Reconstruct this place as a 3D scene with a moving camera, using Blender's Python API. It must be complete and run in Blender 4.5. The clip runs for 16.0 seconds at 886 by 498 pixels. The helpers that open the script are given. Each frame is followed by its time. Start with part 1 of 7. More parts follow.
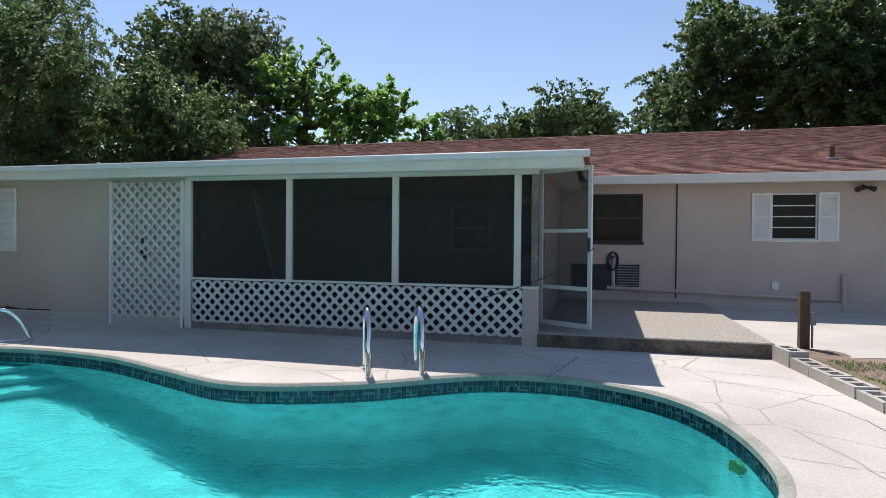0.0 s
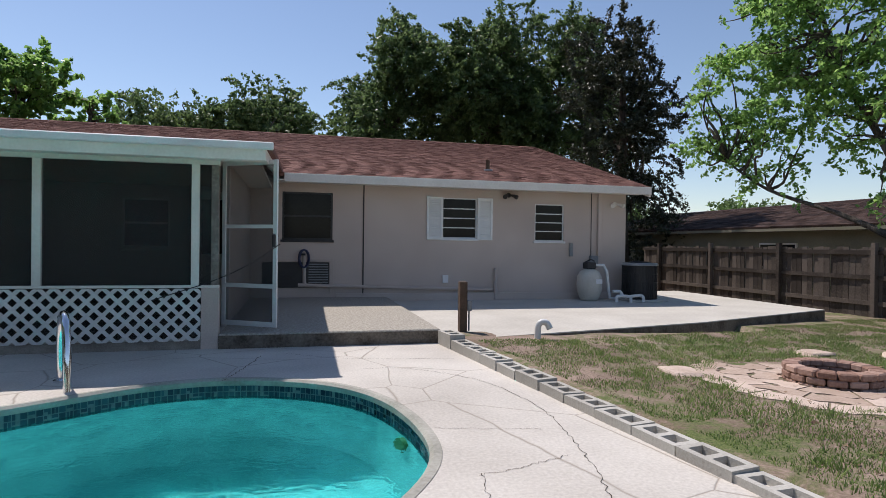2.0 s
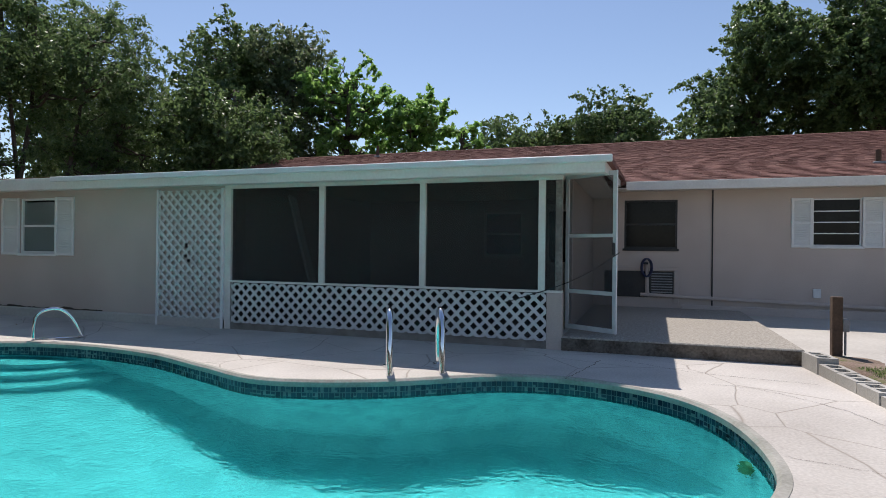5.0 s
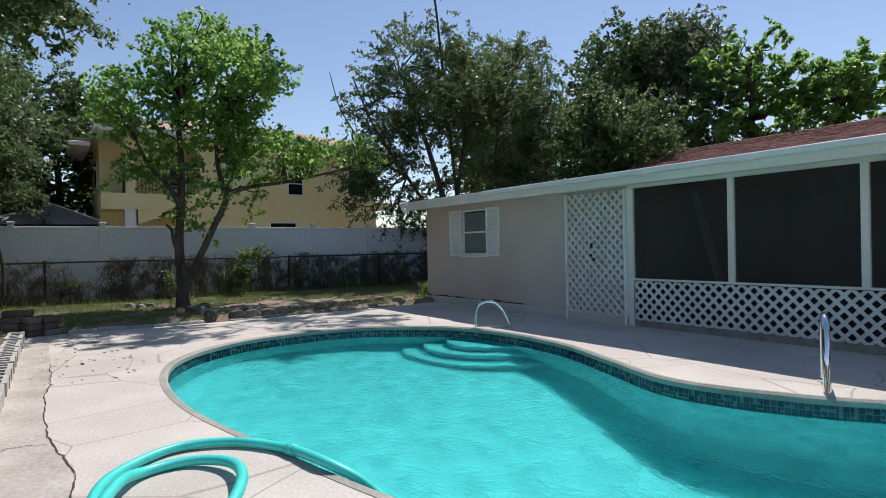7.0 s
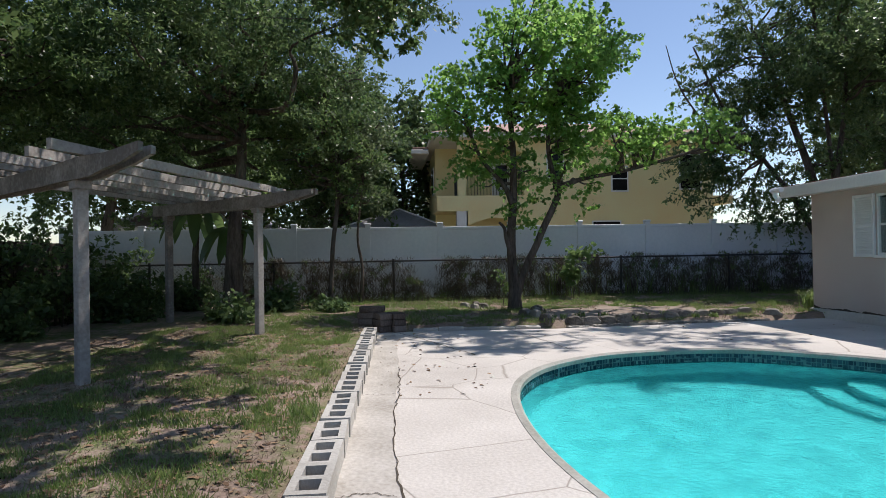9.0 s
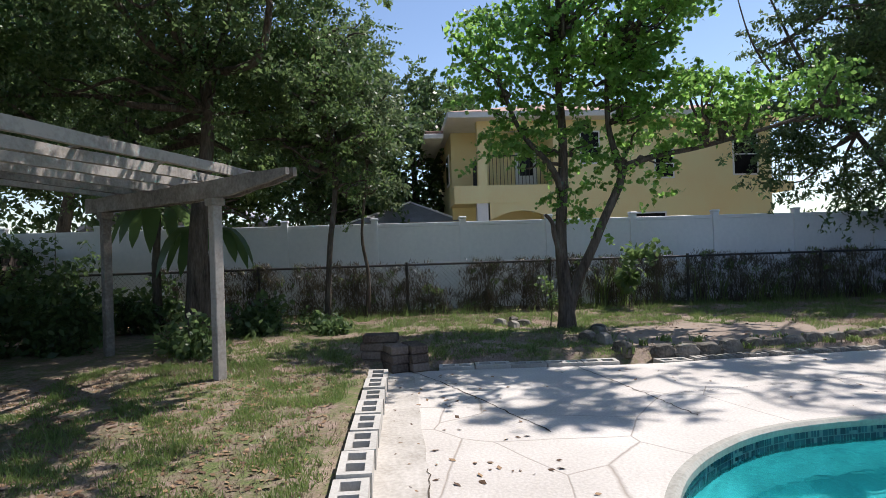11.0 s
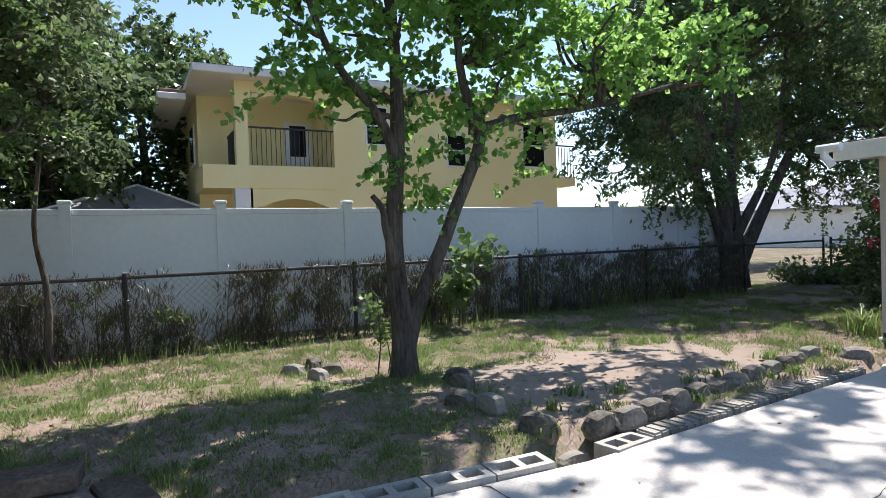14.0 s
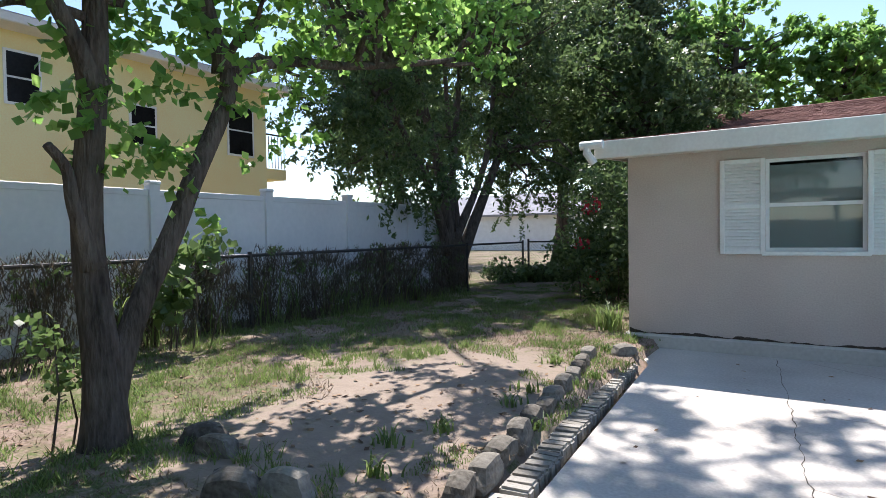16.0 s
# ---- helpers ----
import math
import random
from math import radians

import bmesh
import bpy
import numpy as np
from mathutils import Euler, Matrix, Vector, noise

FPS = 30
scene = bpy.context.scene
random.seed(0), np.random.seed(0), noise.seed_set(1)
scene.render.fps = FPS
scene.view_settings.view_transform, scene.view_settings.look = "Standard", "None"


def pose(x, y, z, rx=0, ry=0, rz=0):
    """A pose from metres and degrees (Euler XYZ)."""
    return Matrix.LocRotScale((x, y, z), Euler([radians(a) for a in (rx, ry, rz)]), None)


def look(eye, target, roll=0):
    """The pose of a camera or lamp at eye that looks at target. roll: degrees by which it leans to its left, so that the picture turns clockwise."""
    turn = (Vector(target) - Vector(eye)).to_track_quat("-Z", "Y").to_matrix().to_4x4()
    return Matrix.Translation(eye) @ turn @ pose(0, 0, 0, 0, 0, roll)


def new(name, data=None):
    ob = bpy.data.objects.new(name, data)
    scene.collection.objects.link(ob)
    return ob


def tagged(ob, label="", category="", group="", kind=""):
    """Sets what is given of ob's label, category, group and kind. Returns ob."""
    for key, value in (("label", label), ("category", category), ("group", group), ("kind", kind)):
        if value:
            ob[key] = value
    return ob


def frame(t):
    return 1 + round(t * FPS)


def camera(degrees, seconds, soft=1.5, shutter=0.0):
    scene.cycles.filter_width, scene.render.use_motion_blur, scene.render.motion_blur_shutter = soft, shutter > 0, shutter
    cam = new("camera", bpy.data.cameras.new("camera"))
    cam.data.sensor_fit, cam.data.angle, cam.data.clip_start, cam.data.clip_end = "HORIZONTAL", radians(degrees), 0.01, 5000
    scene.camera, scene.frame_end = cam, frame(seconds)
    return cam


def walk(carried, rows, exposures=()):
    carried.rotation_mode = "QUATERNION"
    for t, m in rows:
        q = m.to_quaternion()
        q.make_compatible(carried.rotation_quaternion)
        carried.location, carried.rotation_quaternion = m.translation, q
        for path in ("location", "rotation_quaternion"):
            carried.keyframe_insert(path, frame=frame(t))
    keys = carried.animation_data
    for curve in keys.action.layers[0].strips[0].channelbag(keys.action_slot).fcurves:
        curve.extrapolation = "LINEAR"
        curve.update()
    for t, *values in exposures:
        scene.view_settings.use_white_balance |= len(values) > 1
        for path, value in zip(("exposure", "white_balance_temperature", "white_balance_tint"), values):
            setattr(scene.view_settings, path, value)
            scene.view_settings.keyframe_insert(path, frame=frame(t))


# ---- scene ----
cam = camera(73.8, 16.0, soft=0.65)
EXPOSURES = [(t, e, 6450 if t < 8 else 6350 if t < 11 else 6270, 16) for t, e in ((0.0, 0.06), (2.5, -0.2), (4.2, -0.16), (7.0, -0.15), (9.0, -0.06), (9.7, 0.03), (12.0, 0.5), (13.5, 0.78), (16.0, 0.78))]
PATH = [
    (0, (1.472, -0.575, 1.261), (0.971, 1.361, 1.236), 0.5),
    (0.5, (1.542, -0.572, 1.294), (1.339, 1.418, 1.263), 0.6),
    (1, (1.608, -0.533, 1.268), (1.711, 1.464, 1.241), 0.8),
    (1.5, (1.626, -0.505, 1.243), (1.953, 1.468, 1.223), 0.7),
    (2, (1.656, -0.487, 1.215), (2.137, 1.454, 1.201), 0.7),
    (2.5, (1.676, -0.48, 1.213), (2.227, 1.442, 1.2), 0.4),
    (3, (1.624, -0.427, 1.191), (2.168, 1.498, 1.183), 0.4),
    (3.5, (1.571, -0.469, 1.206), (1.937, 1.497, 1.198), 0.5),
    (4, (1.616, -0.519, 1.21), (1.645, 1.481, 1.203), 0.4),
    (4.2, (1.652, -0.546, 1.209), (1.53, 1.45, 1.203), 0.3),
    (6.3, (1.775, -0.778, 1.203), (0.472, 0.74, 1.195), -0.5),
    (6.5, (1.709, -0.73, 1.211), (0.312, 0.702, 1.2), -1.2),
    (7, (1.683, -0.794, 1.256), (0.031, 0.333, 1.249), -1.1),
    (7.5, (1.374, -0.863, 1.176), (-0.456, -0.055, 1.19), -1.0),
    (8, (0.958, -0.874, 1.166), (-0.962, -0.314, 1.186), -0.9),
    (8.5, (0.519, -0.813, 1.198), (-1.449, -0.454, 1.215), -0.9),
    (9, (-0.061, -0.798, 1.196), (-2.053, -0.619, 1.216), -1.0),
    (9.5, (-0.705, -0.723, 1.273), (-2.701, -0.603, 1.28), -0.8),
    (9.7, (-0.969, -0.671, 1.297), (-2.966, -0.565, 1.303), -0.8),
    (11.8, (-3.925, -0.946, 1.391), (-5.916, -0.756, 1.388), -2.2),
    (12, (-4.188, -0.938, 1.421), (-6.178, -0.736, 1.416), -2.1),
    (12.5, (-4.788, -0.878, 1.418), (-6.772, -0.623, 1.409), -2.1),
    (13, (-5.359, -0.809, 1.404), (-7.317, -0.406, 1.385), -2.1),
    (13.5, (-5.926, -0.726, 1.414), (-7.82, -0.086, 1.385), -2.2),
    (14, (-6.403, -0.658, 1.405), (-8.169, 0.28, 1.369), -1.9),
    (14.5, (-6.889, -0.541, 1.408), (-8.539, 0.588, 1.365), -1.9),
    (15, (-7.328, -0.466, 1.376), (-8.843, 0.838, 1.329), -1.7),
    (15.5, (-7.694, -0.354, 1.366), (-9.006, 1.154, 1.305), -1.9),
    (15.8, (-7.973, -0.256, 1.332), (-9.143, 1.365, 1.277), -1.0),
    (16, (-8.093, -0.209, 1.308), (-9.154, 1.485, 1.257), -0.9),
]
walk(cam, [(t, look(eye, target, roll)) for t, eye, target, roll in PATH], EXPOSURES)

# ---- light ----
SUN_DIR = Vector((-0.60, 1.12, 2.05)).normalized()
world = bpy.data.worlds.new("world")
scene.world = world
world.use_nodes = True
_wn = world.node_tree.nodes
_sky = _wn.new("ShaderNodeTexSky")
_sky.sky_type = "NISHITA"
_sky.sun_disc = False
_sky.sun_elevation = math.asin(SUN_DIR.z)
_sky.sun_rotation = math.atan2(SUN_DIR.x, SUN_DIR.y)
_sky.air_density, _sky.dust_density, _sky.ozone_density = 1.0, 0.15, 0.9
_wn["Background"].inputs["Strength"].default_value = 0.135
world.node_tree.links.new(_sky.outputs[0], _wn["Background"].inputs["Color"])
sun_data = bpy.data.lights.new("sun", "SUN")
sun_data.energy, sun_data.angle, sun_data.color = 5.0, radians(0.53), (1.0, 0.95, 0.87)
sun = new("sun", sun_data)
sun.matrix_world = look(SUN_DIR * 60, (0, 0, 0))


# ---- helpers for things ----
def part(name, bm, material, parent=None, label="", smooth=False):
    """One mesh object from a bmesh, under a thing or a part."""
    me = bpy.data.meshes.new(name)
    bm.normal_update()
    bm.to_mesh(me)
    bm.free()
    me.materials.append(material)
    if smooth:
        me.shade_smooth()
    ob = new(name, me)
    if parent is not None:
        ob.parent = parent
    if label:
        ob["label"] = label
    return ob


def raw(name, verts, faces, material, parent=None, smooth=False):
    me = bpy.data.meshes.new(name)
    me.from_pydata(verts, [], faces)
    me.materials.append(material)
    if smooth:
        me.shade_smooth()
    ob = new(name, me)
    if parent is not None:
        ob.parent = parent
    return ob


def share(ob, name, m, parent=None):
    """Another object on the same mesh."""
    o = new(name, ob.data)
    if parent is not None:
        o.parent = parent
    o.matrix_basis = m
    return o


def thing(name, label, category, group="", kind="", m=None):
    ob = new(name)
    ob.empty_display_size = 0.2
    if m is not None:
        ob.matrix_basis = m
    return tagged(ob, label, category, group, kind)


def box(x0, x1, y0, y1, z0, z1, bevel=0.0, bm=None):
    bm = bm or bmesh.new()
    m = Matrix.Translation(((x0 + x1) / 2, (y0 + y1) / 2, (z0 + z1) / 2)) @ Matrix.Diagonal((x1 - x0, y1 - y0, z1 - z0, 1))
    r = bmesh.ops.create_cube(bm, size=1, matrix=m)
    if bevel:
        es = {e for v in r["verts"] for e in v.link_edges}
        bmesh.ops.bevel(bm, geom=list(es), offset=bevel, segments=1, affect="EDGES")
    return bm


def tube(points, r, seg=10, bm=None, cap=True):
    """A round bar through the points; r: one radius, or one a point."""
    bm = bm or bmesh.new()
    pts = [Vector(p) for p in points]
    rs = r if isinstance(r, (list, tuple)) else [r] * len(pts)
    rings = []
    up = None
    for i, p in enumerate(pts):
        d = (pts[min(i + 1, len(pts) - 1)] - pts[max(i - 1, 0)]).normalized()
        if up is None:
            up = d.orthogonal().normalized()
        up = (up - d * up.dot(d))
        up = up.normalized() if up.length > 1e-5 else d.orthogonal().normalized()
        side = d.cross(up)
        rings.append([bm.verts.new(p + rs[i] * (up * math.cos(a) + side * math.sin(a))) for a in [2 * math.pi * k / seg for k in range(seg)]])
    for a, b in zip(rings, rings[1:]):
        for k in range(seg):
            bm.faces.new((a[k], a[(k + 1) % seg], b[(k + 1) % seg], b[k]))
    if cap:
        bm.faces.new(rings[0][::-1])
        bm.faces.new(rings[-1])
    return bm


def smooth_path(points, n=8, closed=False):
    """Points on a rounded line through the given points."""
    P = [Vector(p) for p in points]
    out = []
    N = len(P)
    for i in range(N if closed else N - 1):
        a, b, c, d = (P[(i - 1) % N], P[i % N], P[(i + 1) % N], P[(i + 2) % N]) if closed else (P[max(i - 1, 0)], P[i], P[i + 1], P[min(i + 2, N - 1)])
        for k in range(n):
            t = k / n
            out.append(0.5 * ((2 * b) + (c - a) * t + (2 * a - 5 * b + 4 * c - d) * t * t + (3 * b - a - 3 * c + d) * t ** 3))
    if not closed:
        out.append(P[-1])
    return out


# ---- materials ----
def mat(name, low, high, rough=0.7, scale=3.0, fine=40.0, bump=0.15, metal=0.0, mid=0.5, spread=0.18, island=0.0, random_ob=0.0, spec=0.5, bump_scale=None):
    """Two-scale mottling between two colours, with fine relief."""
    m = bpy.data.materials.new(name)
    m.use_nodes = True
    nt = m.node_tree
    n, l = nt.nodes, nt.links
    b = n["Principled BSDF"]
    b.inputs["Roughness"].default_value = rough
    b.inputs["Metallic"].default_value = metal
    b.inputs["Specular IOR Level"].default_value = spec
    co = n.new("ShaderNodeTexCoord")
    a = n.new("ShaderNodeTexNoise")
    a.inputs["Scale"].default_value, a.inputs["Detail"].default_value = scale, 5
    f = n.new("ShaderNodeTexNoise")
    f.inputs["Scale"].default_value, f.inputs["Detail"].default_value = fine, 3
    for t in (a, f):
        l.new(co.outputs["Object"], t.inputs["Vector"])
    mix = n.new("ShaderNodeMath")
    mix.operation = "MULTIPLY_ADD"
    mix.inputs[1].default_value = 0.6
    l.new(a.outputs["Fac"], mix.inputs[0])
    half = n.new("ShaderNodeMath")
    half.operation = "MULTIPLY"
    half.inputs[1].default_value = 0.4
    l.new(f.outputs["Fac"], half.inputs[0])
    l.new(half.outputs[0], mix.inputs[2])
    src = mix.outputs[0]
    if island or random_ob:
        g = n.new("ShaderNodeNewGeometry") if island else n.new("ShaderNodeObjectInfo")
        ad = n.new("ShaderNodeMath")
        ad.operation = "MULTIPLY_ADD"
        ad.inputs[1].default_value = island or random_ob
        l.new(g.outputs["Random Per Island" if island else "Random"], ad.inputs[0])
        sb = n.new("ShaderNodeMath")
        sb.operation = "SUBTRACT"
        sb.inputs[1].default_value = (island or random_ob) / 2
        l.new(src, sb.inputs[0])
        l.new(sb.outputs[0], ad.inputs[2])
        src = ad.outputs[0]
    r = n.new("ShaderNodeValToRGB")
    r.color_ramp.elements[0].position, r.color_ramp.elements[1].position = mid - spread, mid + spread
    r.color_ramp.elements[0].color, r.color_ramp.elements[1].color = (*low, 1), (*high, 1)
    l.new(src, r.inputs[0])
    l.new(r.outputs[0], b.inputs["Base Color"])
    if bump:
        bp = n.new("ShaderNodeBump")
        bp.inputs["Strength"].default_value, bp.inputs["Distance"].default_value = bump, 0.01
        l.new(f.outputs["Fac"], bp.inputs["Height"])
        l.new(bp.outputs[0], b.inputs["Normal"])
    return m


def node(m, kind, **kw):
    x = m.node_tree.nodes.new(kind)
    for k, v in kw.items():
        x.inputs[k].default_value = v
    return x


def leaf_mat(name, low, high, trans=0.35, gain=2.2):
    m = mat(name, low, high, rough=0.42, scale=0.6, fine=3.0, bump=0, island=0.5, spec=0.4, spread=0.3)
    n, l = m.node_tree.nodes, m.node_tree.links
    b = n["Principled BSDF"]
    t = n.new("ShaderNodeBsdfTranslucent")
    mx = n.new("ShaderNodeMixShader")
    mx.inputs[0].default_value = trans
    r = n["Color Ramp"]
    hs = n.new("ShaderNodeHueSaturation")
    hs.inputs["Value"].default_value = gain
    hs.inputs["Hue"].default_value = 0.49
    hs.inputs["Saturation"].default_value = 0.95
    l.new(r.outputs[0], hs.inputs["Color"])
    l.new(hs.outputs[0], t.inputs["Color"])
    l.new(b.outputs[0], mx.inputs[1])
    l.new(t.outputs[0], mx.inputs[2])
    l.new(mx.outputs[0], n["Material Output"].inputs["Surface"])
    return m


M_STUCCO = mat("stucco_cream", (0.45, 0.37, 0.32), (0.63, 0.54, 0.48), 0.9, 0.9, 60, 0.35, spec=0.2, spread=0.22)
M_TRIM = mat("white_trim", (0.66, 0.62, 0.555), (0.80, 0.765, 0.70), 0.55, 2.0, 30, 0.05)
M_WHITE = mat("white_paint", (0.68, 0.68, 0.66), (0.82, 0.82, 0.80), 0.5, 3.0, 40, 0.05)
M_VINYL = mat("white_vinyl", (0.66, 0.69, 0.72), (0.78, 0.80, 0.82), 0.4, 0.8, 12, 0.02)
M_LATTICE = mat("white_lattice", (0.58, 0.58, 0.55), (0.76, 0.76, 0.73), 0.5, 4.0, 40, 0.05, island=0.2)
M_CONC = mat("pale_concrete", (0.44, 0.41, 0.36), (0.60, 0.57, 0.51), 0.85, 0.9, 25, 0.2, spec=0.25)
M_AGG = mat("exposed_aggregate", (0.22, 0.20, 0.17), (0.52, 0.48, 0.41), 0.9, 30, 90, 0.5, spec=0.2)
M_BLOCK = mat("concrete_block", (0.36, 0.34, 0.30), (0.54, 0.52, 0.47), 0.92, 4, 60, 0.4, spec=0.15, random_ob=0.25)
M_KERB_SHADE = mat("kerb_gap_shade", (0.16, 0.14, 0.12), (0.34, 0.31, 0.27), 0.92, 5, 60, 0.4, spec=0.15, random_ob=0.3)
M_COPING = mat("coping", (0.25, 0.245, 0.205), (0.46, 0.44, 0.385), 0.85, 3, 40, 0.3)
# mottling also stands in for rippling sunlight on the pool floor
M_PLASTER_RIPPLES = mat("ripple_light_plaster", (0.46, 0.60, 0.61), (0.86, 0.94, 0.94), 0.6, 5.0, 17, 0.05, spread=0.13)
M_SHINGLE = mat("brown_shingle", (0.10, 0.047, 0.038), (0.31, 0.165, 0.135), 0.9, 1.2, 60, 0.35, island=0.55, spread=0.4, spec=0.15)
M_SHINGLE_DARK = mat("dark_shingle", (0.035, 0.022, 0.019), (0.095, 0.06, 0.05), 0.9, 2.5, 50, 0.3, island=0.4, spec=0.15)
# near-black; behind the windows it paints the unlit rooms
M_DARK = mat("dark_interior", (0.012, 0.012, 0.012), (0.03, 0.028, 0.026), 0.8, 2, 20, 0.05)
M_GLASS_DARK = mat("dark_glass", (0.008, 0.008, 0.009), (0.02, 0.02, 0.02), 0.12, 2, 20, 0.0, spec=0.12)
M_CHROME = mat("chrome", (0.75, 0.76, 0.78), (0.85, 0.86, 0.87), 0.08, 3, 30, 0.0, metal=1.0)
M_BLACK = mat("black_metal", (0.015, 0.015, 0.016), (0.035, 0.034, 0.033), 0.5, 4, 30, 0.05)
M_WOOD_GREY = mat("weathered_wood", (0.17, 0.15, 0.13), (0.44, 0.405, 0.365), 0.85, 3, 30, 0.3, spec=0.2, random_ob=0.3)
M_FENCE_WOOD = mat("fence_wood", (0.045, 0.036, 0.03), (0.135, 0.11, 0.092), 0.9, 2.5, 25, 0.3, spec=0.15, random_ob=0.5)
M_POST_WOOD = mat("brown_post", (0.06, 0.035, 0.022), (0.15, 0.095, 0.06), 0.85, 3, 30, 0.3)
M_BARK = mat("bark", (0.04, 0.032, 0.026), (0.185, 0.155, 0.128), 0.95, 4, 22, 0.9, spec=0.1)


def furrow(m, stretch):
    """Draw the grain out along the trunk."""
    n, l = m.node_tree.nodes, m.node_tree.links
    mp = n.new("ShaderNodeMapping")
    mp.inputs["Scale"].default_value = (2.2, 2.2, stretch)
    l.new(n["Texture Coordinate"].outputs["Object"], mp.inputs["Vector"])
    for t in list(n):
        if t.bl_idname == "ShaderNodeTexNoise":
            l.new(mp.outputs[0], t.inputs["Vector"])
        if t.bl_idname == "ShaderNodeBump":
            t.inputs["Strength"].default_value, t.inputs["Distance"].default_value = 1.0, 0.03


furrow(M_BARK, 0.45)
M_YELLOW = mat("yellow_stucco", (0.850, 0.661, 0.330), (0.850, 0.791, 0.437), 0.9, 0.8, 30, 0.1, spec=0.2)
M_BRICK = mat("terracotta_brick", (0.24, 0.14, 0.105), (0.48, 0.33, 0.265), 0.9, 6, 40, 0.3, random_ob=0.4, spec=0.15)
M_PAVER = mat("pink_paver", (0.40, 0.30, 0.235), (0.60, 0.48, 0.40), 0.9, 5, 40, 0.25, random_ob=0.4, spec=0.2)
M_TURQ = mat("turquoise_hose", (0.03, 0.60, 0.53), (0.08, 0.76, 0.68), 0.4, 6, 60, 0.1)
M_GUNITE = mat("grey_plastic", (0.16, 0.17, 0.18), (0.28, 0.29, 0.30), 0.5, 4, 40, 0.05)
M_TANK = mat("tank_shell", (0.50, 0.47, 0.40), (0.62, 0.59, 0.52), 0.4, 3, 30, 0.03)
M_PIPE = mat("white_pipe", (0.66, 0.66, 0.63), (0.80, 0.80, 0.78), 0.35, 3, 30, 0.02)
M_LEAF_BRIGHT = leaf_mat("bright_leaf", (0.065, 0.15, 0.028), (0.17, 0.295, 0.065), 0.6, 2.55)
M_LEAF_LIME = leaf_mat("lime_leaf", (0.06, 0.135, 0.032), (0.165, 0.275, 0.07), 0.58, 2.7)
M_LEAF_MID = leaf_mat("green_leaf", (0.042, 0.086, 0.024), (0.125, 0.19, 0.06), 0.42)
M_LEAF_DARK = leaf_mat("dark_leaf", (0.036, 0.072, 0.025), (0.11, 0.168, 0.058), 0.42, 2.4)
M_LEAF_OLIVE = leaf_mat("olive_leaf", (0.05, 0.085, 0.035), (0.15, 0.19, 0.09), 0.38)
M_LEAF_CEDAR = leaf_mat("cedar_leaf", (0.018, 0.026, 0.014), (0.055, 0.062, 0.032), 0.15)
M_GRASS = leaf_mat("grass_blade", (0.065, 0.118, 0.03), (0.185, 0.255, 0.075), 0.4)
M_DRY = leaf_mat("dry_grass", (0.13, 0.10, 0.068), (0.29, 0.23, 0.155), 0.2)


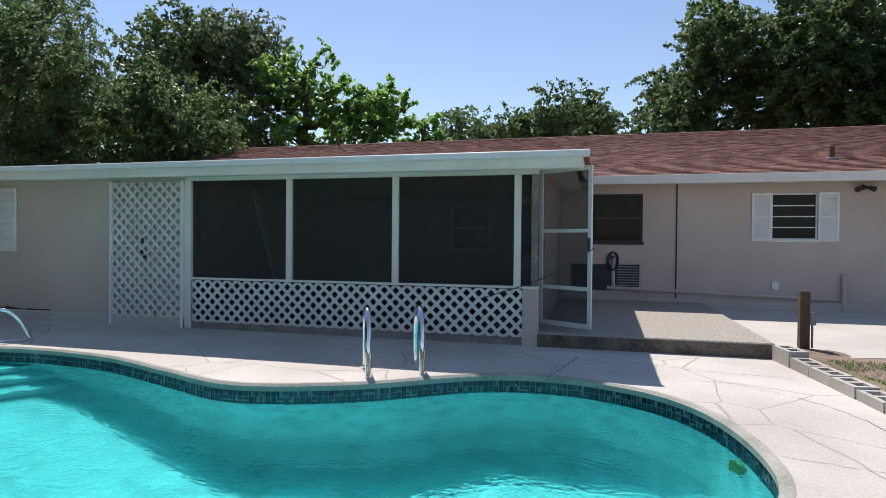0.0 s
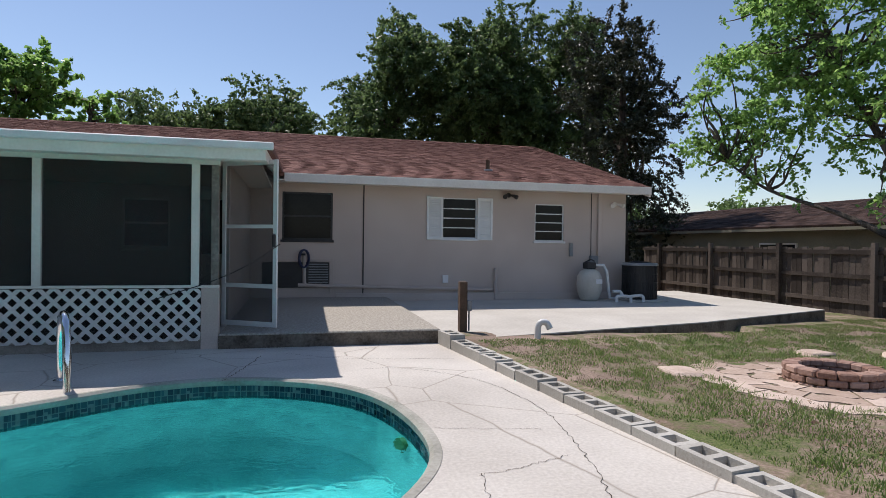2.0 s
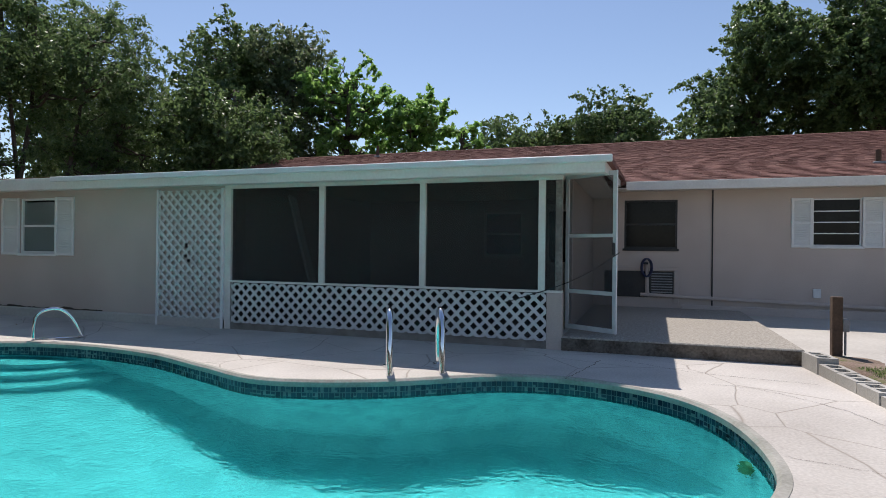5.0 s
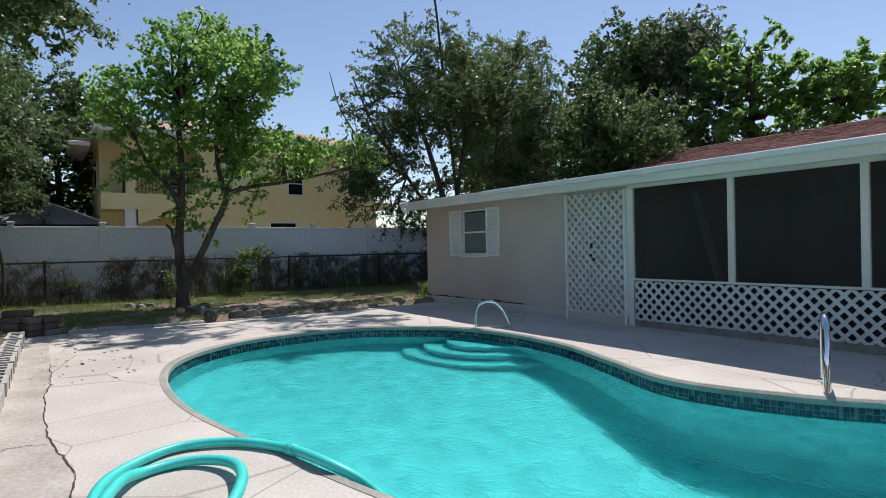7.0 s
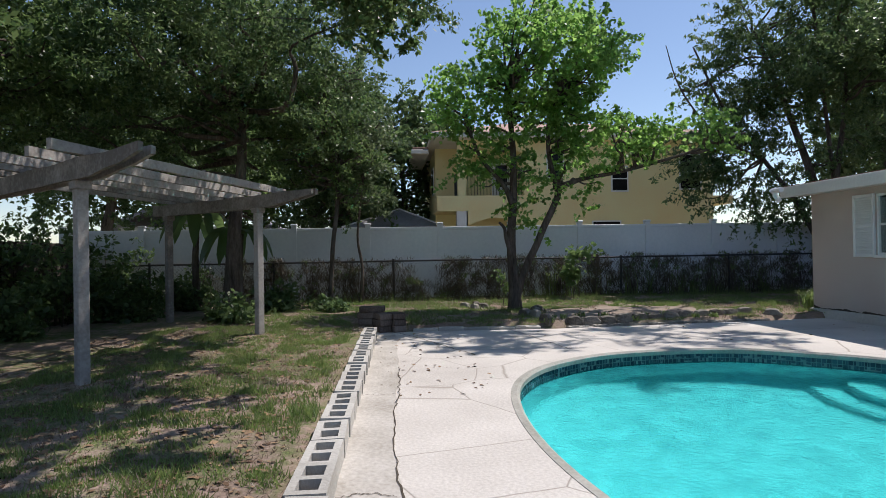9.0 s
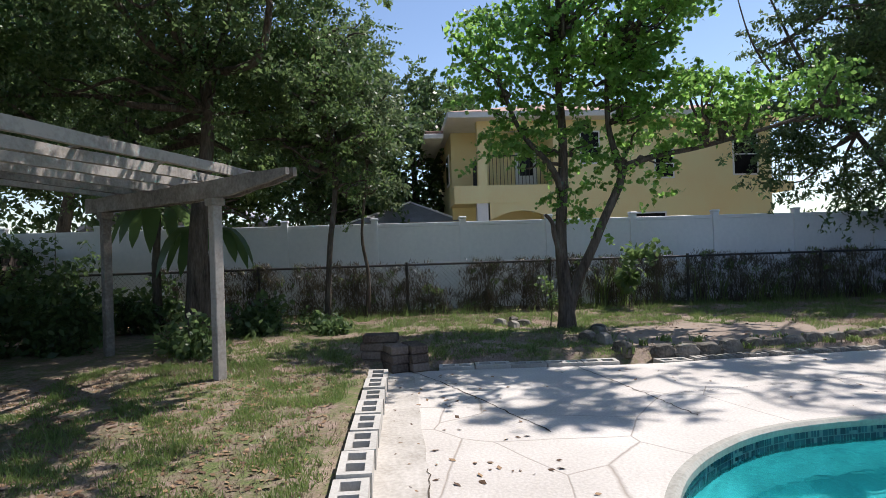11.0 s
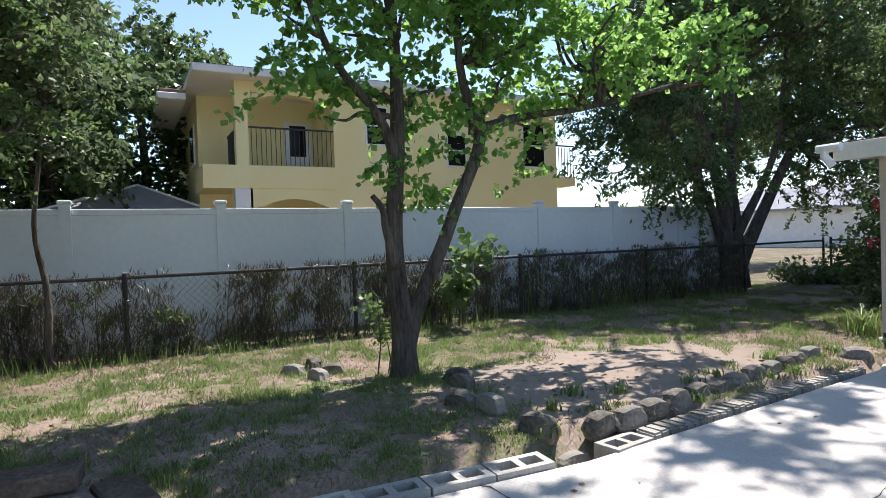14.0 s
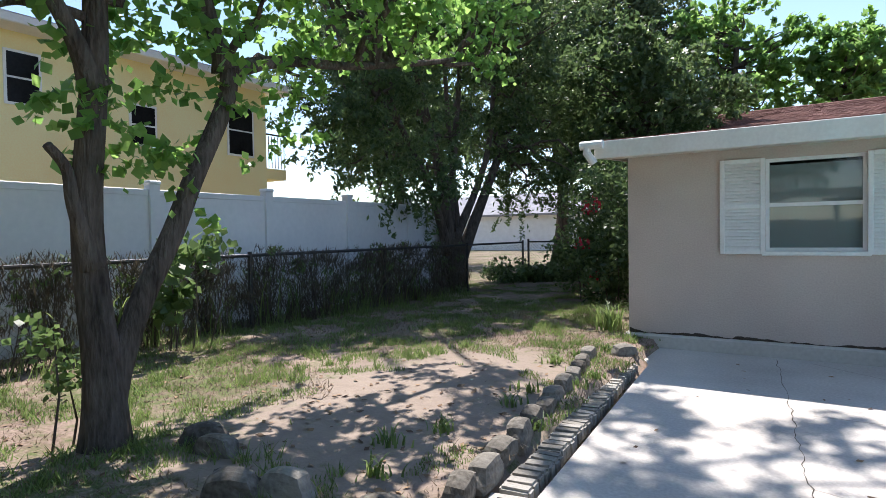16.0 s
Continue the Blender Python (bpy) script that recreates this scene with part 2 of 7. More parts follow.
def ground_material():
    m = mat("patchy_ground", (0.115, 0.08, 0.058), (0.40, 0.305, 0.245), 0.95, 0.9, 45, 0.5, spec=0.1)
    n, l = m.node_tree.nodes, m.node_tree.links
    b = n["Principled BSDF"]
    r = n["Color Ramp"]
    co = n["Texture Coordinate"]
    g1 = node(m, "ShaderNodeTexNoise", Scale=0.55, Detail=6, Roughness=0.7)
    g2 = node(m, "ShaderNodeTexNoise", Scale=70, Detail=2)
    l.new(co.outputs["Object"], g1.inputs["Vector"])
    l.new(co.outputs["Object"], g2.inputs["Vector"])
    gr = n.new("ShaderNodeValToRGB")
    gr.color_ramp.elements[0].position, gr.color_ramp.elements[1].position = 0.3, 0.7
    gr.color_ramp.elements[0].color, gr.color_ramp.elements[1].color = (0.058, 0.088, 0.03, 1), (0.17, 0.19, 0.075, 1)
    l.new(g2.outputs["Fac"], gr.inputs[0])
    k = n.new("ShaderNodeValToRGB")
    k.color_ramp.elements[0].position, k.color_ramp.elements[1].position = 0.45, 0.60
    g3 = node(m, "ShaderNodeTexNoise", Scale=7.0, Detail=6, Roughness=0.75)
    l.new(co.outputs["Object"], g3.inputs["Vector"])
    blend = n.new("ShaderNodeMath")
    blend.operation = "MULTIPLY_ADD"
    blend.inputs[1].default_value = 0.7
    l.new(g3.outputs["Fac"], blend.inputs[0])
    part2 = n.new("ShaderNodeMath")
    part2.operation = "MULTIPLY_ADD"
    part2.inputs[1].default_value = 0.6
    part2.inputs[2].default_value = -0.15
    l.new(g1.outputs["Fac"], part2.inputs[0])
    l.new(part2.outputs[0], blend.inputs[2])
    l.new(blend.outputs[0], k.inputs[0])
    mx = n.new("ShaderNodeMixRGB")
    l.new(k.outputs[0], mx.inputs[0])
    l.new(r.outputs[0], mx.inputs[1])
    l.new(gr.outputs[0], mx.inputs[2])
    # worn sandy patch beside the brick edging
    off = n.new("ShaderNodeVectorMath")
    off.operation = "SUBTRACT"
    off.inputs[1].default_value = (-10.55, 3.4, 0)
    l.new(co.outputs["Object"], off.inputs[0])
    sc = n.new("ShaderNodeVectorMath")
    sc.operation = "MULTIPLY"
    sc.inputs[1].default_value = (1 / 1.2, 1 / 2.1, 0)
    l.new(off.outputs[0], sc.inputs[0])
    ln = n.new("ShaderNodeVectorMath")
    ln.operation = "LENGTH"
    l.new(sc.outputs[0], ln.inputs[0])
    wob = node(m, "ShaderNodeMath")
    wob.operation = "MULTIPLY_ADD"
    wob.inputs[1].default_value = 1.5
    l.new(g3.outputs["Fac"], wob.inputs[0])
    l.new(ln.outputs["Value"], wob.inputs[2])
    edge = n.new("ShaderNodeValToRGB")
    edge.color_ramp.elements[0].position, edge.color_ramp.elements[1].position = 0.55, 0.72
    half = node(m, "ShaderNodeMath")
    half.operation = "MULTIPLY"
    half.inputs[1].default_value = 0.38
    l.new(wob.outputs[0], half.inputs[0])
    l.new(half.outputs[0], edge.inputs[0])
    sand = n.new("ShaderNodeMixRGB")
    l.new(edge.outputs[0], sand.inputs[0])
    pale = n.new("ShaderNodeMixRGB")
    pale.inputs[1].default_value, pale.inputs[2].default_value = (0.205, 0.162, 0.128, 1), (0.41, 0.335, 0.27, 1)
    l.new(g3.outputs["Fac"], pale.inputs[0])
    l.new(pale.outputs[0], sand.inputs[1])
    l.new(mx.outputs[0], sand.inputs[2])
    l.new(sand.outputs[0], b.inputs["Base Color"])
    return m


def water_material():
    m = bpy.data.materials.new("pool_water")
    m.use_nodes = True
    n, l = m.node_tree.nodes, m.node_tree.links
    n.remove(n["Principled BSDF"])
    gl = node(m, "ShaderNodeBsdfGlass", Color=(0.085, 0.55, 0.575, 1), Roughness=0.0, IOR=1.33)
    co = n.new("ShaderNodeTexCoord")
    w = node(m, "ShaderNodeTexNoise", Scale=3.2, Detail=3, Roughness=0.6)
    v = node(m, "ShaderNodeTexNoise", Scale=20, Detail=2)
    l.new(co.outputs["Object"], w.inputs["Vector"])
    l.new(co.outputs["Object"], v.inputs["Vector"])
    b1 = node(m, "ShaderNodeBump", Strength=0.30, Distance=0.05)
    b2 = node(m, "ShaderNodeBump", Strength=0.6, Distance=0.010)
    l.new(w.outputs["Fac"], b1.inputs["Height"])
    l.new(v.outputs["Fac"], b2.inputs["Height"])
    l.new(b1.outputs[0], b2.inputs["Normal"])
    l.new(b2.outputs[0], gl.inputs["Normal"])
    l.new(gl.outputs[0], n["Material Output"].inputs["Surface"])
    return m


def screen_material(name, color, keep):
    """Woven insect screen: part of the light passes."""
    m = bpy.data.materials.new(name)
    m.use_nodes = True
    n, l = m.node_tree.nodes, m.node_tree.links
    b = n["Principled BSDF"]
    b.inputs["Base Color"].default_value, b.inputs["Roughness"].default_value = (*color, 1), 0.75
    b.inputs["Specular IOR Level"].default_value = 0.25
    tr = n.new("ShaderNodeBsdfTransparent")
    mx = n.new("ShaderNodeMixShader")
    mx.inputs[0].default_value = keep
    l.new(tr.outputs[0], mx.inputs[1])
    l.new(b.outputs[0], mx.inputs[2])
    l.new(mx.outputs[0], n["Material Output"].inputs["Surface"])
    return m


M_GROUND = ground_material()
M_WATER = water_material()
M_SCREEN = screen_material("insect_screen", (0.04, 0.039, 0.037), 0.55)
M_DOORSCREEN = screen_material("door_screen", (0.05, 0.05, 0.05), 0.45)


# ---- ground ----


def rise(x, y):
    """Height of the yard."""
    z = 0.06 + 0.05 * noise.noise((x * 0.35, y * 0.35, 0.0)) + 0.02 * noise.noise((x * 1.7, y * 1.7, 3.0))
    if x > 3.4:
        z += 0.02 - 0.024 * min(x - 3.4, 10)
    if x < -9.3:
        z += 0.05 * min(1, (-9.3 - x) / 1.5)
    if -9.5 < x < 3.55 + 0.115 * (6.3 - y) and -1.25 < y < 7:
        z = -0.14
    if -9.8 < x < 8.5 and 6.9 < y < 23:
        z = -0.14
    return z


def build_ground():
    step = 0.15
    xs = [-24 + step * i for i in range(int(42 / step) + 1)]
    ys = [-14 + step * i for i in range(int(42 / step) + 1)]
    hole = (-9.1, 3.0, -0.6, 6.5)
    verts, idx, faces = [], {}, []
    for i, x in enumerate(xs):
        for j, y in enumerate(ys):
            idx[i, j] = len(verts)
            verts.append((x, y, rise(x, y)))
    for i in range(len(xs) - 1):
        for j in range(len(ys) - 1):
            if hole[0] - 0.05 < xs[i] and xs[i + 1] < hole[1] + 0.05 and hole[2] - 0.05 < ys[j] and ys[j + 1] < hole[3] + 0.05:
                continue
            faces.append((idx[i, j], idx[i + 1, j], idx[i + 1, j + 1], idx[i, j + 1]))
    # the sheet goes on to the horizon
    x0, x1, y0, y1 = xs[0], xs[-1], ys[0], ys[-1]
    edge = [idx[i, 0] for i in range(len(xs))] + [idx[len(xs) - 1, j] for j in range(1, len(ys))]
    edge += [idx[i, len(ys) - 1] for i in range(len(xs) - 2, -1, -1)] + [idx[0, j] for j in range(len(ys) - 2, 0, -1)]
    far = []
    for k in edge:
        x, y, z = verts[k]
        d = Vector((x - (x0 + x1) / 2, y - (y0 + y1) / 2, 0)).normalized() * 900
        far.append(len(verts))
        verts.append((d.x, d.y, -0.4))
    for a in range(len(edge)):
        b = (a + 1) % len(edge)
        faces.append((edge[a], far[a], far[b], edge[b]))
    return tagged(raw("ground", verts, faces, M_GROUND, smooth=True), "patchy lawn and bare sandy soil", "ground", kind="structure")


build_ground()

# ---- pool and deck ----
POOL = smooth_path([(-4.8, 4.76, 0), (-3.6, 4.64, 0), (-2.5, 4.25, 0), (-1.6, 3.97, 0), (-0.6, 4.27, 0), (0.4, 4.92, 0), (1.2, 5.03, 0), (1.95, 4.68, 0),
                    (2.36, 4.0, 0), (2.46, 3.0, 0), (2.16, 2.3, 0), (1.5, 1.65, 0), (0.4, 1.1, 0), (-0.9, 0.66, 0), (-2.1, 0.4, 0), (-3.4, 0.18, 0),
                    (-4.6, 0.2, 0), (-5.6, 0.45, 0), (-6.35, 1.0, 0), (-6.85, 1.9, 0), (-6.9, 3.2, 0), (-6.45, 3.98, 0), (-5.8, 4.55, 0)], 7, True)


def offset_loop(loop, d):
    """The closed outline moved outwards by d."""
    out = []
    N = len(loop)
    for i, p in enumerate(loop):
        t = (loop[(i + 1) % N] - loop[i - 1]).normalized()
        out.append(p + Vector((-t.y, t.x, 0)) * d)
    return out


def band(loop_a, za, loop_b, zb, bm):
    va = [bm.verts.new((p.x, p.y, za)) for p in loop_a]
    vb = [bm.verts.new((p.x, p.y, zb)) for p in loop_b]
    N = len(va)
    for i in range(N):
        bm.faces.new((va[i], va[(i + 1) % N], vb[(i + 1) % N], vb[i]))
    return bm


WATER_Z = -0.15


def deck_material():
    m = mat("scored_deck", (0.43, 0.395, 0.35), (0.68, 0.64, 0.58), 0.85, 0.9, 45, 0.35, spec=0.25)
    n, l = m.node_tree.nodes, m.node_tree.links
    co = n["Texture Coordinate"]
    wob = node(m, "ShaderNodeTexNoise", Scale=1.3, Detail=3)
    l.new(co.outputs["Object"], wob.inputs["Vector"])
    add = n.new("ShaderNodeMixRGB")
    add.blend_type = "ADD"
    add.inputs[0].default_value = 0.07
    l.new(co.outputs["Object"], add.inputs[1])
    l.new(wob.outputs["Color"], add.inputs[2])
    v = n.new("ShaderNodeTexVoronoi")
    v.feature = "DISTANCE_TO_EDGE"
    v.inputs["Scale"].default_value = 0.8
    l.new(add.outputs[0], v.inputs["Vector"])
    r = n.new("ShaderNodeValToRGB")
    r.color_ramp.elements[0].position, r.color_ramp.elements[1].position = 0.001, 0.006
    # the plain end slab carries no scored lines
    sep = n.new("ShaderNodeSeparateXYZ")
    l.new(co.outputs["Object"], sep.inputs[0])
    plain = n.new("ShaderNodeMath")
    plain.operation = "LESS_THAN"
    plain.inputs[1].default_value = -8.1
    l.new(sep.outputs["X"], plain.inputs[0])
    seam = n.new("ShaderNodeMath")
    seam.operation = "MAXIMUM"
    l.new(plain.outputs[0], seam.inputs[1])
    l.new(v.outputs["Distance"], seam.inputs[0])
    l.new(seam.outputs[0], r.inputs[0])
    mx = n.new("ShaderNodeMixRGB")
    mx.inputs[1].default_value = (0.34, 0.30, 0.255, 1)
    l.new(r.outputs[0], mx.inputs[0])
    l.new(n["Color Ramp"].outputs[0], mx.inputs[2])
    l.new(mx.outputs[0], n["Principled BSDF"].inputs["Base Color"])
    bp = node(m, "ShaderNodeBump", Strength=0.5, Distance=0.006)
    l.new(r.outputs[0], bp.inputs["Height"])
    l.new(n["Bump"].outputs[0], bp.inputs["Normal"])
    l.new(bp.outputs[0], n["Principled BSDF"].inputs["Normal"])
    return m


M_SCORED = deck_material()
M_OLIVE = mat("olive_plastic", (0.20, 0.19, 0.06), (0.32, 0.30, 0.12), 0.5, 4, 30, 0.05)
M_TILE = mat("mosaic_tile", (0.008, 0.02, 0.045), (0.03, 0.085, 0.115), 0.2, 6, 40, 0.0, island=0.8, spread=0.4)


def build_pool():
    # deck slab with the pool's outline cut out
    bm = bmesh.new()
    outer = [Vector(p) for p in ((-9.4, -1.35, 0), (4.5, -1.45, 0), (4.1, 1.6, 0), (3.46, 6.72, 0), (0.5, 6.72, 0), (-9.86, 6.72, 0), (-9.45, 5.7, 0), (-9.2, 1.8, 0))]
    es = []
    for loop in (outer, offset_loop(POOL, 0.055)):
        vs = [bm.verts.new(p) for p in loop]
        es += [bm.edges.new((vs[i], vs[(i + 1) % len(vs)])) for i in range(len(vs))]
    bmesh.ops.triangle_fill(bm, use_beauty=True, edges=es, normal=(0, 0, 1))
    top = list(bm.faces)
    ret = bmesh.ops.extrude_face_region(bm, geom=top)
    for v in [g for g in ret["geom"] if isinstance(g, bmesh.types.BMVert)]:
        v.co.z -= 0.2
    bmesh.ops.recalc_face_normals(bm, faces=bm.faces)
    tagged(part("pavement", bm, M_SCORED), "pale concrete pool deck scored like flagstones", "pool deck", kind="structure")
    pool = thing("swimming_pool", "kidney-shaped pool with turquoise water and blue mosaic band", "swimming pool", kind="structure")
    bm = bmesh.new()
    a, b = offset_loop(POOL, 0.06), offset_loop(POOL, 0.01)
    c = offset_loop(POOL, -0.015)
    band(a, -0.05, a, 0.004, bm)
    band(a, 0.004, b, 0.008, bm)
    band(b, 0.008, c, -0.012, bm)
    band(c, -0.012, c, -0.055, bm)
    band(c, -0.055, a, -0.055, bm)
    bmesh.ops.remove_doubles(bm, verts=bm.verts, dist=1e-4)
    bmesh.ops.recalc_face_normals(bm, faces=bm.faces)
    part("coping", bm, M_COPING, pool, "rough grey cement edge")
    bm = band(POOL, -0.055, POOL, -0.235, bmesh.new())
    part("tile_band", bm, mat("pale_grout", (0.06, 0.11, 0.125), (0.19, 0.25, 0.26), 0.8, 6, 40, 0.1), pool, "pale grout behind the tiles")
    # small square tiles in three rows
    verts, faces, rt = [], [], random.Random(3)
    inner = offset_loop(POOL, -0.004)
    walk_len, pts = 0.0, []
    for i, p in enumerate(inner):
        q = inner[(i + 1) % len(inner)]
        seg = (q - p).length
        while walk_len < seg:
            pts.append((p.lerp(q, walk_len / seg), (q - p).normalized()))
            walk_len += 0.05
        walk_len -= seg
    for p, d in pts:
        for r in range(3):
            z = -0.06 - 0.052 * r
            for u in range(2):
                w, e = (-0.0215, -0.002) if u == 0 else (0.003, 0.0215)
                if rt.random() < 0.62:
                    if u == 1:
                        continue
                    e = 0.0215
                k = len(verts)
                lo = z - 0.045 * (1 if rt.random() < 0.8 else 0.55)
                verts += [(p.x + d.x * w, p.y + d.y * w, lo), (p.x + d.x * e, p.y + d.y * e, lo), (p.x + d.x * e, p.y + d.y * e, z), (p.x + d.x * w, p.y + d.y * w, z)]
                faces.append((k, k + 1, k + 2, k + 3))
    raw("mosaic_tiles", verts, faces, M_TILE, pool)["kind"] = "stuff"
    # basin: an even floor slopes down to the deep end
    bm = bmesh.new()
    N = len(POOL)
    n0 = Vector((1, 0, 0))

    def floor_z(x, y):
        return -0.95 - 0.5 * min(max((x + 5.0) / 5.0, 0), 1)

    inn = offset_loop(POOL, -0.3)
    r0 = [bm.verts.new((p.x, p.y, -0.235)) for p in POOL]
    r1 = [bm.verts.new((p.x, p.y, floor_z(p.x, p.y) * 0.85)) for p in offset_loop(POOL, -0.05)]
    r2 = [bm.verts.new((p.x, p.y, 0)) for p in inn]
    for p, q in ((r0, r1), (r1, r2)):
        for i in range(N):
            bm.faces.new((p[i], p[(i + 1) % N], q[(i + 1) % N], q[i]))
    sides = set(bm.faces)
    bmesh.ops.triangle_fill(bm, use_beauty=True, edges=[bm.edges.get((r2[i], r2[(i + 1) % N])) for i in range(N)], normal=(0, 0, 1))
    for x in (-5.0, 0.0):
        floor = [f for f in bm.faces if f not in sides]
        geom = floor + list({e for f in floor for e in f.edges}) + list({v for f in floor for v in f.verts})
        bmesh.ops.bisect_plane(bm, geom=geom, plane_co=(x, 0, 0), plane_no=n0)
        sides = {f for f in bm.faces if any(abs(v.co.z) > 1e-6 for v in f.verts)}
    for v in bm.verts:
        if abs(v.co.z) < 1e-6:
            v.co.z = floor_z(v.co.x, v.co.y)
    bmesh.ops.recalc_face_normals(bm, faces=bm.faces)
    part("basin", bm, M_PLASTER_RIPPLES, pool, "pale blue plaster basin with rippling light mottled into its colour")
    # rounded entry steps in the corner by the small rail
    for k in range(3):
        r = 0.62 + 0.36 * k
        bm = bmesh.new()
        pts = [(-5.35 + r * math.cos(t), 4.75 + r * 0.92 * math.sin(t)) for t in [math.pi + math.pi * i / 24 for i in range(25)]]
        lo = [bm.verts.new((x, y, -1.15)) for x, y in pts]
        hi = [bm.verts.new((x, y, -0.30 - 0.25 * k)) for x, y in pts]
        for i in range(24):
            bm.faces.new((lo[i], lo[i + 1], hi[i + 1], hi[i]))
        bm.faces.new(hi)
        bm.faces.new((lo[0], hi[0], hi[-1], lo[-1]))
        bmesh.ops.recalc_face_normals(bm, faces=bm.faces)
        part("step", bm, M_PLASTER_RIPPLES, pool)
    bm = bmesh.new()
    w = [bm.verts.new((p.x, p.y, WATER_Z)) for p in offset_loop(POOL, 0.01)]
    bmesh.ops.triangle_fill(bm, use_beauty=True, edges=[bm.edges.new((w[i], w[(i + 1) % N])) for i in range(N)], normal=(0, 0, 1))
    water = part("water", bm, M_WATER, pool, "still turquoise pool water")
    water.visible_shadow = False
    # round yellow-grey inlet fitting on the wall
    bm = bmesh.new()
    bmesh.ops.create_cone(bm, cap_ends=True, segments=24, radius1=0.11, radius2=0.09, depth=0.03, matrix=pose(2.395, 3.7, -0.36, 0, -80, 10))
    part("light_fitting", bm, M_OLIVE, pool, "round underwater light ring")


build_pool()


def wall(name, label, x0, x1, y0, y1, z0, z1, holes, material):
    """A wall along x with openings (x0, x1, z0, z1) right through it."""
    xs = sorted({x0, x1, *[h[0] for h in holes], *[h[1] for h in holes]})
    zs = sorted({z0, z1, *[h[2] for h in holes], *[h[3] for h in holes]})
    solid = lambda i, k: 0 <= i < len(xs) - 1 and 0 <= k < len(zs) - 1 and not any(h[0] <= xs[i] and xs[i + 1] <= h[1] and h[2] <= zs[k] and zs[k + 1] <= h[3] for h in holes)
    bm = bmesh.new()
    made = {}

    def vert(i, k, y):
        if (i, k, y) not in made:
            made[i, k, y] = bm.verts.new((xs[i], y, zs[k]))
        return made[i, k, y]

    for i in range(len(xs) - 1):
        for k in range(len(zs) - 1):
            if not solid(i, k):
                continue
            for y in (y0, y1):
                bm.faces.new((vert(i, k, y), vert(i + 1, k, y), vert(i + 1, k + 1, y), vert(i, k + 1, y)))
            for di, dk, p, q in ((-1, 0, (i, k), (i, k + 1)), (1, 0, (i + 1, k), (i + 1, k + 1)), (0, -1, (i, k), (i + 1, k)), (0, 1, (i, k + 1), (i + 1, k + 1))):
                if not solid(i + di, k + dk):
                    bm.faces.new((vert(*p, y0), vert(*q, y0), vert(*q, y1), vert(*p, y1)))
    bmesh.ops.recalc_face_normals(bm, faces=bm.faces)
    return tagged(part(name, bm, material), label, "wall", kind="structure")


HY = 11.2   # main back wall
PY = 6.65   # porch front and low wing
W_HALL = (1.38, 2.33, 1.28, 2.2)
W_SHUT = (4.53, 5.27, 1.35, 2.18)
W_BATH = (6.55, 7.22, 1.32, 2.11)
W_WING = (-8.50, -7.65, 1.08, 2.02)
W_PORCH = (-1.4, -0.6, 1.1, 2.0)

wall("wall_north", "pale cream stucco back wall with windows", -4.1, 8.7, HY, HY + 0.2, -0.2, 2.6, [W_HALL, W_SHUT, W_BATH, W_PORCH], M_STUCCO)
wall("wall_wing", "cream stucco wall of the low wing", -9.88, -4.2, PY, PY + 0.2, 0.15, 2.3, [W_WING], M_STUCCO)
tagged(part("baseboard", box(-9.93, -4.2, PY - 0.05, PY + 0.2, -0.1, 0.15, 0.02), M_CONC), "chipped cement foundation ledge", "foundation", kind="structure")
tagged(part("wall_west", box(-9.88, -9.68, PY + 0.2, 23.5, -0.1, 2.3), M_STUCCO), "cream stucco side wall", "wall", kind="structure")
tagged(part("wall_east", box(8.5, 8.7, HY + 0.2, 23.5, -0.2, 2.6), M_STUCCO), "cream stucco side wall", "wall", kind="structure")
tagged(part("wall_south", box(-9.88, 8.7, 23.5, 23.7, -0.2, 2.6), M_STUCCO), "cream stucco front wall", "wall", kind="structure")
tagged(part("wall_porch", box(-4.2, -4.0, PY + 0.2, HY, -0.1, 2.3), M_STUCCO), "stucco wall inside the screened porch", "wall", kind="structure")
tagged(part("floor", box(-4.1, 0.80, PY + 0.02, HY, -0.1, 0.12), M_CONC), "grey concrete porch floor", "floor", kind="structure")
tagged(part("ceiling", box(-9.8, 1.2, PY - 0.02, HY - 0.3, 2.22, 2.26), M_TRIM), "white porch ceiling boards", "ceiling", kind="structure")


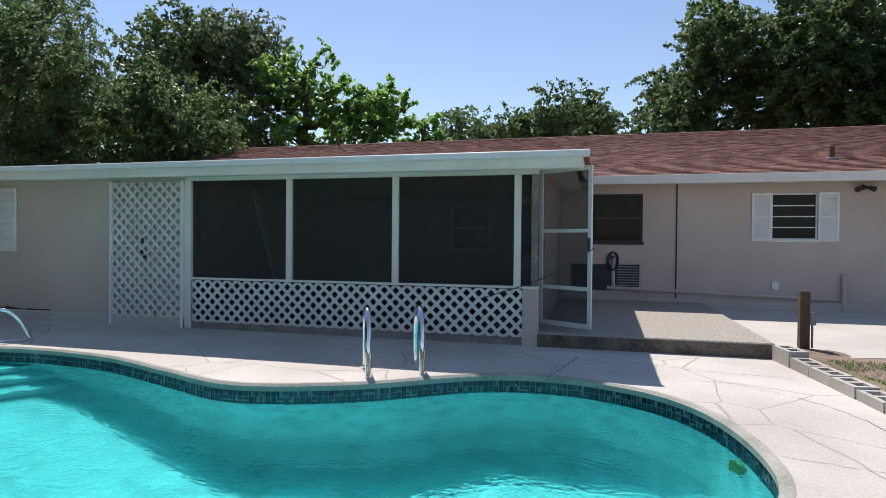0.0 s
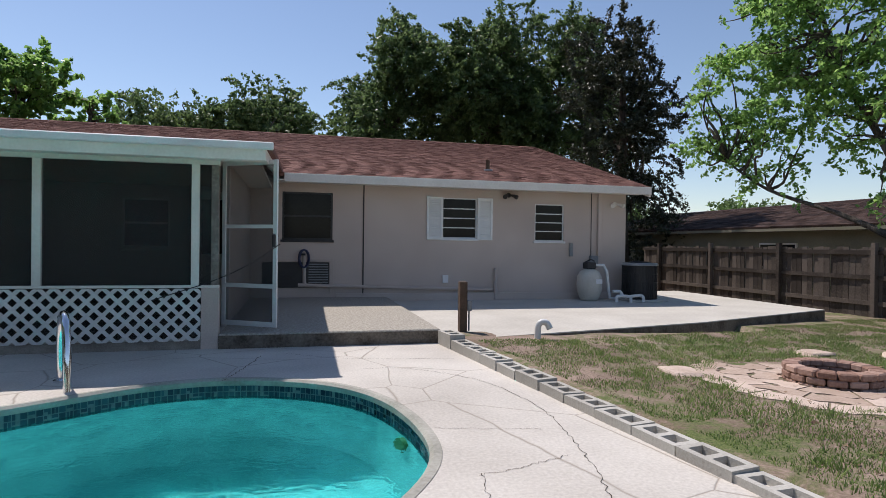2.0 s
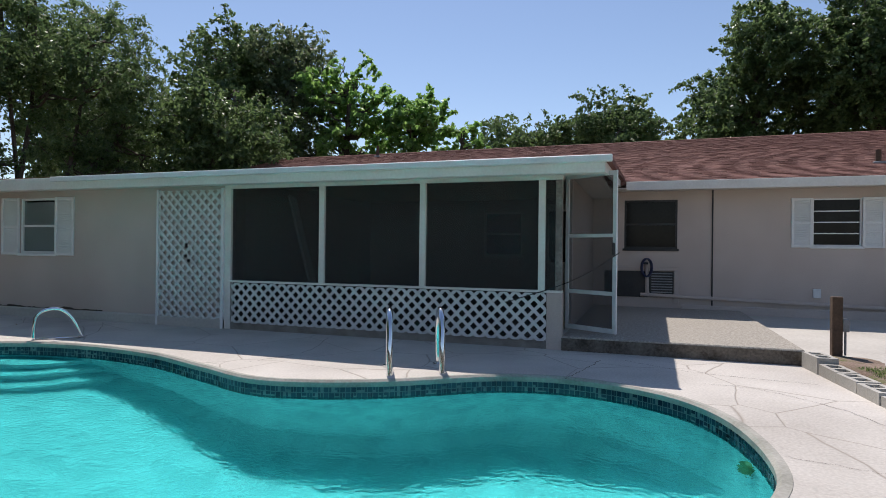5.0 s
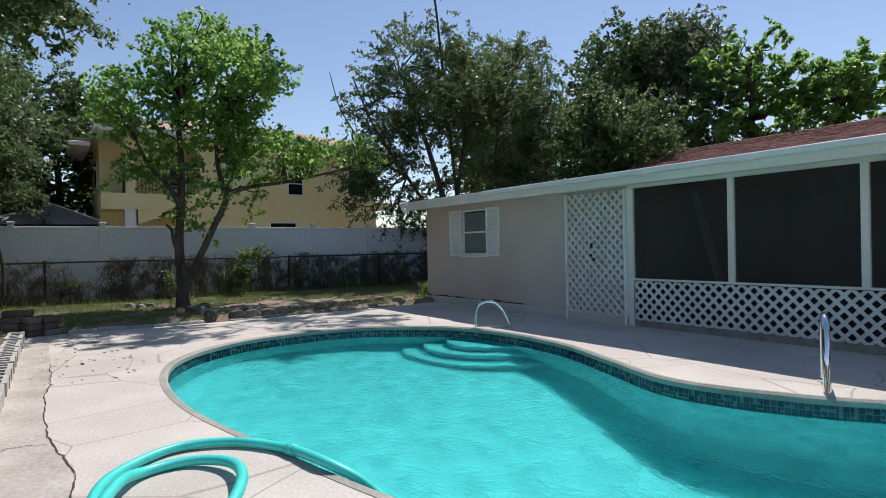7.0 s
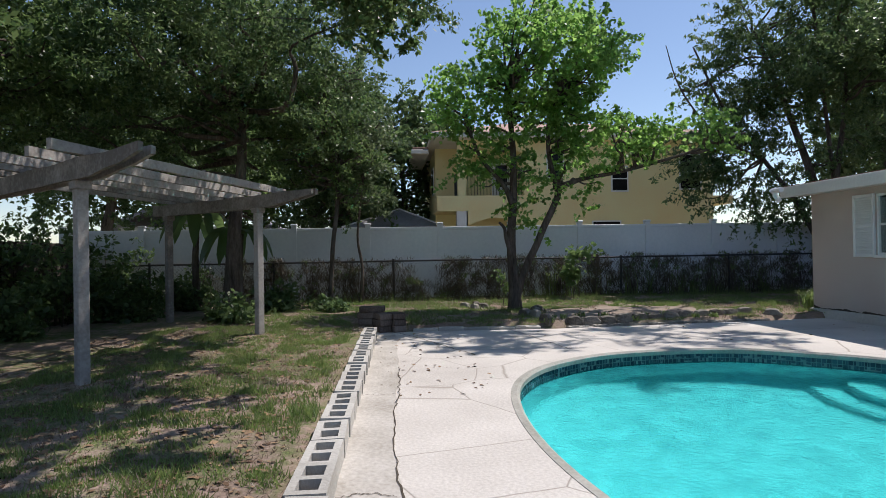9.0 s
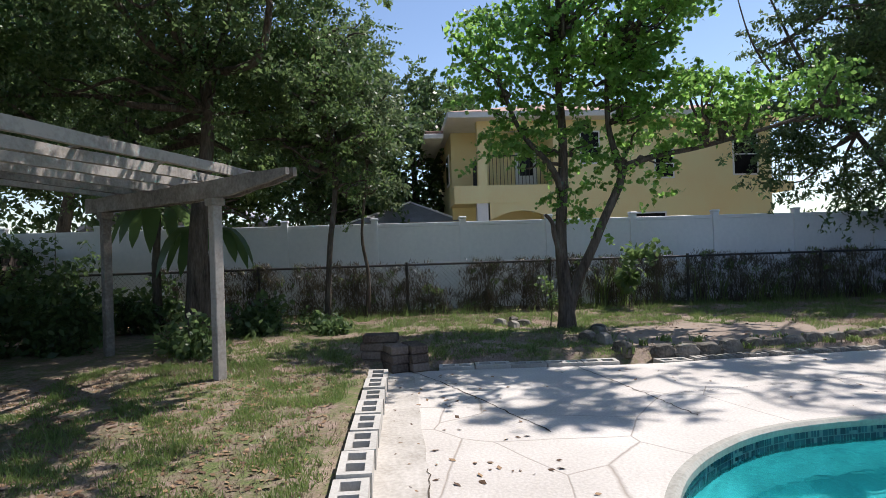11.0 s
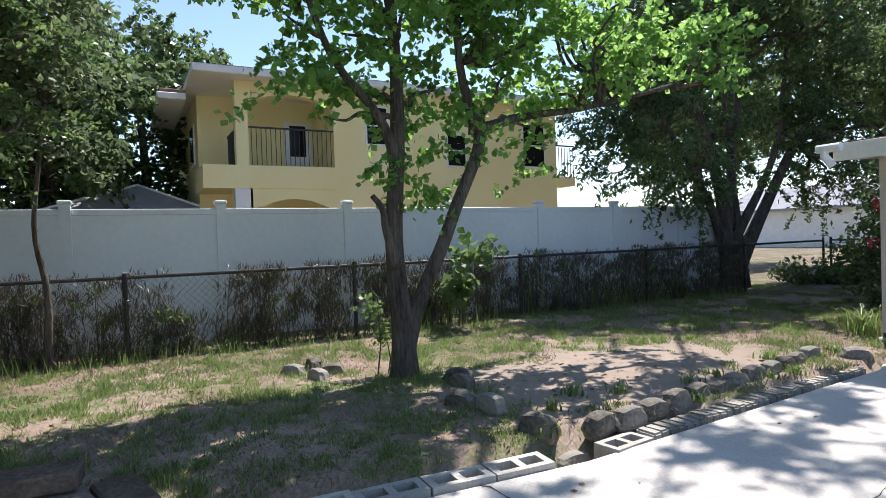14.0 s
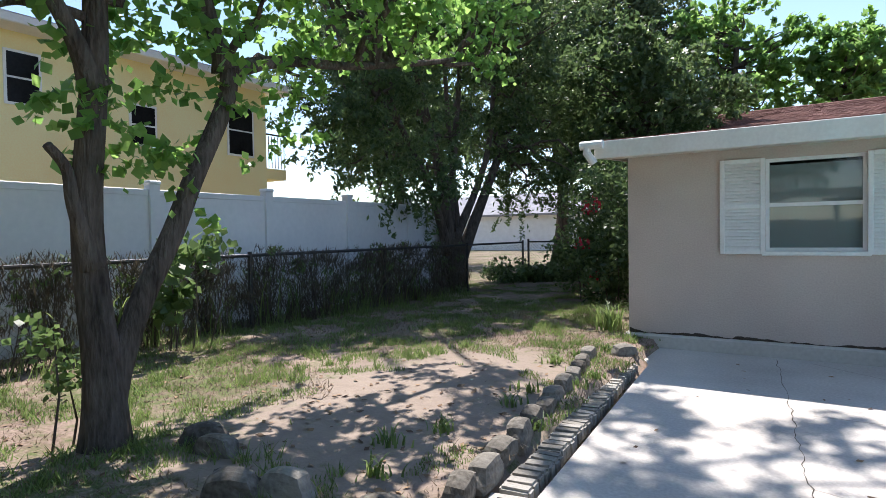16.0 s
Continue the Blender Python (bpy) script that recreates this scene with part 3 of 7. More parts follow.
def window(name, hole, y, label, bars, blind=False, shutters=0.0, frame_mat=None):
    x0, x1, z0, z1 = hole
    w = thing(name, label, "window", kind="structure")
    fm = frame_mat or M_WHITE
    t = 0.024 if bars == 3 else 0.035
    bm = box(x0, x1, y + 0.02, y + 0.09, z1 - t, z1)
    box(x0, x1, y + 0.02, y + 0.09, z0, z0 + t, bm=bm)
    box(x0, x0 + t, y + 0.02, y + 0.09, z0 + t, z1 - t, bm=bm)
    box(x1 - t, x1, y + 0.02, y + 0.09, z0 + t, z1 - t, bm=bm)
    part("window_frame", bm, fm, w)
    part("window_sill", box(x0 - 0.03, x1 + 0.03, y - 0.035, y + 0.1, z0 - 0.045, z0, 0.006), fm, w)
    n = bars + 1
    for i in range(n):
        a, b = z0 + t + (z1 - z0 - 2 * t) * i / n, z0 + t + (z1 - z0 - 2 * t) * (i + 1) / n
        part("pane", box(x0 + t, x1 - t, y + 0.05, y + 0.056, a, b), M_PANE if blind else M_GLASS_DARK, w).visible_shadow = False
        if i:
            h = 0.010 if bars == 3 else 0.018
            part("rail", box(x0 + t, x1 - t, y + 0.035, y + 0.075, a - h, a + h), fm, w)
    if blind:
        k = int((z1 - z0 - 2 * t) / 0.03)
        for i in range(k):
            zz = z0 + t + 0.016 + 0.03 * i
            bm = box(-(x1 - x0) / 2 + t, (x1 - x0) / 2 - t, -0.0175, 0.0175, -0.001, 0.001)
            bm.transform(pose((x0 + x1) / 2, y + 0.078, zz, -74, 0, 0))
            part("slat", bm, M_WHITE, w)
    # thin near-black sheet in place of the room's darkness
    tagged(part("room_dark_sheet", box(x0 - 0.02, x1 + 0.02, y + 0.22, y + 0.24, z0 - 0.02, z1 + 0.02), M_DARK), "near-black sheet standing for the unlit room behind the window", "wall", kind="structure")
    if shutters:
        for a in (x0 - shutters, x1):
            s = thing("window_shutter", "white louvred window shutter beside the window", "shutter", group=name + " shutters")
            ya, yb = y - 0.035, y - 0.003
            st = 0.045
            zt, zb = z1 + 0.01, z0 - 0.03
            zm = (zt + zb) / 2
            for p, q, r, u in ((a, a + st, zb, zt), (a + shutters - st, a + shutters, zb, zt), (a + st, a + shutters - st, zt - st, zt),
                               (a + st, a + shutters - st, zb, zb + st), (a + st, a + shutters - st, zm - st / 2, zm + st / 2)):
                part("stile", box(p, q, ya, yb, r, u, 0.004), M_WHITE, s)
            for lo, hi in ((zb + st, zm - st / 2), (zm + st / 2, zt - st)):
                k = int((hi - lo) / 0.034)
                for i in range(k):
                    bm = box(-(shutters / 2 - st), shutters / 2 - st, -0.004, 0.004, -0.02, 0.02)
                    bm.transform(pose(a + shutters / 2, y - 0.018, lo + (i + 0.5) * (hi - lo) / k, -28, 0, 0))
                    part("louvre", bm, M_WHITE, s)
    return w


M_PANE = bpy.data.materials.new("window_pane")
M_PANE.use_nodes = True
_pn, _pl = M_PANE.node_tree.nodes, M_PANE.node_tree.links
_pt = node(M_PANE, "ShaderNodeBsdfTransparent", Color=(0.66, 0.70, 0.70, 1))
_pg = node(M_PANE, "ShaderNodeBsdfGlossy", Roughness=0.03)
_pm = _pn.new("ShaderNodeMixShader")
_pm.inputs[0].default_value = 0.05
_pl.new(_pt.outputs[0], _pm.inputs[1])
_pl.new(_pg.outputs[0], _pm.inputs[2])
_pl.new(_pm.outputs[0], _pn["Material Output"].inputs["Surface"])

window("window_1", W_WING, PY, "white sash window with lowered blinds between shutters", 1, True, 0.42)
window("window_2", W_SHUT, HY, "four-light awning window between white shutters", 3, False, 0.33)
window("window_3", W_BATH, HY, "small four-light awning window with dark panes", 3)
window("window_4", W_HALL, HY, "dark window with a dark frame near the porch", 1, False, 0.0, M_BLACK)
window("window_5", W_PORCH, HY, "dim window inside the screened porch", 1, False, 0.0, M_TRIM)


# ---- roof ----
def shingle_roof(name, label, x0, x1, y0, z0, y1, z1, material, drop=0.03, row=0.13, tab=0.17, thick=0.012, detail=True):
    """A roof slope from the eave (y0, z0) up to the ridge (y1, z1), with overlapping rows of shingles."""
    roof = thing(name, label, "roof", kind="structure")
    L = math.hypot(y1 - y0, z1 - z0)
    uy, uz = (y1 - y0) / L, (z1 - z0) / L
    ny, nz = -uz * (1 if uy > 0 else -1), abs(uy)
    bm = bmesh.new()
    q = [(x0, y0, z0), (x1, y0, z0), (x1, y1, z1), (x0, y1, z1)]
    lo = [bm.verts.new((x, y, z - 0.06)) for x, y, z in q]
    hi = [bm.verts.new(p) for p in q]
    bm.faces.new(hi)
    bm.faces.new(lo[::-1])
    for i in range(4):
        bm.faces.new((lo[i], lo[(i + 1) % 4], hi[(i + 1) % 4], hi[i]))
    bmesh.ops.recalc_face_normals(bm, faces=bm.faces)
    part("roof_deck", bm, material, roof)
    if detail:
        rng = random.Random(5)
        verts, faces = [], []
        rows = int(L / row)
        for r in range(rows):
            a, b = r * row, min((r + 1) * row + 0.02, L)
            x = x0 + (-tab * 0.5 if r % 2 else 0) - rng.random() * 0.08
            while x < x1:
                w = tab * rng.uniform(0.75, 1.2)
                p, s = max(x, x0), min(x + w - 0.006, x1)
                x += w
                if s - p < 0.02:
                    continue
                h = thick + rng.uniform(0, 0.006)
                k = len(verts)
                for xx, d, up in ((p, a, h), (s, a, h), (s, b, 0.003), (p, b, 0.003), (p, a, 0), (s, a, 0)):
                    verts.append((xx, y0 + uy * d + ny * up, z0 + uz * d + nz * up))
                faces += [(k, k + 1, k + 2, k + 3), (k + 4, k + 5, k + 1, k)]
        o = raw("shingle_rows", verts, faces, material, roof)
        o["kind"] = "stuff"
    return roof


shingle_roof("roof_1", "reddish brown asphalt shingle roof slope", -10.2, 8.98, 10.72, 2.5, 17.2, 4.39, M_SHINGLE)
shingle_roof("roof_2", "reddish brown shingle roof slope facing away", -10.2, 8.98, 23.7, 2.5, 17.2, 4.39, M_SHINGLE, detail=False)
shingle_roof("roof_3", "low-pitched shingle roof of porch and wing", -10.14, 1.38, 6.28, 2.30, 11.2, 2.62, M_SHINGLE, row=0.18, tab=0.22)
tagged(part("fascia_1", box(1.42, 9.0, 10.68, 10.72, 2.34, 2.5, 0.006), M_TRIM), "white painted fascia board", "fascia", kind="structure")
tagged(part("soffit_1", box(0.8, 8.98, 10.72, HY, 2.37, 2.39), M_TRIM), "white soffit under the eave", "soffit", kind="structure")
tagged(part("fascia_2", box(-10.14, 1.32, 6.24, 6.28, 2.11, 2.30, 0.006), M_TRIM), "white painted porch fascia board", "fascia", kind="structure")
tagged(part("soffit_2", box(-10.1, 1.28, 6.28, PY, 2.14, 2.16), M_TRIM), "white soffit under the porch eave", "soffit", kind="structure")
def rake_board(name, label, x0, x1, y0, z0, y1, z1, h):
    bm = box(x0, x1, y0, y1, 0, h)
    for v in bm.verts:
        v.co.z += z0 + (z1 - z0) * (v.co.y - y0) / (y1 - y0)
    tagged(part(name, bm, M_TRIM), label, "fascia", kind="structure")


rake_board("fascia_3", "white rake board at the porch end", 1.28, 1.32, 6.28, 2.12, 10.7, 2.41, 0.17)
rake_board("fascia_4", "white rake board of the wing", -10.14, -10.10, 6.28, 2.12, 11.0, 2.43, 0.17)
rake_board("fascia_5", "white rake board of the main gable", 8.96, 9.0, 10.72, 2.29, 17.2, 4.18, 0.16)
bm = bmesh.new()
for xx in (8.5, -9.88):
    v = [bm.verts.new(p) for p in ((xx, HY, 2.45), (xx, 23.5, 2.45), (xx, 17.2, 4.28))]
    bm.faces.new(v)
    v2 = [bm.verts.new((p.co.x + 0.2, p.co.y, p.co.z)) for p in v]
    bm.faces.new(v2[::-1])
    for i in range(3):
        bm.faces.new((v[i], v[(i + 1) % 3], v2[(i + 1) % 3], v2[i]))
tagged(part("wall_gable", bm, M_STUCCO), "stucco gable ends", "wall", kind="structure")


# ---- porch ----
def clip_rect(poly, x0, x1, z0, z1):
    for ax, s, lim in ((0, 1, x0), (0, -1, -x1), (1, 1, z0), (1, -1, -z1)):
        out = []
        for i, p in enumerate(poly):
            q = poly[(i + 1) % len(poly)]
            dp, dq = s * p[ax] - lim, s * q[ax] - lim
            if dp >= 0:
                out.append(p)
            if dp * dq < 0:
                t = dp / (dp - dq)
                out.append((p[0] + (q[0] - p[0]) * t, p[1] + (q[1] - p[1]) * t))
        poly = out
        if len(poly) < 3:
            return []
    return poly


def lattice(parent, x0, x1, z0, z1, y, period=0.155, width=0.042):
    H = z1 - z0
    n = int((x1 - x0 + H) / period) + 1
    hw = width * 0.7071
    for lean in (1, -1):
        for i in range(n):
            c = x0 - H + (i + 0.5) * period if lean > 0 else x0 + (i + 0.5) * period
            poly = [(c - hw, z0), (c + hw, z0), (c + hw + lean * H, z1), (c - hw + lean * H, z1)]
            poly = clip_rect(poly, x0, x1, z0, z1)
            if len(poly) < 3:
                continue
            bm = bmesh.new()
            yy = y if lean > 0 else y - 0.009
            f = [bm.verts.new((px, yy - 0.008, pz)) for px, pz in poly]
            b = [bm.verts.new((px, yy, pz)) for px, pz in poly]
            bm.faces.new(f)
            bm.faces.new(b[::-1])
            for k in range(len(f)):
                bm.faces.new((f[k], b[k], b[(k + 1) % len(f)], f[(k + 1) % len(f)]))
            bmesh.ops.recalc_face_normals(bm, faces=bm.faces)
            part("slat", bm, M_LATTICE, parent)


lat = thing("wall_lattice", "tall white plastic lattice panel over the wall", "lattice")
lattice(lat, -5.42, -4.24, 0.02, 2.08, PY - 0.03)
part("edge_strip", box(-5.46, -5.42, PY - 0.055, PY - 0.003, 0.0, 2.1, 0.004), M_WHITE, lat)
part("edge_strip", box(-4.24, -4.2, PY - 0.055, PY - 0.003, 0.0, 2.1, 0.004), M_WHITE, lat)
lat = thing("porch_lattice", "low white lattice skirt under the porch screens", "lattice")
lattice(lat, -4.05, 0.61, 0.1, 0.69, PY - 0.02)

porch = thing("screened_porch", "white-framed porch front with dark insect screens", "porch", kind="structure")
part("pier", box(-4.2, -4.09, PY - 0.012, PY + 0.12, 0.0, 2.2, 0.004), M_TRIM, porch)
for x in (-2.6, -1.08, 0.5):
    part("post", box(x, x + 0.085, PY - 0.01, PY + 0.08, 0.72, 2.1, 0.004), M_TRIM, porch)
part("post", box(0.71, 0.79, PY + 0.0, PY + 0.11, 0.7, 2.14, 0.004), M_WOOD_GREY, porch)
part("sill", box(-4.09, 0.80, PY - 0.02, PY + 0.1, 0.695, 0.725, 0.004), M_TRIM, porch)
part("header", box(-4.09, 0.80, PY - 0.015, PY + 0.1, 2.09, 2.2, 0.004), M_TRIM, porch)
# kerb coloured dark for the black shaded gap under the lattice
part("kerb", box(-4.09, 0.61, PY + 0.0, PY + 0.14, -0.05, 0.1), M_KERB_SHADE, porch)
part("knee_wall", box(0.61, 0.80, PY - 0.02, PY + 0.14, -0.05, 0.695, 0.006), M_STUCCO, porch)
for a, b in ((-4.09, -2.6), (-2.515, -1.08), (-0.995, 0.5), (0.585, 0.71)):
    part("screen", box(a, b, PY + 0.03, PY + 0.034, 0.725, 2.1), M_SCREEN, porch)
part("lower_screen", box(-4.09, 0.61, PY + 0.05, PY + 0.056, 0.1, 0.695), M_SCREEN, porch)
# end of the porch beside the door opening
part("side_wall", box(0.73, 0.80, 7.75, HY, 0.1, 2.25), M_STUCCO, porch)
part("side_post", box(0.71, 0.80, 7.66, 7.75, 0.1, 2.25, 0.004), M_TRIM, porch)

HINGE = (0.755, 7.34)
door = thing("screen_door", "white aluminium screen door standing open", "door", m=pose(HINGE[0], HINGE[1], 0.19, 0, 0, -32.7))
DW, DH = 0.80, 2.03
for a, b, c, d in ((0, 0.055, 0, DH), (DW - 0.055, DW, 0, DH), (0.055, DW - 0.055, 0, 0.06), (0.055, DW - 0.055, DH - 0.055, DH), (0.055, DW - 0.055, 0.47, 0.52), (0.055, DW - 0.055, 1.2, 1.245)):
    part("door_frame", box(a, b, -0.015, 0.015, c, d, 0.003), M_WHITE, door)
part("screen", box(0.055, DW - 0.055, -0.002, 0.002, 0.06, DH - 0.055), M_DOORSCREEN, door)
part("door_handle", box(DW - 0.045, DW - 0.015, -0.05, 0.05, 0.97, 1.13, 0.008), M_BLACK, door, "black latch handle")

# ---- patio ----
tagged(part("step_slab", box(0.80, 3.4, 6.62, HY, -0.1, 0.17, 0.012), M_AGG), "raised slab of exposed aggregate", "step", kind="structure")
bm = bmesh.new()
pts = [(3.4, 6.3), (3.9, 6.38), (5.4, 6.72), (7.65, 7.25), (11.25, 8.5), (11.3, 13.0), (8.7, 13.0), (8.7, HY), (3.4, HY)]
lo = [bm.verts.new((x, y, -0.4)) for x, y in pts]
hi = [bm.verts.new((x, y, 0.09)) for x, y in pts]
bm.faces.new(hi)
for i in range(len(pts)):
    bm.faces.new((lo[i], lo[(i + 1) % len(pts)], hi[(i + 1) % len(pts)], hi[i]))
bmesh.ops.recalc_face_normals(bm, faces=bm.faces)
tagged(part("patio", bm, M_CONC), "pale concrete patio slab along the house", "patio", kind="structure")


# ---- block rows ----
def hollow_block_mesh(L=0.395, W=0.195, H=0.195):
    """A concrete block with two cells open to the top."""
    bm = bmesh.new()
    xs = [-L / 2, -L / 2 + 0.045, -0.024, 0.024, L / 2 - 0.045, L / 2]
    ys = [-W / 2, -W / 2 + 0.043, W / 2 - 0.043, W / 2]
    g = [[bm.verts.new((x, y, H)) for y in ys] for x in xs]
    b = [[bm.verts.new((x, y, 0.0)) for y in ys] for x in xs]
    for i in range(5):
        for j in range(3):
            if j == 1 and i in (1, 3):
                q = ((i, j), (i + 1, j), (i + 1, j + 1), (i, j + 1))
                for k in range(4):
                    (a, c), (d, e) = q[k], q[(k + 1) % 4]
                    bm.faces.new((g[d][e], g[a][c], b[a][c], b[d][e]))
                continue
            bm.faces.new((g[i][j], g[i + 1][j], g[i + 1][j + 1], g[i][j + 1]))
    for i in range(5):
        bm.faces.new((b[i][0], b[i + 1][0], g[i + 1][0], g[i][0]))
        bm.faces.new((g[i][3], g[i + 1][3], b[i + 1][3], b[i][3]))
    for j in range(3):
        bm.faces.new((b[0][j + 1], b[0][j], g[0][j], g[0][j + 1]))
        bm.faces.new((b[5][j], b[5][j + 1], g[5][j + 1], g[5][j]))
    return bm


rng = random.Random(11)
BLOCK = part("concrete_block", hollow_block_mesh(), M_BLOCK)
BLOCK.matrix_basis = pose(3.47, 6.36, -0.03, 0, 0, 97)
tagged(BLOCK, "hollow grey concrete block edging the deck", "block", group="block edging of the lawn")


def block_row(x0, y0, x1, y1, group, z=0.0, z1=None):
    L = math.hypot(x1 - x0, y1 - y0)
    n = int(L / 0.405)
    a = math.degrees(math.atan2(y1 - y0, x1 - x0))
    for i in range(n):
        t = (i + 0.5) * 0.405 / L
        o = new("concrete_block", BLOCK.data)
        zz = z if z1 is None else z + (z1 - z) * t
        o.matrix_basis = pose(x0 + (x1 - x0) * t, y0 + (y1 - y0) * t, zz + rng.uniform(-0.012, 0.008), rng.uniform(-1.5, 1.5), rng.uniform(-1, 1), a + rng.uniform(-2, 2))
        tagged(o, "hollow grey concrete block edging the deck", "block", group=group)


block_row(3.5, 6.14, 4.3, -1.0, "block edging of the lawn", -0.08, -0.19)
block_row(4.1, -1.3, -9.05, -1.10, "block edging of the yard", -0.1, -0.05)
block_row(-9.47, -0.45, -9.32, 1.62, "block edging at the deck's end", -0.155)


# ---- fences ----
FX = -15.1


def vinyl_fence():
    fence = thing("vinyl_fence", "tall white vinyl privacy fence", "fence")
    y = -3.18 - 1.83 * 3
    k = 0
    while y < 10.6:
        p = part("post", box(FX - 0.065, FX + 0.065, y - 0.065, y + 0.065, -0.1, 1.98), M_VINYL, fence)
        part("post_cap", box(FX - 0.08, FX + 0.08, y - 0.08, y + 0.08, 1.98, 2.03, 0.012), M_VINYL, p)
        part("panel", box(FX - 0.02, FX + 0.02, y + 0.065, y + 1.765, 0.0, 1.84), M_VINYL, fence)
        part("rail", box(FX - 0.03, FX + 0.03, y + 0.065, y + 1.765, 1.84, 1.92, 0.006), M_VINYL, fence)
        y += 1.83
    p = part("post", box(FX - 0.065, FX + 0.065, y - 0.065, y + 0.065, -0.1, 1.98), M_VINYL, fence)
    part("post_cap", box(FX - 0.08, FX + 0.08, y - 0.08, y + 0.08, 1.98, 2.03, 0.012), M_VINYL, p)
    return fence


vinyl_fence()

CX = -14.2


def chain_link():
    f = thing("chain_link_fence", "rusty dark chain-link fence overgrown with weeds", "fence")
    ys = [-9.12 + 2.8 * i for i in range(9)]
    for y in ys:
        part("post", tube([(CX, y, 0), (CX, y, 1.12)], 0.028, 8), M_BLACK, f)
    part("top_rail", tube([(CX, ys[0], 1.07), (CX, ys[-1], 1.07)], 0.022, 8), M_BLACK, f)
    # woven wire, both diagonals
    verts, faces = [], []
    d, H = 0.085, 1.0
    n = int((ys[-1] - ys[0] + H) / d)
    for lean in (1, -1):
        for i in range(n):
            a = ys[0] - (H if lean > 0 else 0) + i * d
            b = a + lean * H
            p0, p1 = [a, 0.06], [b, 1.06]
            lo, hi = ys[0], ys[-1]
            if max(p0[0], p1[0]) < lo or min(p0[0], p1[0]) > hi:
                continue
            k = len(verts)
            for s in (-1, 1):
                verts.append((CX + 0.002 * lean, p0[0] + s * 0.0022, p0[1]))
            for s in (1, -1):
                verts.append((CX + 0.002 * lean, p1[0] + s * 0.0022, p1[1]))
            faces.append((k, k + 1, k + 2, k + 3))
    o = raw("wire_mesh", verts, faces, M_BLACK, f)
    o["kind"] = "stuff"


chain_link()


def wood_fence():
    f = thing("wooden_fence", "weathered brown picket privacy fence", "fence")
    x = 12.9
    r = random.Random(3)
    bm = box(-0.008, 0.008, -0.068, 0.068, 0, 1.42)
    base = part("picket", bm, M_FENCE_WOOD, f)
    base.matrix_basis = pose(x, -6.0, -0.16)
    y = -5.85
    while y < 17:
        share(base, "picket", pose(x + r.uniform(-0.006, 0.006), y, -0.16 + r.uniform(-0.03, 0.03), 0, r.uniform(-1, 1), 0), f)
        y += 0.148
    for i in range(10):
        part("post", box(x - 0.12, x - 0.02, -5.6 + 2.4 * i, -5.5 + 2.4 * i, -0.2, 1.36, 0.006), M_FENCE_WOOD, f)
    for z in (0.1, 0.62, 1.12):
        part("rail", box(x - 0.05, x - 0.01, -6, 17, z, z + 0.09), M_FENCE_WOOD, f)


wood_fence()


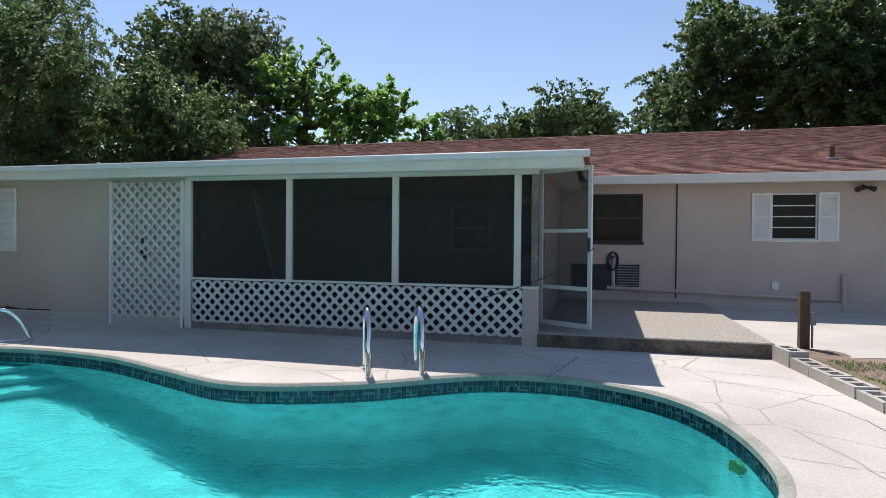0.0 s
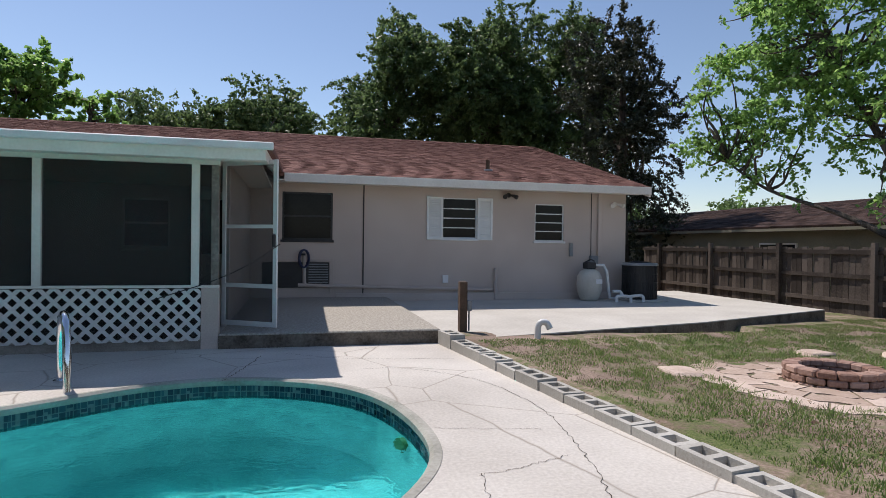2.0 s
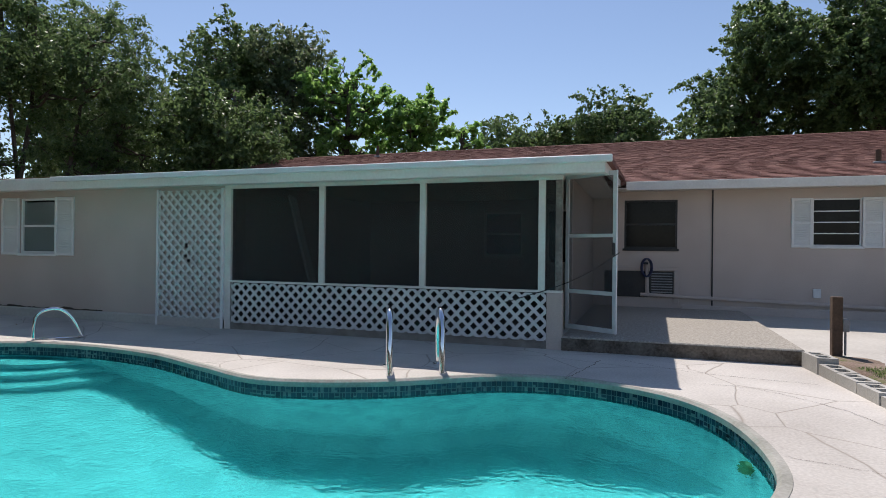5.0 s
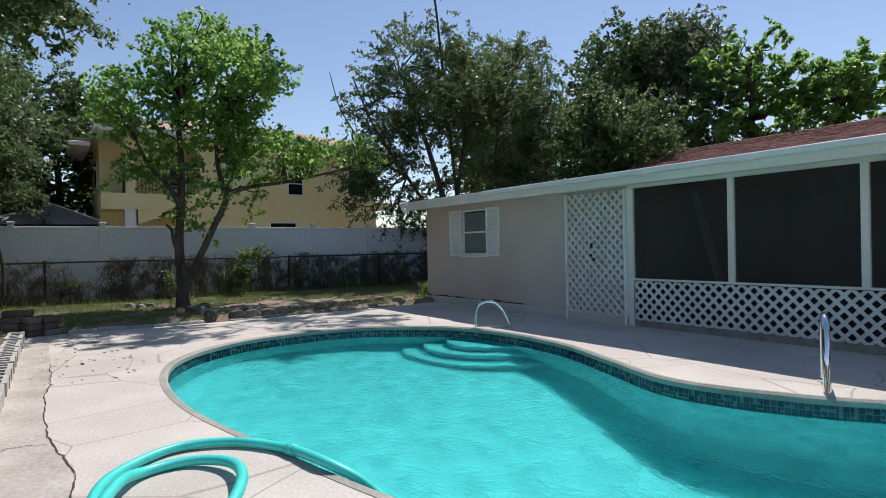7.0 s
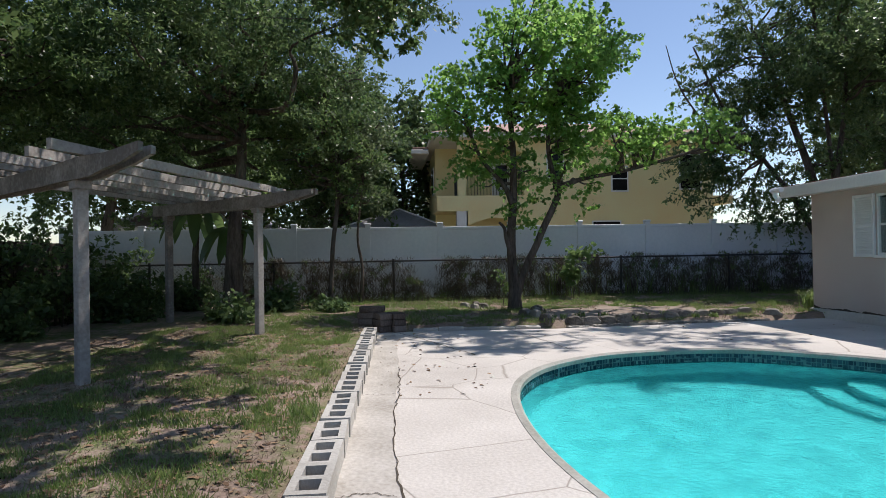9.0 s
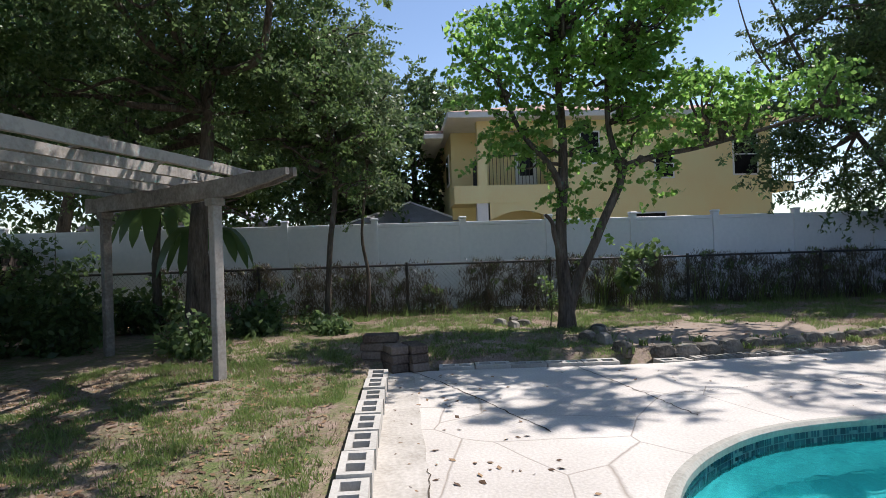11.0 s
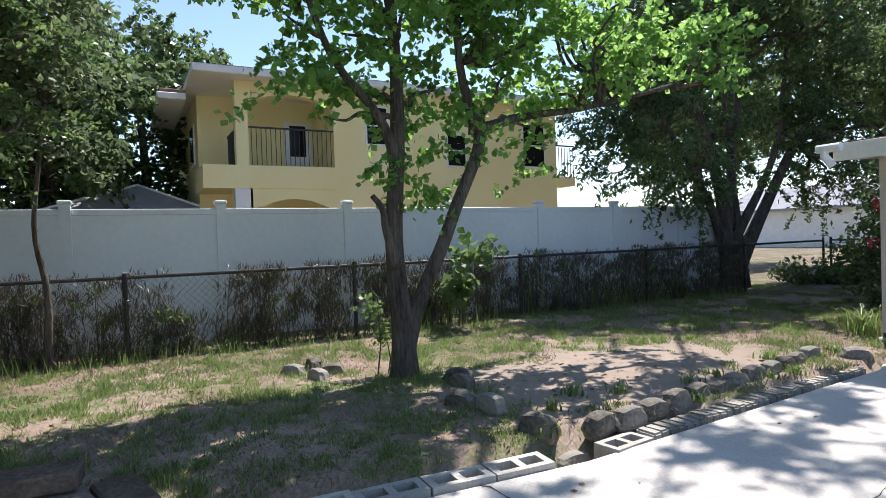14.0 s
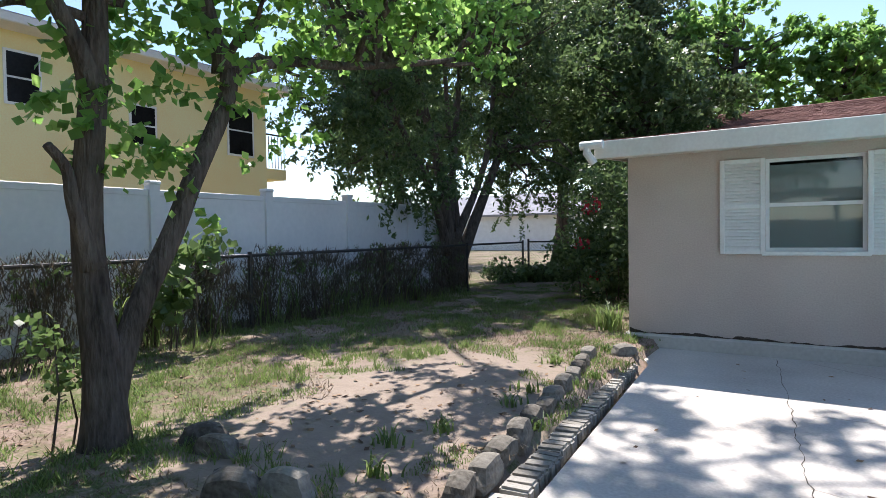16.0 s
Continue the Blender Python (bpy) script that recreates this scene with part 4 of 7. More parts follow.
# ---- yellow house beyond the fence ----
def yellow_house():
    h = thing("neighbour_house", "two-storey yellow stucco house with a corner balcony", "house")
    X = -21.0
    part("wall", box(X - 9, X - 1.8, 1.0, 11.2, -0.2, 5.3), M_YELLOW, h)
    part("wall", box(X - 1.8, X, 4.05, 11.2, -0.2, 5.3), M_YELLOW, h)
    part("balcony_floor", box(X - 1.8, X + 0.02, 0.9, 4.05, 2.75, 3.3), M_YELLOW, h)
    part("column", box(X - 0.28, X, 1.66, 1.95, 3.3, 5.3), M_YELLOW, h)
    part("lower_column", box(X - 0.3, X, 1.6, 2.0, -0.2, 2.75), M_WHITE, h)
    # arched beam under and over the balcony
    for z0, z1, rise_ in ((2.2, 2.75, 0.3), (4.85, 5.3, 0.2)):
        bm = bmesh.new()
        n = 12
        a = [(1.95 + 2.1 * i / n) for i in range(n + 1)]
        lowz = [z0 + rise_ * math.sin(math.pi * i / n) for i in range(n + 1)]
        for xx in (X - 0.25, X):
            lo = [bm.verts.new((xx, y, z)) for y, z in zip(a, lowz)]
            hi = [bm.verts.new((xx, y, z1)) for y in a]
            for i in range(n):
                bm.faces.new((lo[i], lo[i + 1], hi[i + 1], hi[i]))
        bm.verts.ensure_lookup_table()
        m = 2 * (n + 1)
        for i in range(n):
            bm.faces.new((bm.verts[i], bm.verts[i + 1], bm.verts[m + i + 1], bm.verts[m + i]))
        bmesh.ops.recalc_face_normals(bm, faces=bm.faces)
        part("arch", bm, M_YELLOW, h)
    rail = part("railing", box(X - 0.05, X - 0.01, 1.95, 4.05, 4.2, 4.24), M_BLACK, h, "black iron balcony railing")
    box_bm = box(-0.008, 0.008, -0.008, 0.008, 0, 0.9)
    b0 = part("baluster", box_bm, M_BLACK, rail)
    b0.matrix_basis = pose(X - 0.03, 2.02, 3.32)
    for i in range(1, 18):
        share(b0, "baluster", pose(X - 0.03, 2.02 + 0.115 * i, 3.32), rail)
    rail = part("railing", box(X - 1.7, X - 0.28, 1.7, 1.74, 4.2, 4.24), M_BLACK, h, "black iron balcony railing")
    for i in range(12):
        share(b0, "baluster", pose(X - 1.65 + 0.115 * i, 1.72, 3.32), rail)
    d = part("door", box(X - 1.8, X - 1.76, 3.2, 3.95, 3.3, 4.75), M_WHITE, h, "white glazed balcony door")
    part("door_glass", box(X - 1.76, X - 1.75, 3.35, 3.8, 3.8, 4.65), M_GLASS_DARK, d)
    for y0, y1, z0, z1 in ((4.95, 5.5, 3.95, 4.9), (7.35, 7.9, 3.45, 4.3), (9.95, 10.7, 3.5, 4.75), (6.6, 7.6, 1.6, 2.3)):
        w = part("window", box(X, X + 0.03, y0 - 0.05, y1 + 0.05, z0 - 0.05, z1 + 0.05), M_WHITE, h)
        part("pane", box(X + 0.03, X + 0.035, y0, y1, z0, (z0 + z1) / 2 - 0.02), M_GLASS_DARK, w)
        part("pane", box(X + 0.03, X + 0.035, y0, y1, (z0 + z1) / 2 + 0.02, z1), M_GLASS_DARK, w)
    part("eave", box(X - 9.5, X + 0.55, 0.7, 11.9, 5.3, 5.48, 0.02), M_TRIM, h, "white eave board")
    bm = bmesh.new()
    c = [bm.verts.new(p) for p in ((X - 9.5, 0.7, 5.482), (X + 0.55, 0.7, 5.482), (X + 0.55, 11.9, 5.482), (X - 9.5, 11.9, 5.482), (X - 4.5, 4.5, 6.9), (X - 4.5, 8.2, 6.9))]
    for q in ((0, 1, 4), (1, 2, 5, 4), (2, 3, 5), (3, 0, 4, 5)):
        bm.faces.new([c[i] for i in q])
    bmesh.ops.recalc_face_normals(bm, faces=bm.faces)
    part("roof", bm, M_BRICK, h, "terracotta hip roof")
    part("side_eave", box(X - 6.0, X - 1.0, 0.05, 0.7, 4.98, 5.14, 0.02), M_TRIM, h, "lower white eave board")
    part("side_roof", box(X - 6.0, X - 1.05, 0.1, 0.7, 5.14, 5.24, 0.02), M_BRICK, h, "strip of terracotta tiles")
    sw = part("side_window", box(X - 3.4, X - 2.5, 0.96, 1.0, 3.6, 4.7), M_WHITE, h)
    part("pane", box(X - 3.33, X - 2.57, 0.95, 0.96, 3.67, 4.63), M_GLASS_DARK, sw)
    # small side balcony
    part("side_balcony", box(X - 1.4, X - 0.2, 11.2, 12.1, 2.95, 3.25), M_YELLOW, h)
    rail = part("railing", box(X - 0.24, X - 0.2, 11.2, 12.1, 4.2, 4.24), M_BLACK, h, "black iron balcony railing")
    for i in range(8):
        share(b0, "baluster", pose(X - 0.22, 11.25 + 0.115 * i, 3.27), rail)


yellow_house()


# ---- pergola ----
def ragged_board(L, w, h, seed, cut=0.0):
    """A weathered board along x, warped, with frayed ends and an ogee cut at the far end."""
    r = random.Random(seed)
    bm = bmesh.new()
    n = 14
    rings = []
    for i in range(n + 1):
        u = i / n
        x = -L / 2 + L * u
        sag = 0.012 * math.sin(3 * u + seed) + r.uniform(-0.004, 0.004)
        lo = 0.0
        if cut and u > 1 - cut:
            k = (u - 1 + cut) / cut
            lo = h * (0.62 * k + 0.13 * math.sin(k * 6.0))
        hh = h * (1 - r.uniform(0, 0.10))
        side = 0.008 * math.sin(2.2 * u + 2 * seed)
        rings.append([bm.verts.new(p) for p in ((x, side - w / 2, lo + sag), (x, side + w / 2, lo + sag + r.uniform(0, 0.006)), (x, side + w / 2, hh + sag), (x, side - w / 2, hh + sag + r.uniform(-0.006, 0.006)))])
    for p, q in zip(rings, rings[1:]):
        for k in range(4):
            bm.faces.new((p[k], p[(k + 1) % 4], q[(k + 1) % 4], q[k]))
    bm.faces.new(rings[0][::-1])
    bm.faces.new(rings[-1])
    bmesh.ops.recalc_face_normals(bm, faces=bm.faces)
    return bm


def pergola():
    a, b, c = Vector((-5.91, -3.70, 0)), Vector((-9.12, -2.76, 0)), Vector((-10.75, -4.64, 0))
    d = a + c - b
    p = thing("pergola", "weathered grey wooden pergola with frayed rafters", "pergola")
    u, v = (a - b).normalized(), (b - c).normalized()
    ang_u, ang_v = math.degrees(math.atan2(u.y, u.x)), math.degrees(math.atan2(v.y, v.x))
    for q in (a, b, c, d):
        o = part("post", box(-0.052, 0.052, -0.052, 0.052, -0.12, 1.9, 0.008), M_WOOD_GREY, p)
        o.matrix_basis = pose(q.x, q.y, 0.03, 0, 0, ang_v)
        part("capital", box(-0.075, 0.075, -0.075, 0.075, 1.84, 1.93, 0.01), M_WOOD_GREY, o)
    span = (b - c).length
    for i, q in enumerate((b, a)):
        for off in (-0.075, 0.075):
            mid = q - v * (span / 2) + v * 0.42 + u * off
            o = part("beam", ragged_board(span + 1.62, 0.042, 0.2, 3 + i + off, 0.17), M_WOOD_GREY, p)
            o.matrix_basis = pose(mid.x, mid.y, 1.955, 0, 0, ang_v)
    wide = (a - b).length
    for i in range(6):
        mid = (a + b) / 2 - v * (span * (i - 0.5) / 4.6)
        o = part("rafter", ragged_board(wide + 0.95, 0.045, 0.1, 20 + i), M_WOOD_GREY, p)
        o.matrix_basis = pose(mid.x, mid.y, 2.15, 0, 0, ang_u + 0.8 * math.sin(i * 2.1))
    for i in range(3):
        mid = b.lerp(a, 0.2 + 0.3 * i) - v * (span / 2)
        o = part("batten", ragged_board(span + 0.5, 0.05, 0.02, 40 + i), M_WOOD_GREY, p)
        o.matrix_basis = pose(mid.x, mid.y, 2.25, 0, 0, ang_v + 1.5 * math.sin(i * 1.7))


pergola()

# wooden post with a junction box at the lawn's corner
wp = thing("wooden_post", "short brown timber post with a grey outlet box", "post")
part("timber", box(3.71, 3.81, 6.85, 6.95, 0.0, 0.74, 0.006), M_POST_WOOD, wp)
part("outlet_box", box(3.81, 3.87, 6.84, 6.93, 0.36, 0.5, 0.006), M_GUNITE, wp)
part("conduit", tube([(3.84, 6.88, 0.36), (3.84, 6.88, 0.1)], 0.012, 8), M_GUNITE, wp)


# ---- rails ----
lad = thing("pool_ladder", "pair of curved chrome pool ladder rails", "pool ladder")
for x, y in ((-0.74, 4.92), (-0.30, 5.2)):
    d = Vector((0.43, -0.9, 0)).normalized()
    at = lambda k, z: (x + d.x * k, y + d.y * k, z)
    pts = [at(0, 0), at(0, 0.35), at(0.05, 0.53), at(0.17, 0.6), at(0.3, 0.53), at(0.38, 0.3), at(0.42, 0.0), at(0.46, -0.25), at(0.46, -0.75)]
    part("rail", tube(smooth_path(pts, 6), 0.032, 12), M_CHROME, lad, smooth=True)
    part("flange", tube([(x, y, 0.0), (x, y, 0.02)], 0.055, 16), M_CHROME, lad)
for z in (-0.42, -0.68):
    bm = box(-0.24, 0.24, -0.045, 0.045, -0.015, 0.015, 0.01)
    bm.transform(pose(-0.32, 4.63, z, 0, 0, 32))
    part("tread", bm, M_WHITE, lad, "white plastic ladder tread")
grab = thing("grab_rail", "bent chrome grab rail over the pool steps", "grab rail")
pts = [(-5.62, 4.78, 0), (-5.61, 4.80, 0.28), (-5.54, 4.88, 0.38), (-5.42, 5.0, 0.38), (-5.33, 5.1, 0.25), (-5.26, 5.18, 0.0)]
part("rail", tube(smooth_path(pts, 6), 0.022, 12), M_CHROME, grab, smooth=True)
part("foot_bar", tube([(-5.62, 4.78, 0.012), (-5.26, 5.18, 0.012)], 0.012, 8), M_CHROME, grab, smooth=True)


# ---- trees ----
def leaf_cloud(rs, centres, radii, count, size, droop=0.3, aspect=0.5, long=0.0, heart=None):
    """Vertices of many small folded leaves in sprays round the given centres; long draws each spray out from the crown's heart."""
    centres, radii = np.array(centres), np.array(radii)
    k = rs.choice(len(centres), count, p=radii ** 2 / (radii ** 2).sum())
    d = rs.normal(size=(count, 3))
    d /= np.linalg.norm(d, axis=1)[:, None]
    if long:
        out = centres - (np.array(heart) if heart is not None else centres.mean(axis=0))
        out /= np.linalg.norm(out, axis=1)[:, None] + 1e-6
        axis = out + rs.normal(size=out.shape) * 0.7
        axis[:, 2] *= 0.8
        axis /= np.linalg.norm(axis, axis=1)[:, None]
        g = d * np.abs(rs.normal(size=count) * 0.55)[:, None]
        along = rs.uniform(-1.0, 1.25, count)
        taper = np.clip(1.15 - 0.6 * np.abs(along), 0.2, 1)
        p = centres[k] + axis[k] * (along * radii[k] * long)[:, None] + g * (radii[k] * taper)[:, None] * np.array([1, 1, 0.7])
        p[:, 2] -= 0.25 * np.maximum(along, 0) ** 2 * radii[k] * long
    else:
        r = radii[k] * rs.uniform(0.25, 1.0, count) ** 0.5
        p = centres[k] + d * r[:, None] * np.array([1, 1, 0.75])
    a = rs.normal(size=(count, 3)) + np.array([0, 0, -droop])
    a /= np.linalg.norm(a, axis=1)[:, None]
    nrm = d * 0.6 + rs.normal(size=(count, 3)) * 0.6 + np.array([0, 0, 0.6])
    b = np.cross(a, nrm)
    b /= np.linalg.norm(b, axis=1)[:, None] + 1e-9
    n2 = np.cross(b, a)
    s = size * rs.uniform(0.6, 1.3, count)[:, None]
    v = np.empty((count, 4, 3))
    v[:, 0] = p - a * s * 0.5
    v[:, 1] = p + b * s * aspect * 0.5 + n2 * s * 0.06
    v[:, 2] = p + a * s * 0.5
    v[:, 3] = p - b * s * aspect * 0.5 + n2 * s * 0.06
    return v.reshape(-1, 3)


def fast_mesh(name, verts, per, material, parent):
    me = bpy.data.meshes.new(name)
    n = len(verts)
    me.vertices.add(n)
    me.vertices.foreach_set("co", np.ascontiguousarray(verts, dtype=np.float32).ravel())
    me.loops.add(n)
    me.loops.foreach_set("vertex_index", np.arange(n, dtype=np.int32))
    me.polygons.add(n // per)
    me.polygons.foreach_set("loop_start", np.arange(0, n, per, dtype=np.int32))
    me.update(calc_edges=True)
    me.materials.append(material)
    ob = new(name, me)
    ob.parent = parent
    return ob


def limb(a, b, r0, r1, rs, wobble=0.12, n=6):
    a, b = Vector(a), Vector(b)
    L = (b - a).length
    pts = []
    for i in range(n + 1):
        t = i / n
        p = a.lerp(b, t)
        if 0 < i < n:
            p += Vector(rs.normal(size=3)) * L * wobble * 0.25
        pts.append(p)
    path = smooth_path(pts, 3)
    k = len(path) - 1
    return path, [r0 + (r1 - r0) * i / k for i in range(k + 1)]


def tree(name, label, seed, stems, lobes, leaves, size, material, clumps=90, clump_r=0.45, twigs=30, droop=0.3, aspect=0.5, bark=None, near=False, long=1.5):
    """stems: (points, base radius, top radius); lobes: (x, y, z, rx, ry, rz) of the crown."""
    rs = np.random.RandomState(seed)
    t = thing(name, label, "tree")
    bark = bark or M_BARK
    bm = bmesh.new()
    tips = []
    for pts, r0, r1 in stems:
        path = smooth_path(pts, 5)
        k = len(path) - 1
        tube(path, [r0 * 0.9 * (1 - i / k) ** 10 + r0 + (r1 - r0) * i / k - 0 for i in range(k + 1)], 10, bm)
        tips += path[len(path) // 2:]
    part("trunk", bm, bark, t, smooth=True)
    L = np.array(lobes, dtype=float)
    vol = L[:, 3] * L[:, 4] * L[:, 5]
    pick = rs.choice(len(L), clumps, p=vol / vol.sum())
    d = rs.normal(size=(clumps, 3))
    d /= np.linalg.norm(d, axis=1)[:, None]
    cen = L[pick, :3] + d * L[pick, 3:] * (rs.uniform(0.3, 1.0, clumps) ** 0.6)[:, None]
    bm = bmesh.new()
    for i in range(min(twigs, clumps)):
        c = Vector(cen[i])
        a = min(tips, key=lambda q: (q - c).length + (0.5 if q.z > c.z else 0))
        path, rr = limb(a, c, 0.03 + 0.008 * (c - a).length, 0.007, rs, 0.3, 4)
        if near:
            part("branch", tube(path, rr, 6), bark, t, smooth=True)
        else:
            tube(path, rr, 5, bm)
    if near:
        bm.free()
    else:
        part("branch_work", bm, bark, t, smooth=True)["kind"] = "stuff"
    rad = clump_r * rs.uniform(0.6, 1.4, clumps)
    fast_mesh("crown", leaf_cloud(rs, cen, rad, leaves, size, droop, aspect, long, L[:, :3].mean(axis=0) - np.array([0, 0, 0.8])), 4, material, t)
    return t


def lumpy(x, y, z, rx, ry, rz, n, seed, k=0.42):
    """Lobes of an uneven crown inside an ellipsoid."""
    r = random.Random(seed)
    out = [(x, y, z, rx * 0.6, ry * 0.6, rz * 0.6)]
    for i in range(n):
        a, u = r.uniform(0, 6.283), r.uniform(-0.8, 1.0)
        w = math.sqrt(max(0.0, 1 - u * u))
        s = r.uniform(0.7, 1.25) * k
        out.append((x + rx * 0.68 * w * math.cos(a), y + ry * 0.68 * w * math.sin(a), z + rz * 0.68 * u, rx * s, ry * s, rz * s))
    return out


# forked tree in the side yard
TX = -11.65
tree("maple_tree", "forked tree with bright green lobed leaves", 1,
     [([(TX, 1.66, -0.1), (TX, 1.66, 0.5), (TX - 0.05, 1.62, 1.4), (TX, 1.67, 2.4), (TX - 0.05, 1.69, 3.3), (TX - 0.1, 1.6, 4.6)], 0.118, 0.045),
      ([(TX, 1.68, -0.12), (TX, 1.7, 0.3), (TX + 0.02, 1.85, 0.82), (TX + 0.05, 2.1, 1.34), (TX + 0.05, 2.26, 1.7), (TX + 0.05, 2.54, 2.28), (TX, 2.6, 2.6)], 0.08, 0.06),
      ([(TX, 2.58, 2.5), (TX - 0.05, 2.42, 3.2), (TX - 0.1, 2.45, 4.2)], 0.055, 0.03),
      ([(TX, 2.58, 2.5), (TX + 0.05, 3.1, 2.68), (TX + 0.1, 3.9, 2.82), (TX + 0.15, 5.3, 3.19), (TX + 0.1, 6.5, 3.6)], 0.05, 0.02),
      ([(TX, 1.66, 2.2), (TX + 0.05, 1.44, 2.6), (TX + 0.05, 1.02, 3.1), (TX + 0.1, 0.7, 3.9)], 0.055, 0.025),
      ([(TX, 1.62, 1.15), (TX + 0.05, 1.5, 1.5), (TX + 0.05, 1.47, 1.7), (TX + 0.08, 1.36, 1.82)], 0.045, 0.025)],
     [(TX, 2.4, 5.0, 1.5, 1.6, 1.3), (TX, 3.7, 3.5, 1.1, 1.2, 0.75), (TX + 0.2, 5.3, 3.6, 0.8, 1.1, 0.45), (TX, 1.6, 3.3, 0.7, 0.8, 0.6), (TX, 2.5, 3.1, 0.6, 0.7, 0.5), (TX, 0.9, 3.0, 0.5, 0.5, 0.5), (TX, 2.1, 1.9, 0.35, 0.5, 0.3), (TX, 0.7, 4.2, 0.9, 0.8, 0.8), (TX, 2.9, 2.35, 0.4, 0.6, 0.45),
      (TX, 2.0, 2.5, 0.4, 0.45, 0.4), (TX + 0.1, 1.5, 2.0, 0.3, 0.35, 0.25), (TX, 2.4, 4.0, 0.9, 1.0, 0.6), (-10.2, 2.5, 4.9, 0.9, 1.0, 0.5)], 27000, 0.086, M_LEAF_BRIGHT, 700, 0.18, 110, aspect=0.85, near=True)
# dark tree in the far corner
_rc = random.Random(5)
tree("corner_tree", "dark feathery tree with a fan of thin leaning trunks", 2,
     [([(-14.9, 10.95, -0.1), (-14.9, 10.9, 1.2), (-15.0, 10.7, 2.7), (-15.2, 10.2, 4.6), (-15.2, 9.2, 7)], 0.17, 0.05),
      ([(-14.9, 11.05, 0.3), (-14.7, 11.9, 1.8), (-14.6, 13.0, 3.4), (-14.6, 14.3, 5), (-14.6, 14.8, 7.5)], 0.14, 0.05),
      ([(-14.9, 10.9, 0.9), (-14.9, 10.2, 2.2), (-15.0, 9.2, 3.6), (-15.0, 8.1, 5.0), (-15.0, 7.3, 6.6)], 0.09, 0.02),
      ([(-14.95, 10.95, 1.4), (-14.9, 11.2, 3.2), (-14.9, 11.5, 5.2), (-14.9, 11.6, 8.0)], 0.10, 0.03),
      ([(-14.9, 11.0, 1.0), (-14.7, 12.3, 3.0), (-14.7, 12.8, 5.0), (-14.7, 13.2, 7.8)], 0.09, 0.03),
      ([(-15.0, 9.2, 3.6), (-14.9, 7.9, 4.2), (-14.9, 6.9, 5.4), (-14.9, 6.5, 6.6)], 0.04, 0.01)],
     [(-12.9, 11.4, 6.4, 1.5, 1.5, 1.0), (-13.4, 9.6, 5.8, 1.0, 1.2, 0.7), (-15, 8.4, 5.9, 1.3, 1.3, 1.2), (-15, 9.2, 7.6, 1.4, 1.4, 1.0), (-15, 11.5, 6.9, 1.8, 1.7, 1.5), (-15, 13.6, 7.4, 1.8, 1.8, 1.7), (-14.8, 15.0, 5.8, 1.6, 1.5, 1.5),
      (-14.6, 12.2, 4.6, 1.2, 1.3, 0.8), (-14.4, 13.6, 3.4, 1.3, 1.3, 0.8), (-14.8, 8.0, 4.0, 1.0, 0.9, 0.7), (-14.8, 9.6, 4.4, 1.0, 1.0, 0.6), (-14.8, 7.8, 2.9, 0.9, 0.9, 0.6), (-14.7, 9.4, 2.7, 0.9, 0.9, 0.6),
      (-14.9, 10.4, 3.6, 0.8, 0.8, 0.6), (-14.4, 10.3, 8.2, 1.0, 1.0, 0.9), (-14.5, 12.0, 2.6, 0.9, 0.9, 0.5), (-15.0, 10.0, 5.6, 1.3, 1.3, 1.0), (-14.8, 13.6, 5.4, 1.4, 1.4, 1.0), (-14.9, 10.6, 6.0, 1.2, 1.2, 1.0), (-14.6, 8.6, 3.4, 1.0, 1.0, 0.8), (-14.6, 14.6, 4.0, 1.2, 1.2, 1.0), (-14.6, 12.8, 3.6, 1.0, 1.0, 0.8), (-14.5, 10.4, 2.4, 0.7, 0.8, 0.5), (-14.8, 7.5, 2.6, 0.8, 0.8, 0.6), (-14.8, 7.3, 3.8, 0.9, 0.9, 0.8), (-15.0, 8.6, 2.1, 0.8, 0.9, 0.5), (-15.2, 9.9, 2.1, 0.8, 0.9, 0.5), (-15.0, 8.8, 4.6, 1.0, 1.0, 0.8), (-14.0, 13.4, 2.3, 1.1, 1.1, 0.6), (-13.2, 14.5, 2.7, 1.2, 1.2, 0.8)], 92000, 0.13, M_LEAF_DARK, 1150, 0.27, 130, aspect=0.38, near=True, long=1.7)
# added tree: its high crown stays out of view and dapples the deck
tree("dapple_tree", "added tree with its crown out of view to dapple the deck", 3,
     [([(-14.75, 11.35, -0.1), (-15.0, 11.1, 4.0), (-14.6, 10.4, 7.6), (-12.6, 8.6, 9.2), (-10.8, 6.0, 9.5)], 0.06, 0.02)],
     [(_rc.uniform(-12.8, -9.8), _rc.uniform(4.8, 9.4), 9.2, 0.55, 0.5, 0.45) for _ in range(24)], 7500, 0.14, M_LEAF_DARK, 150, 0.22, 24, near=True)

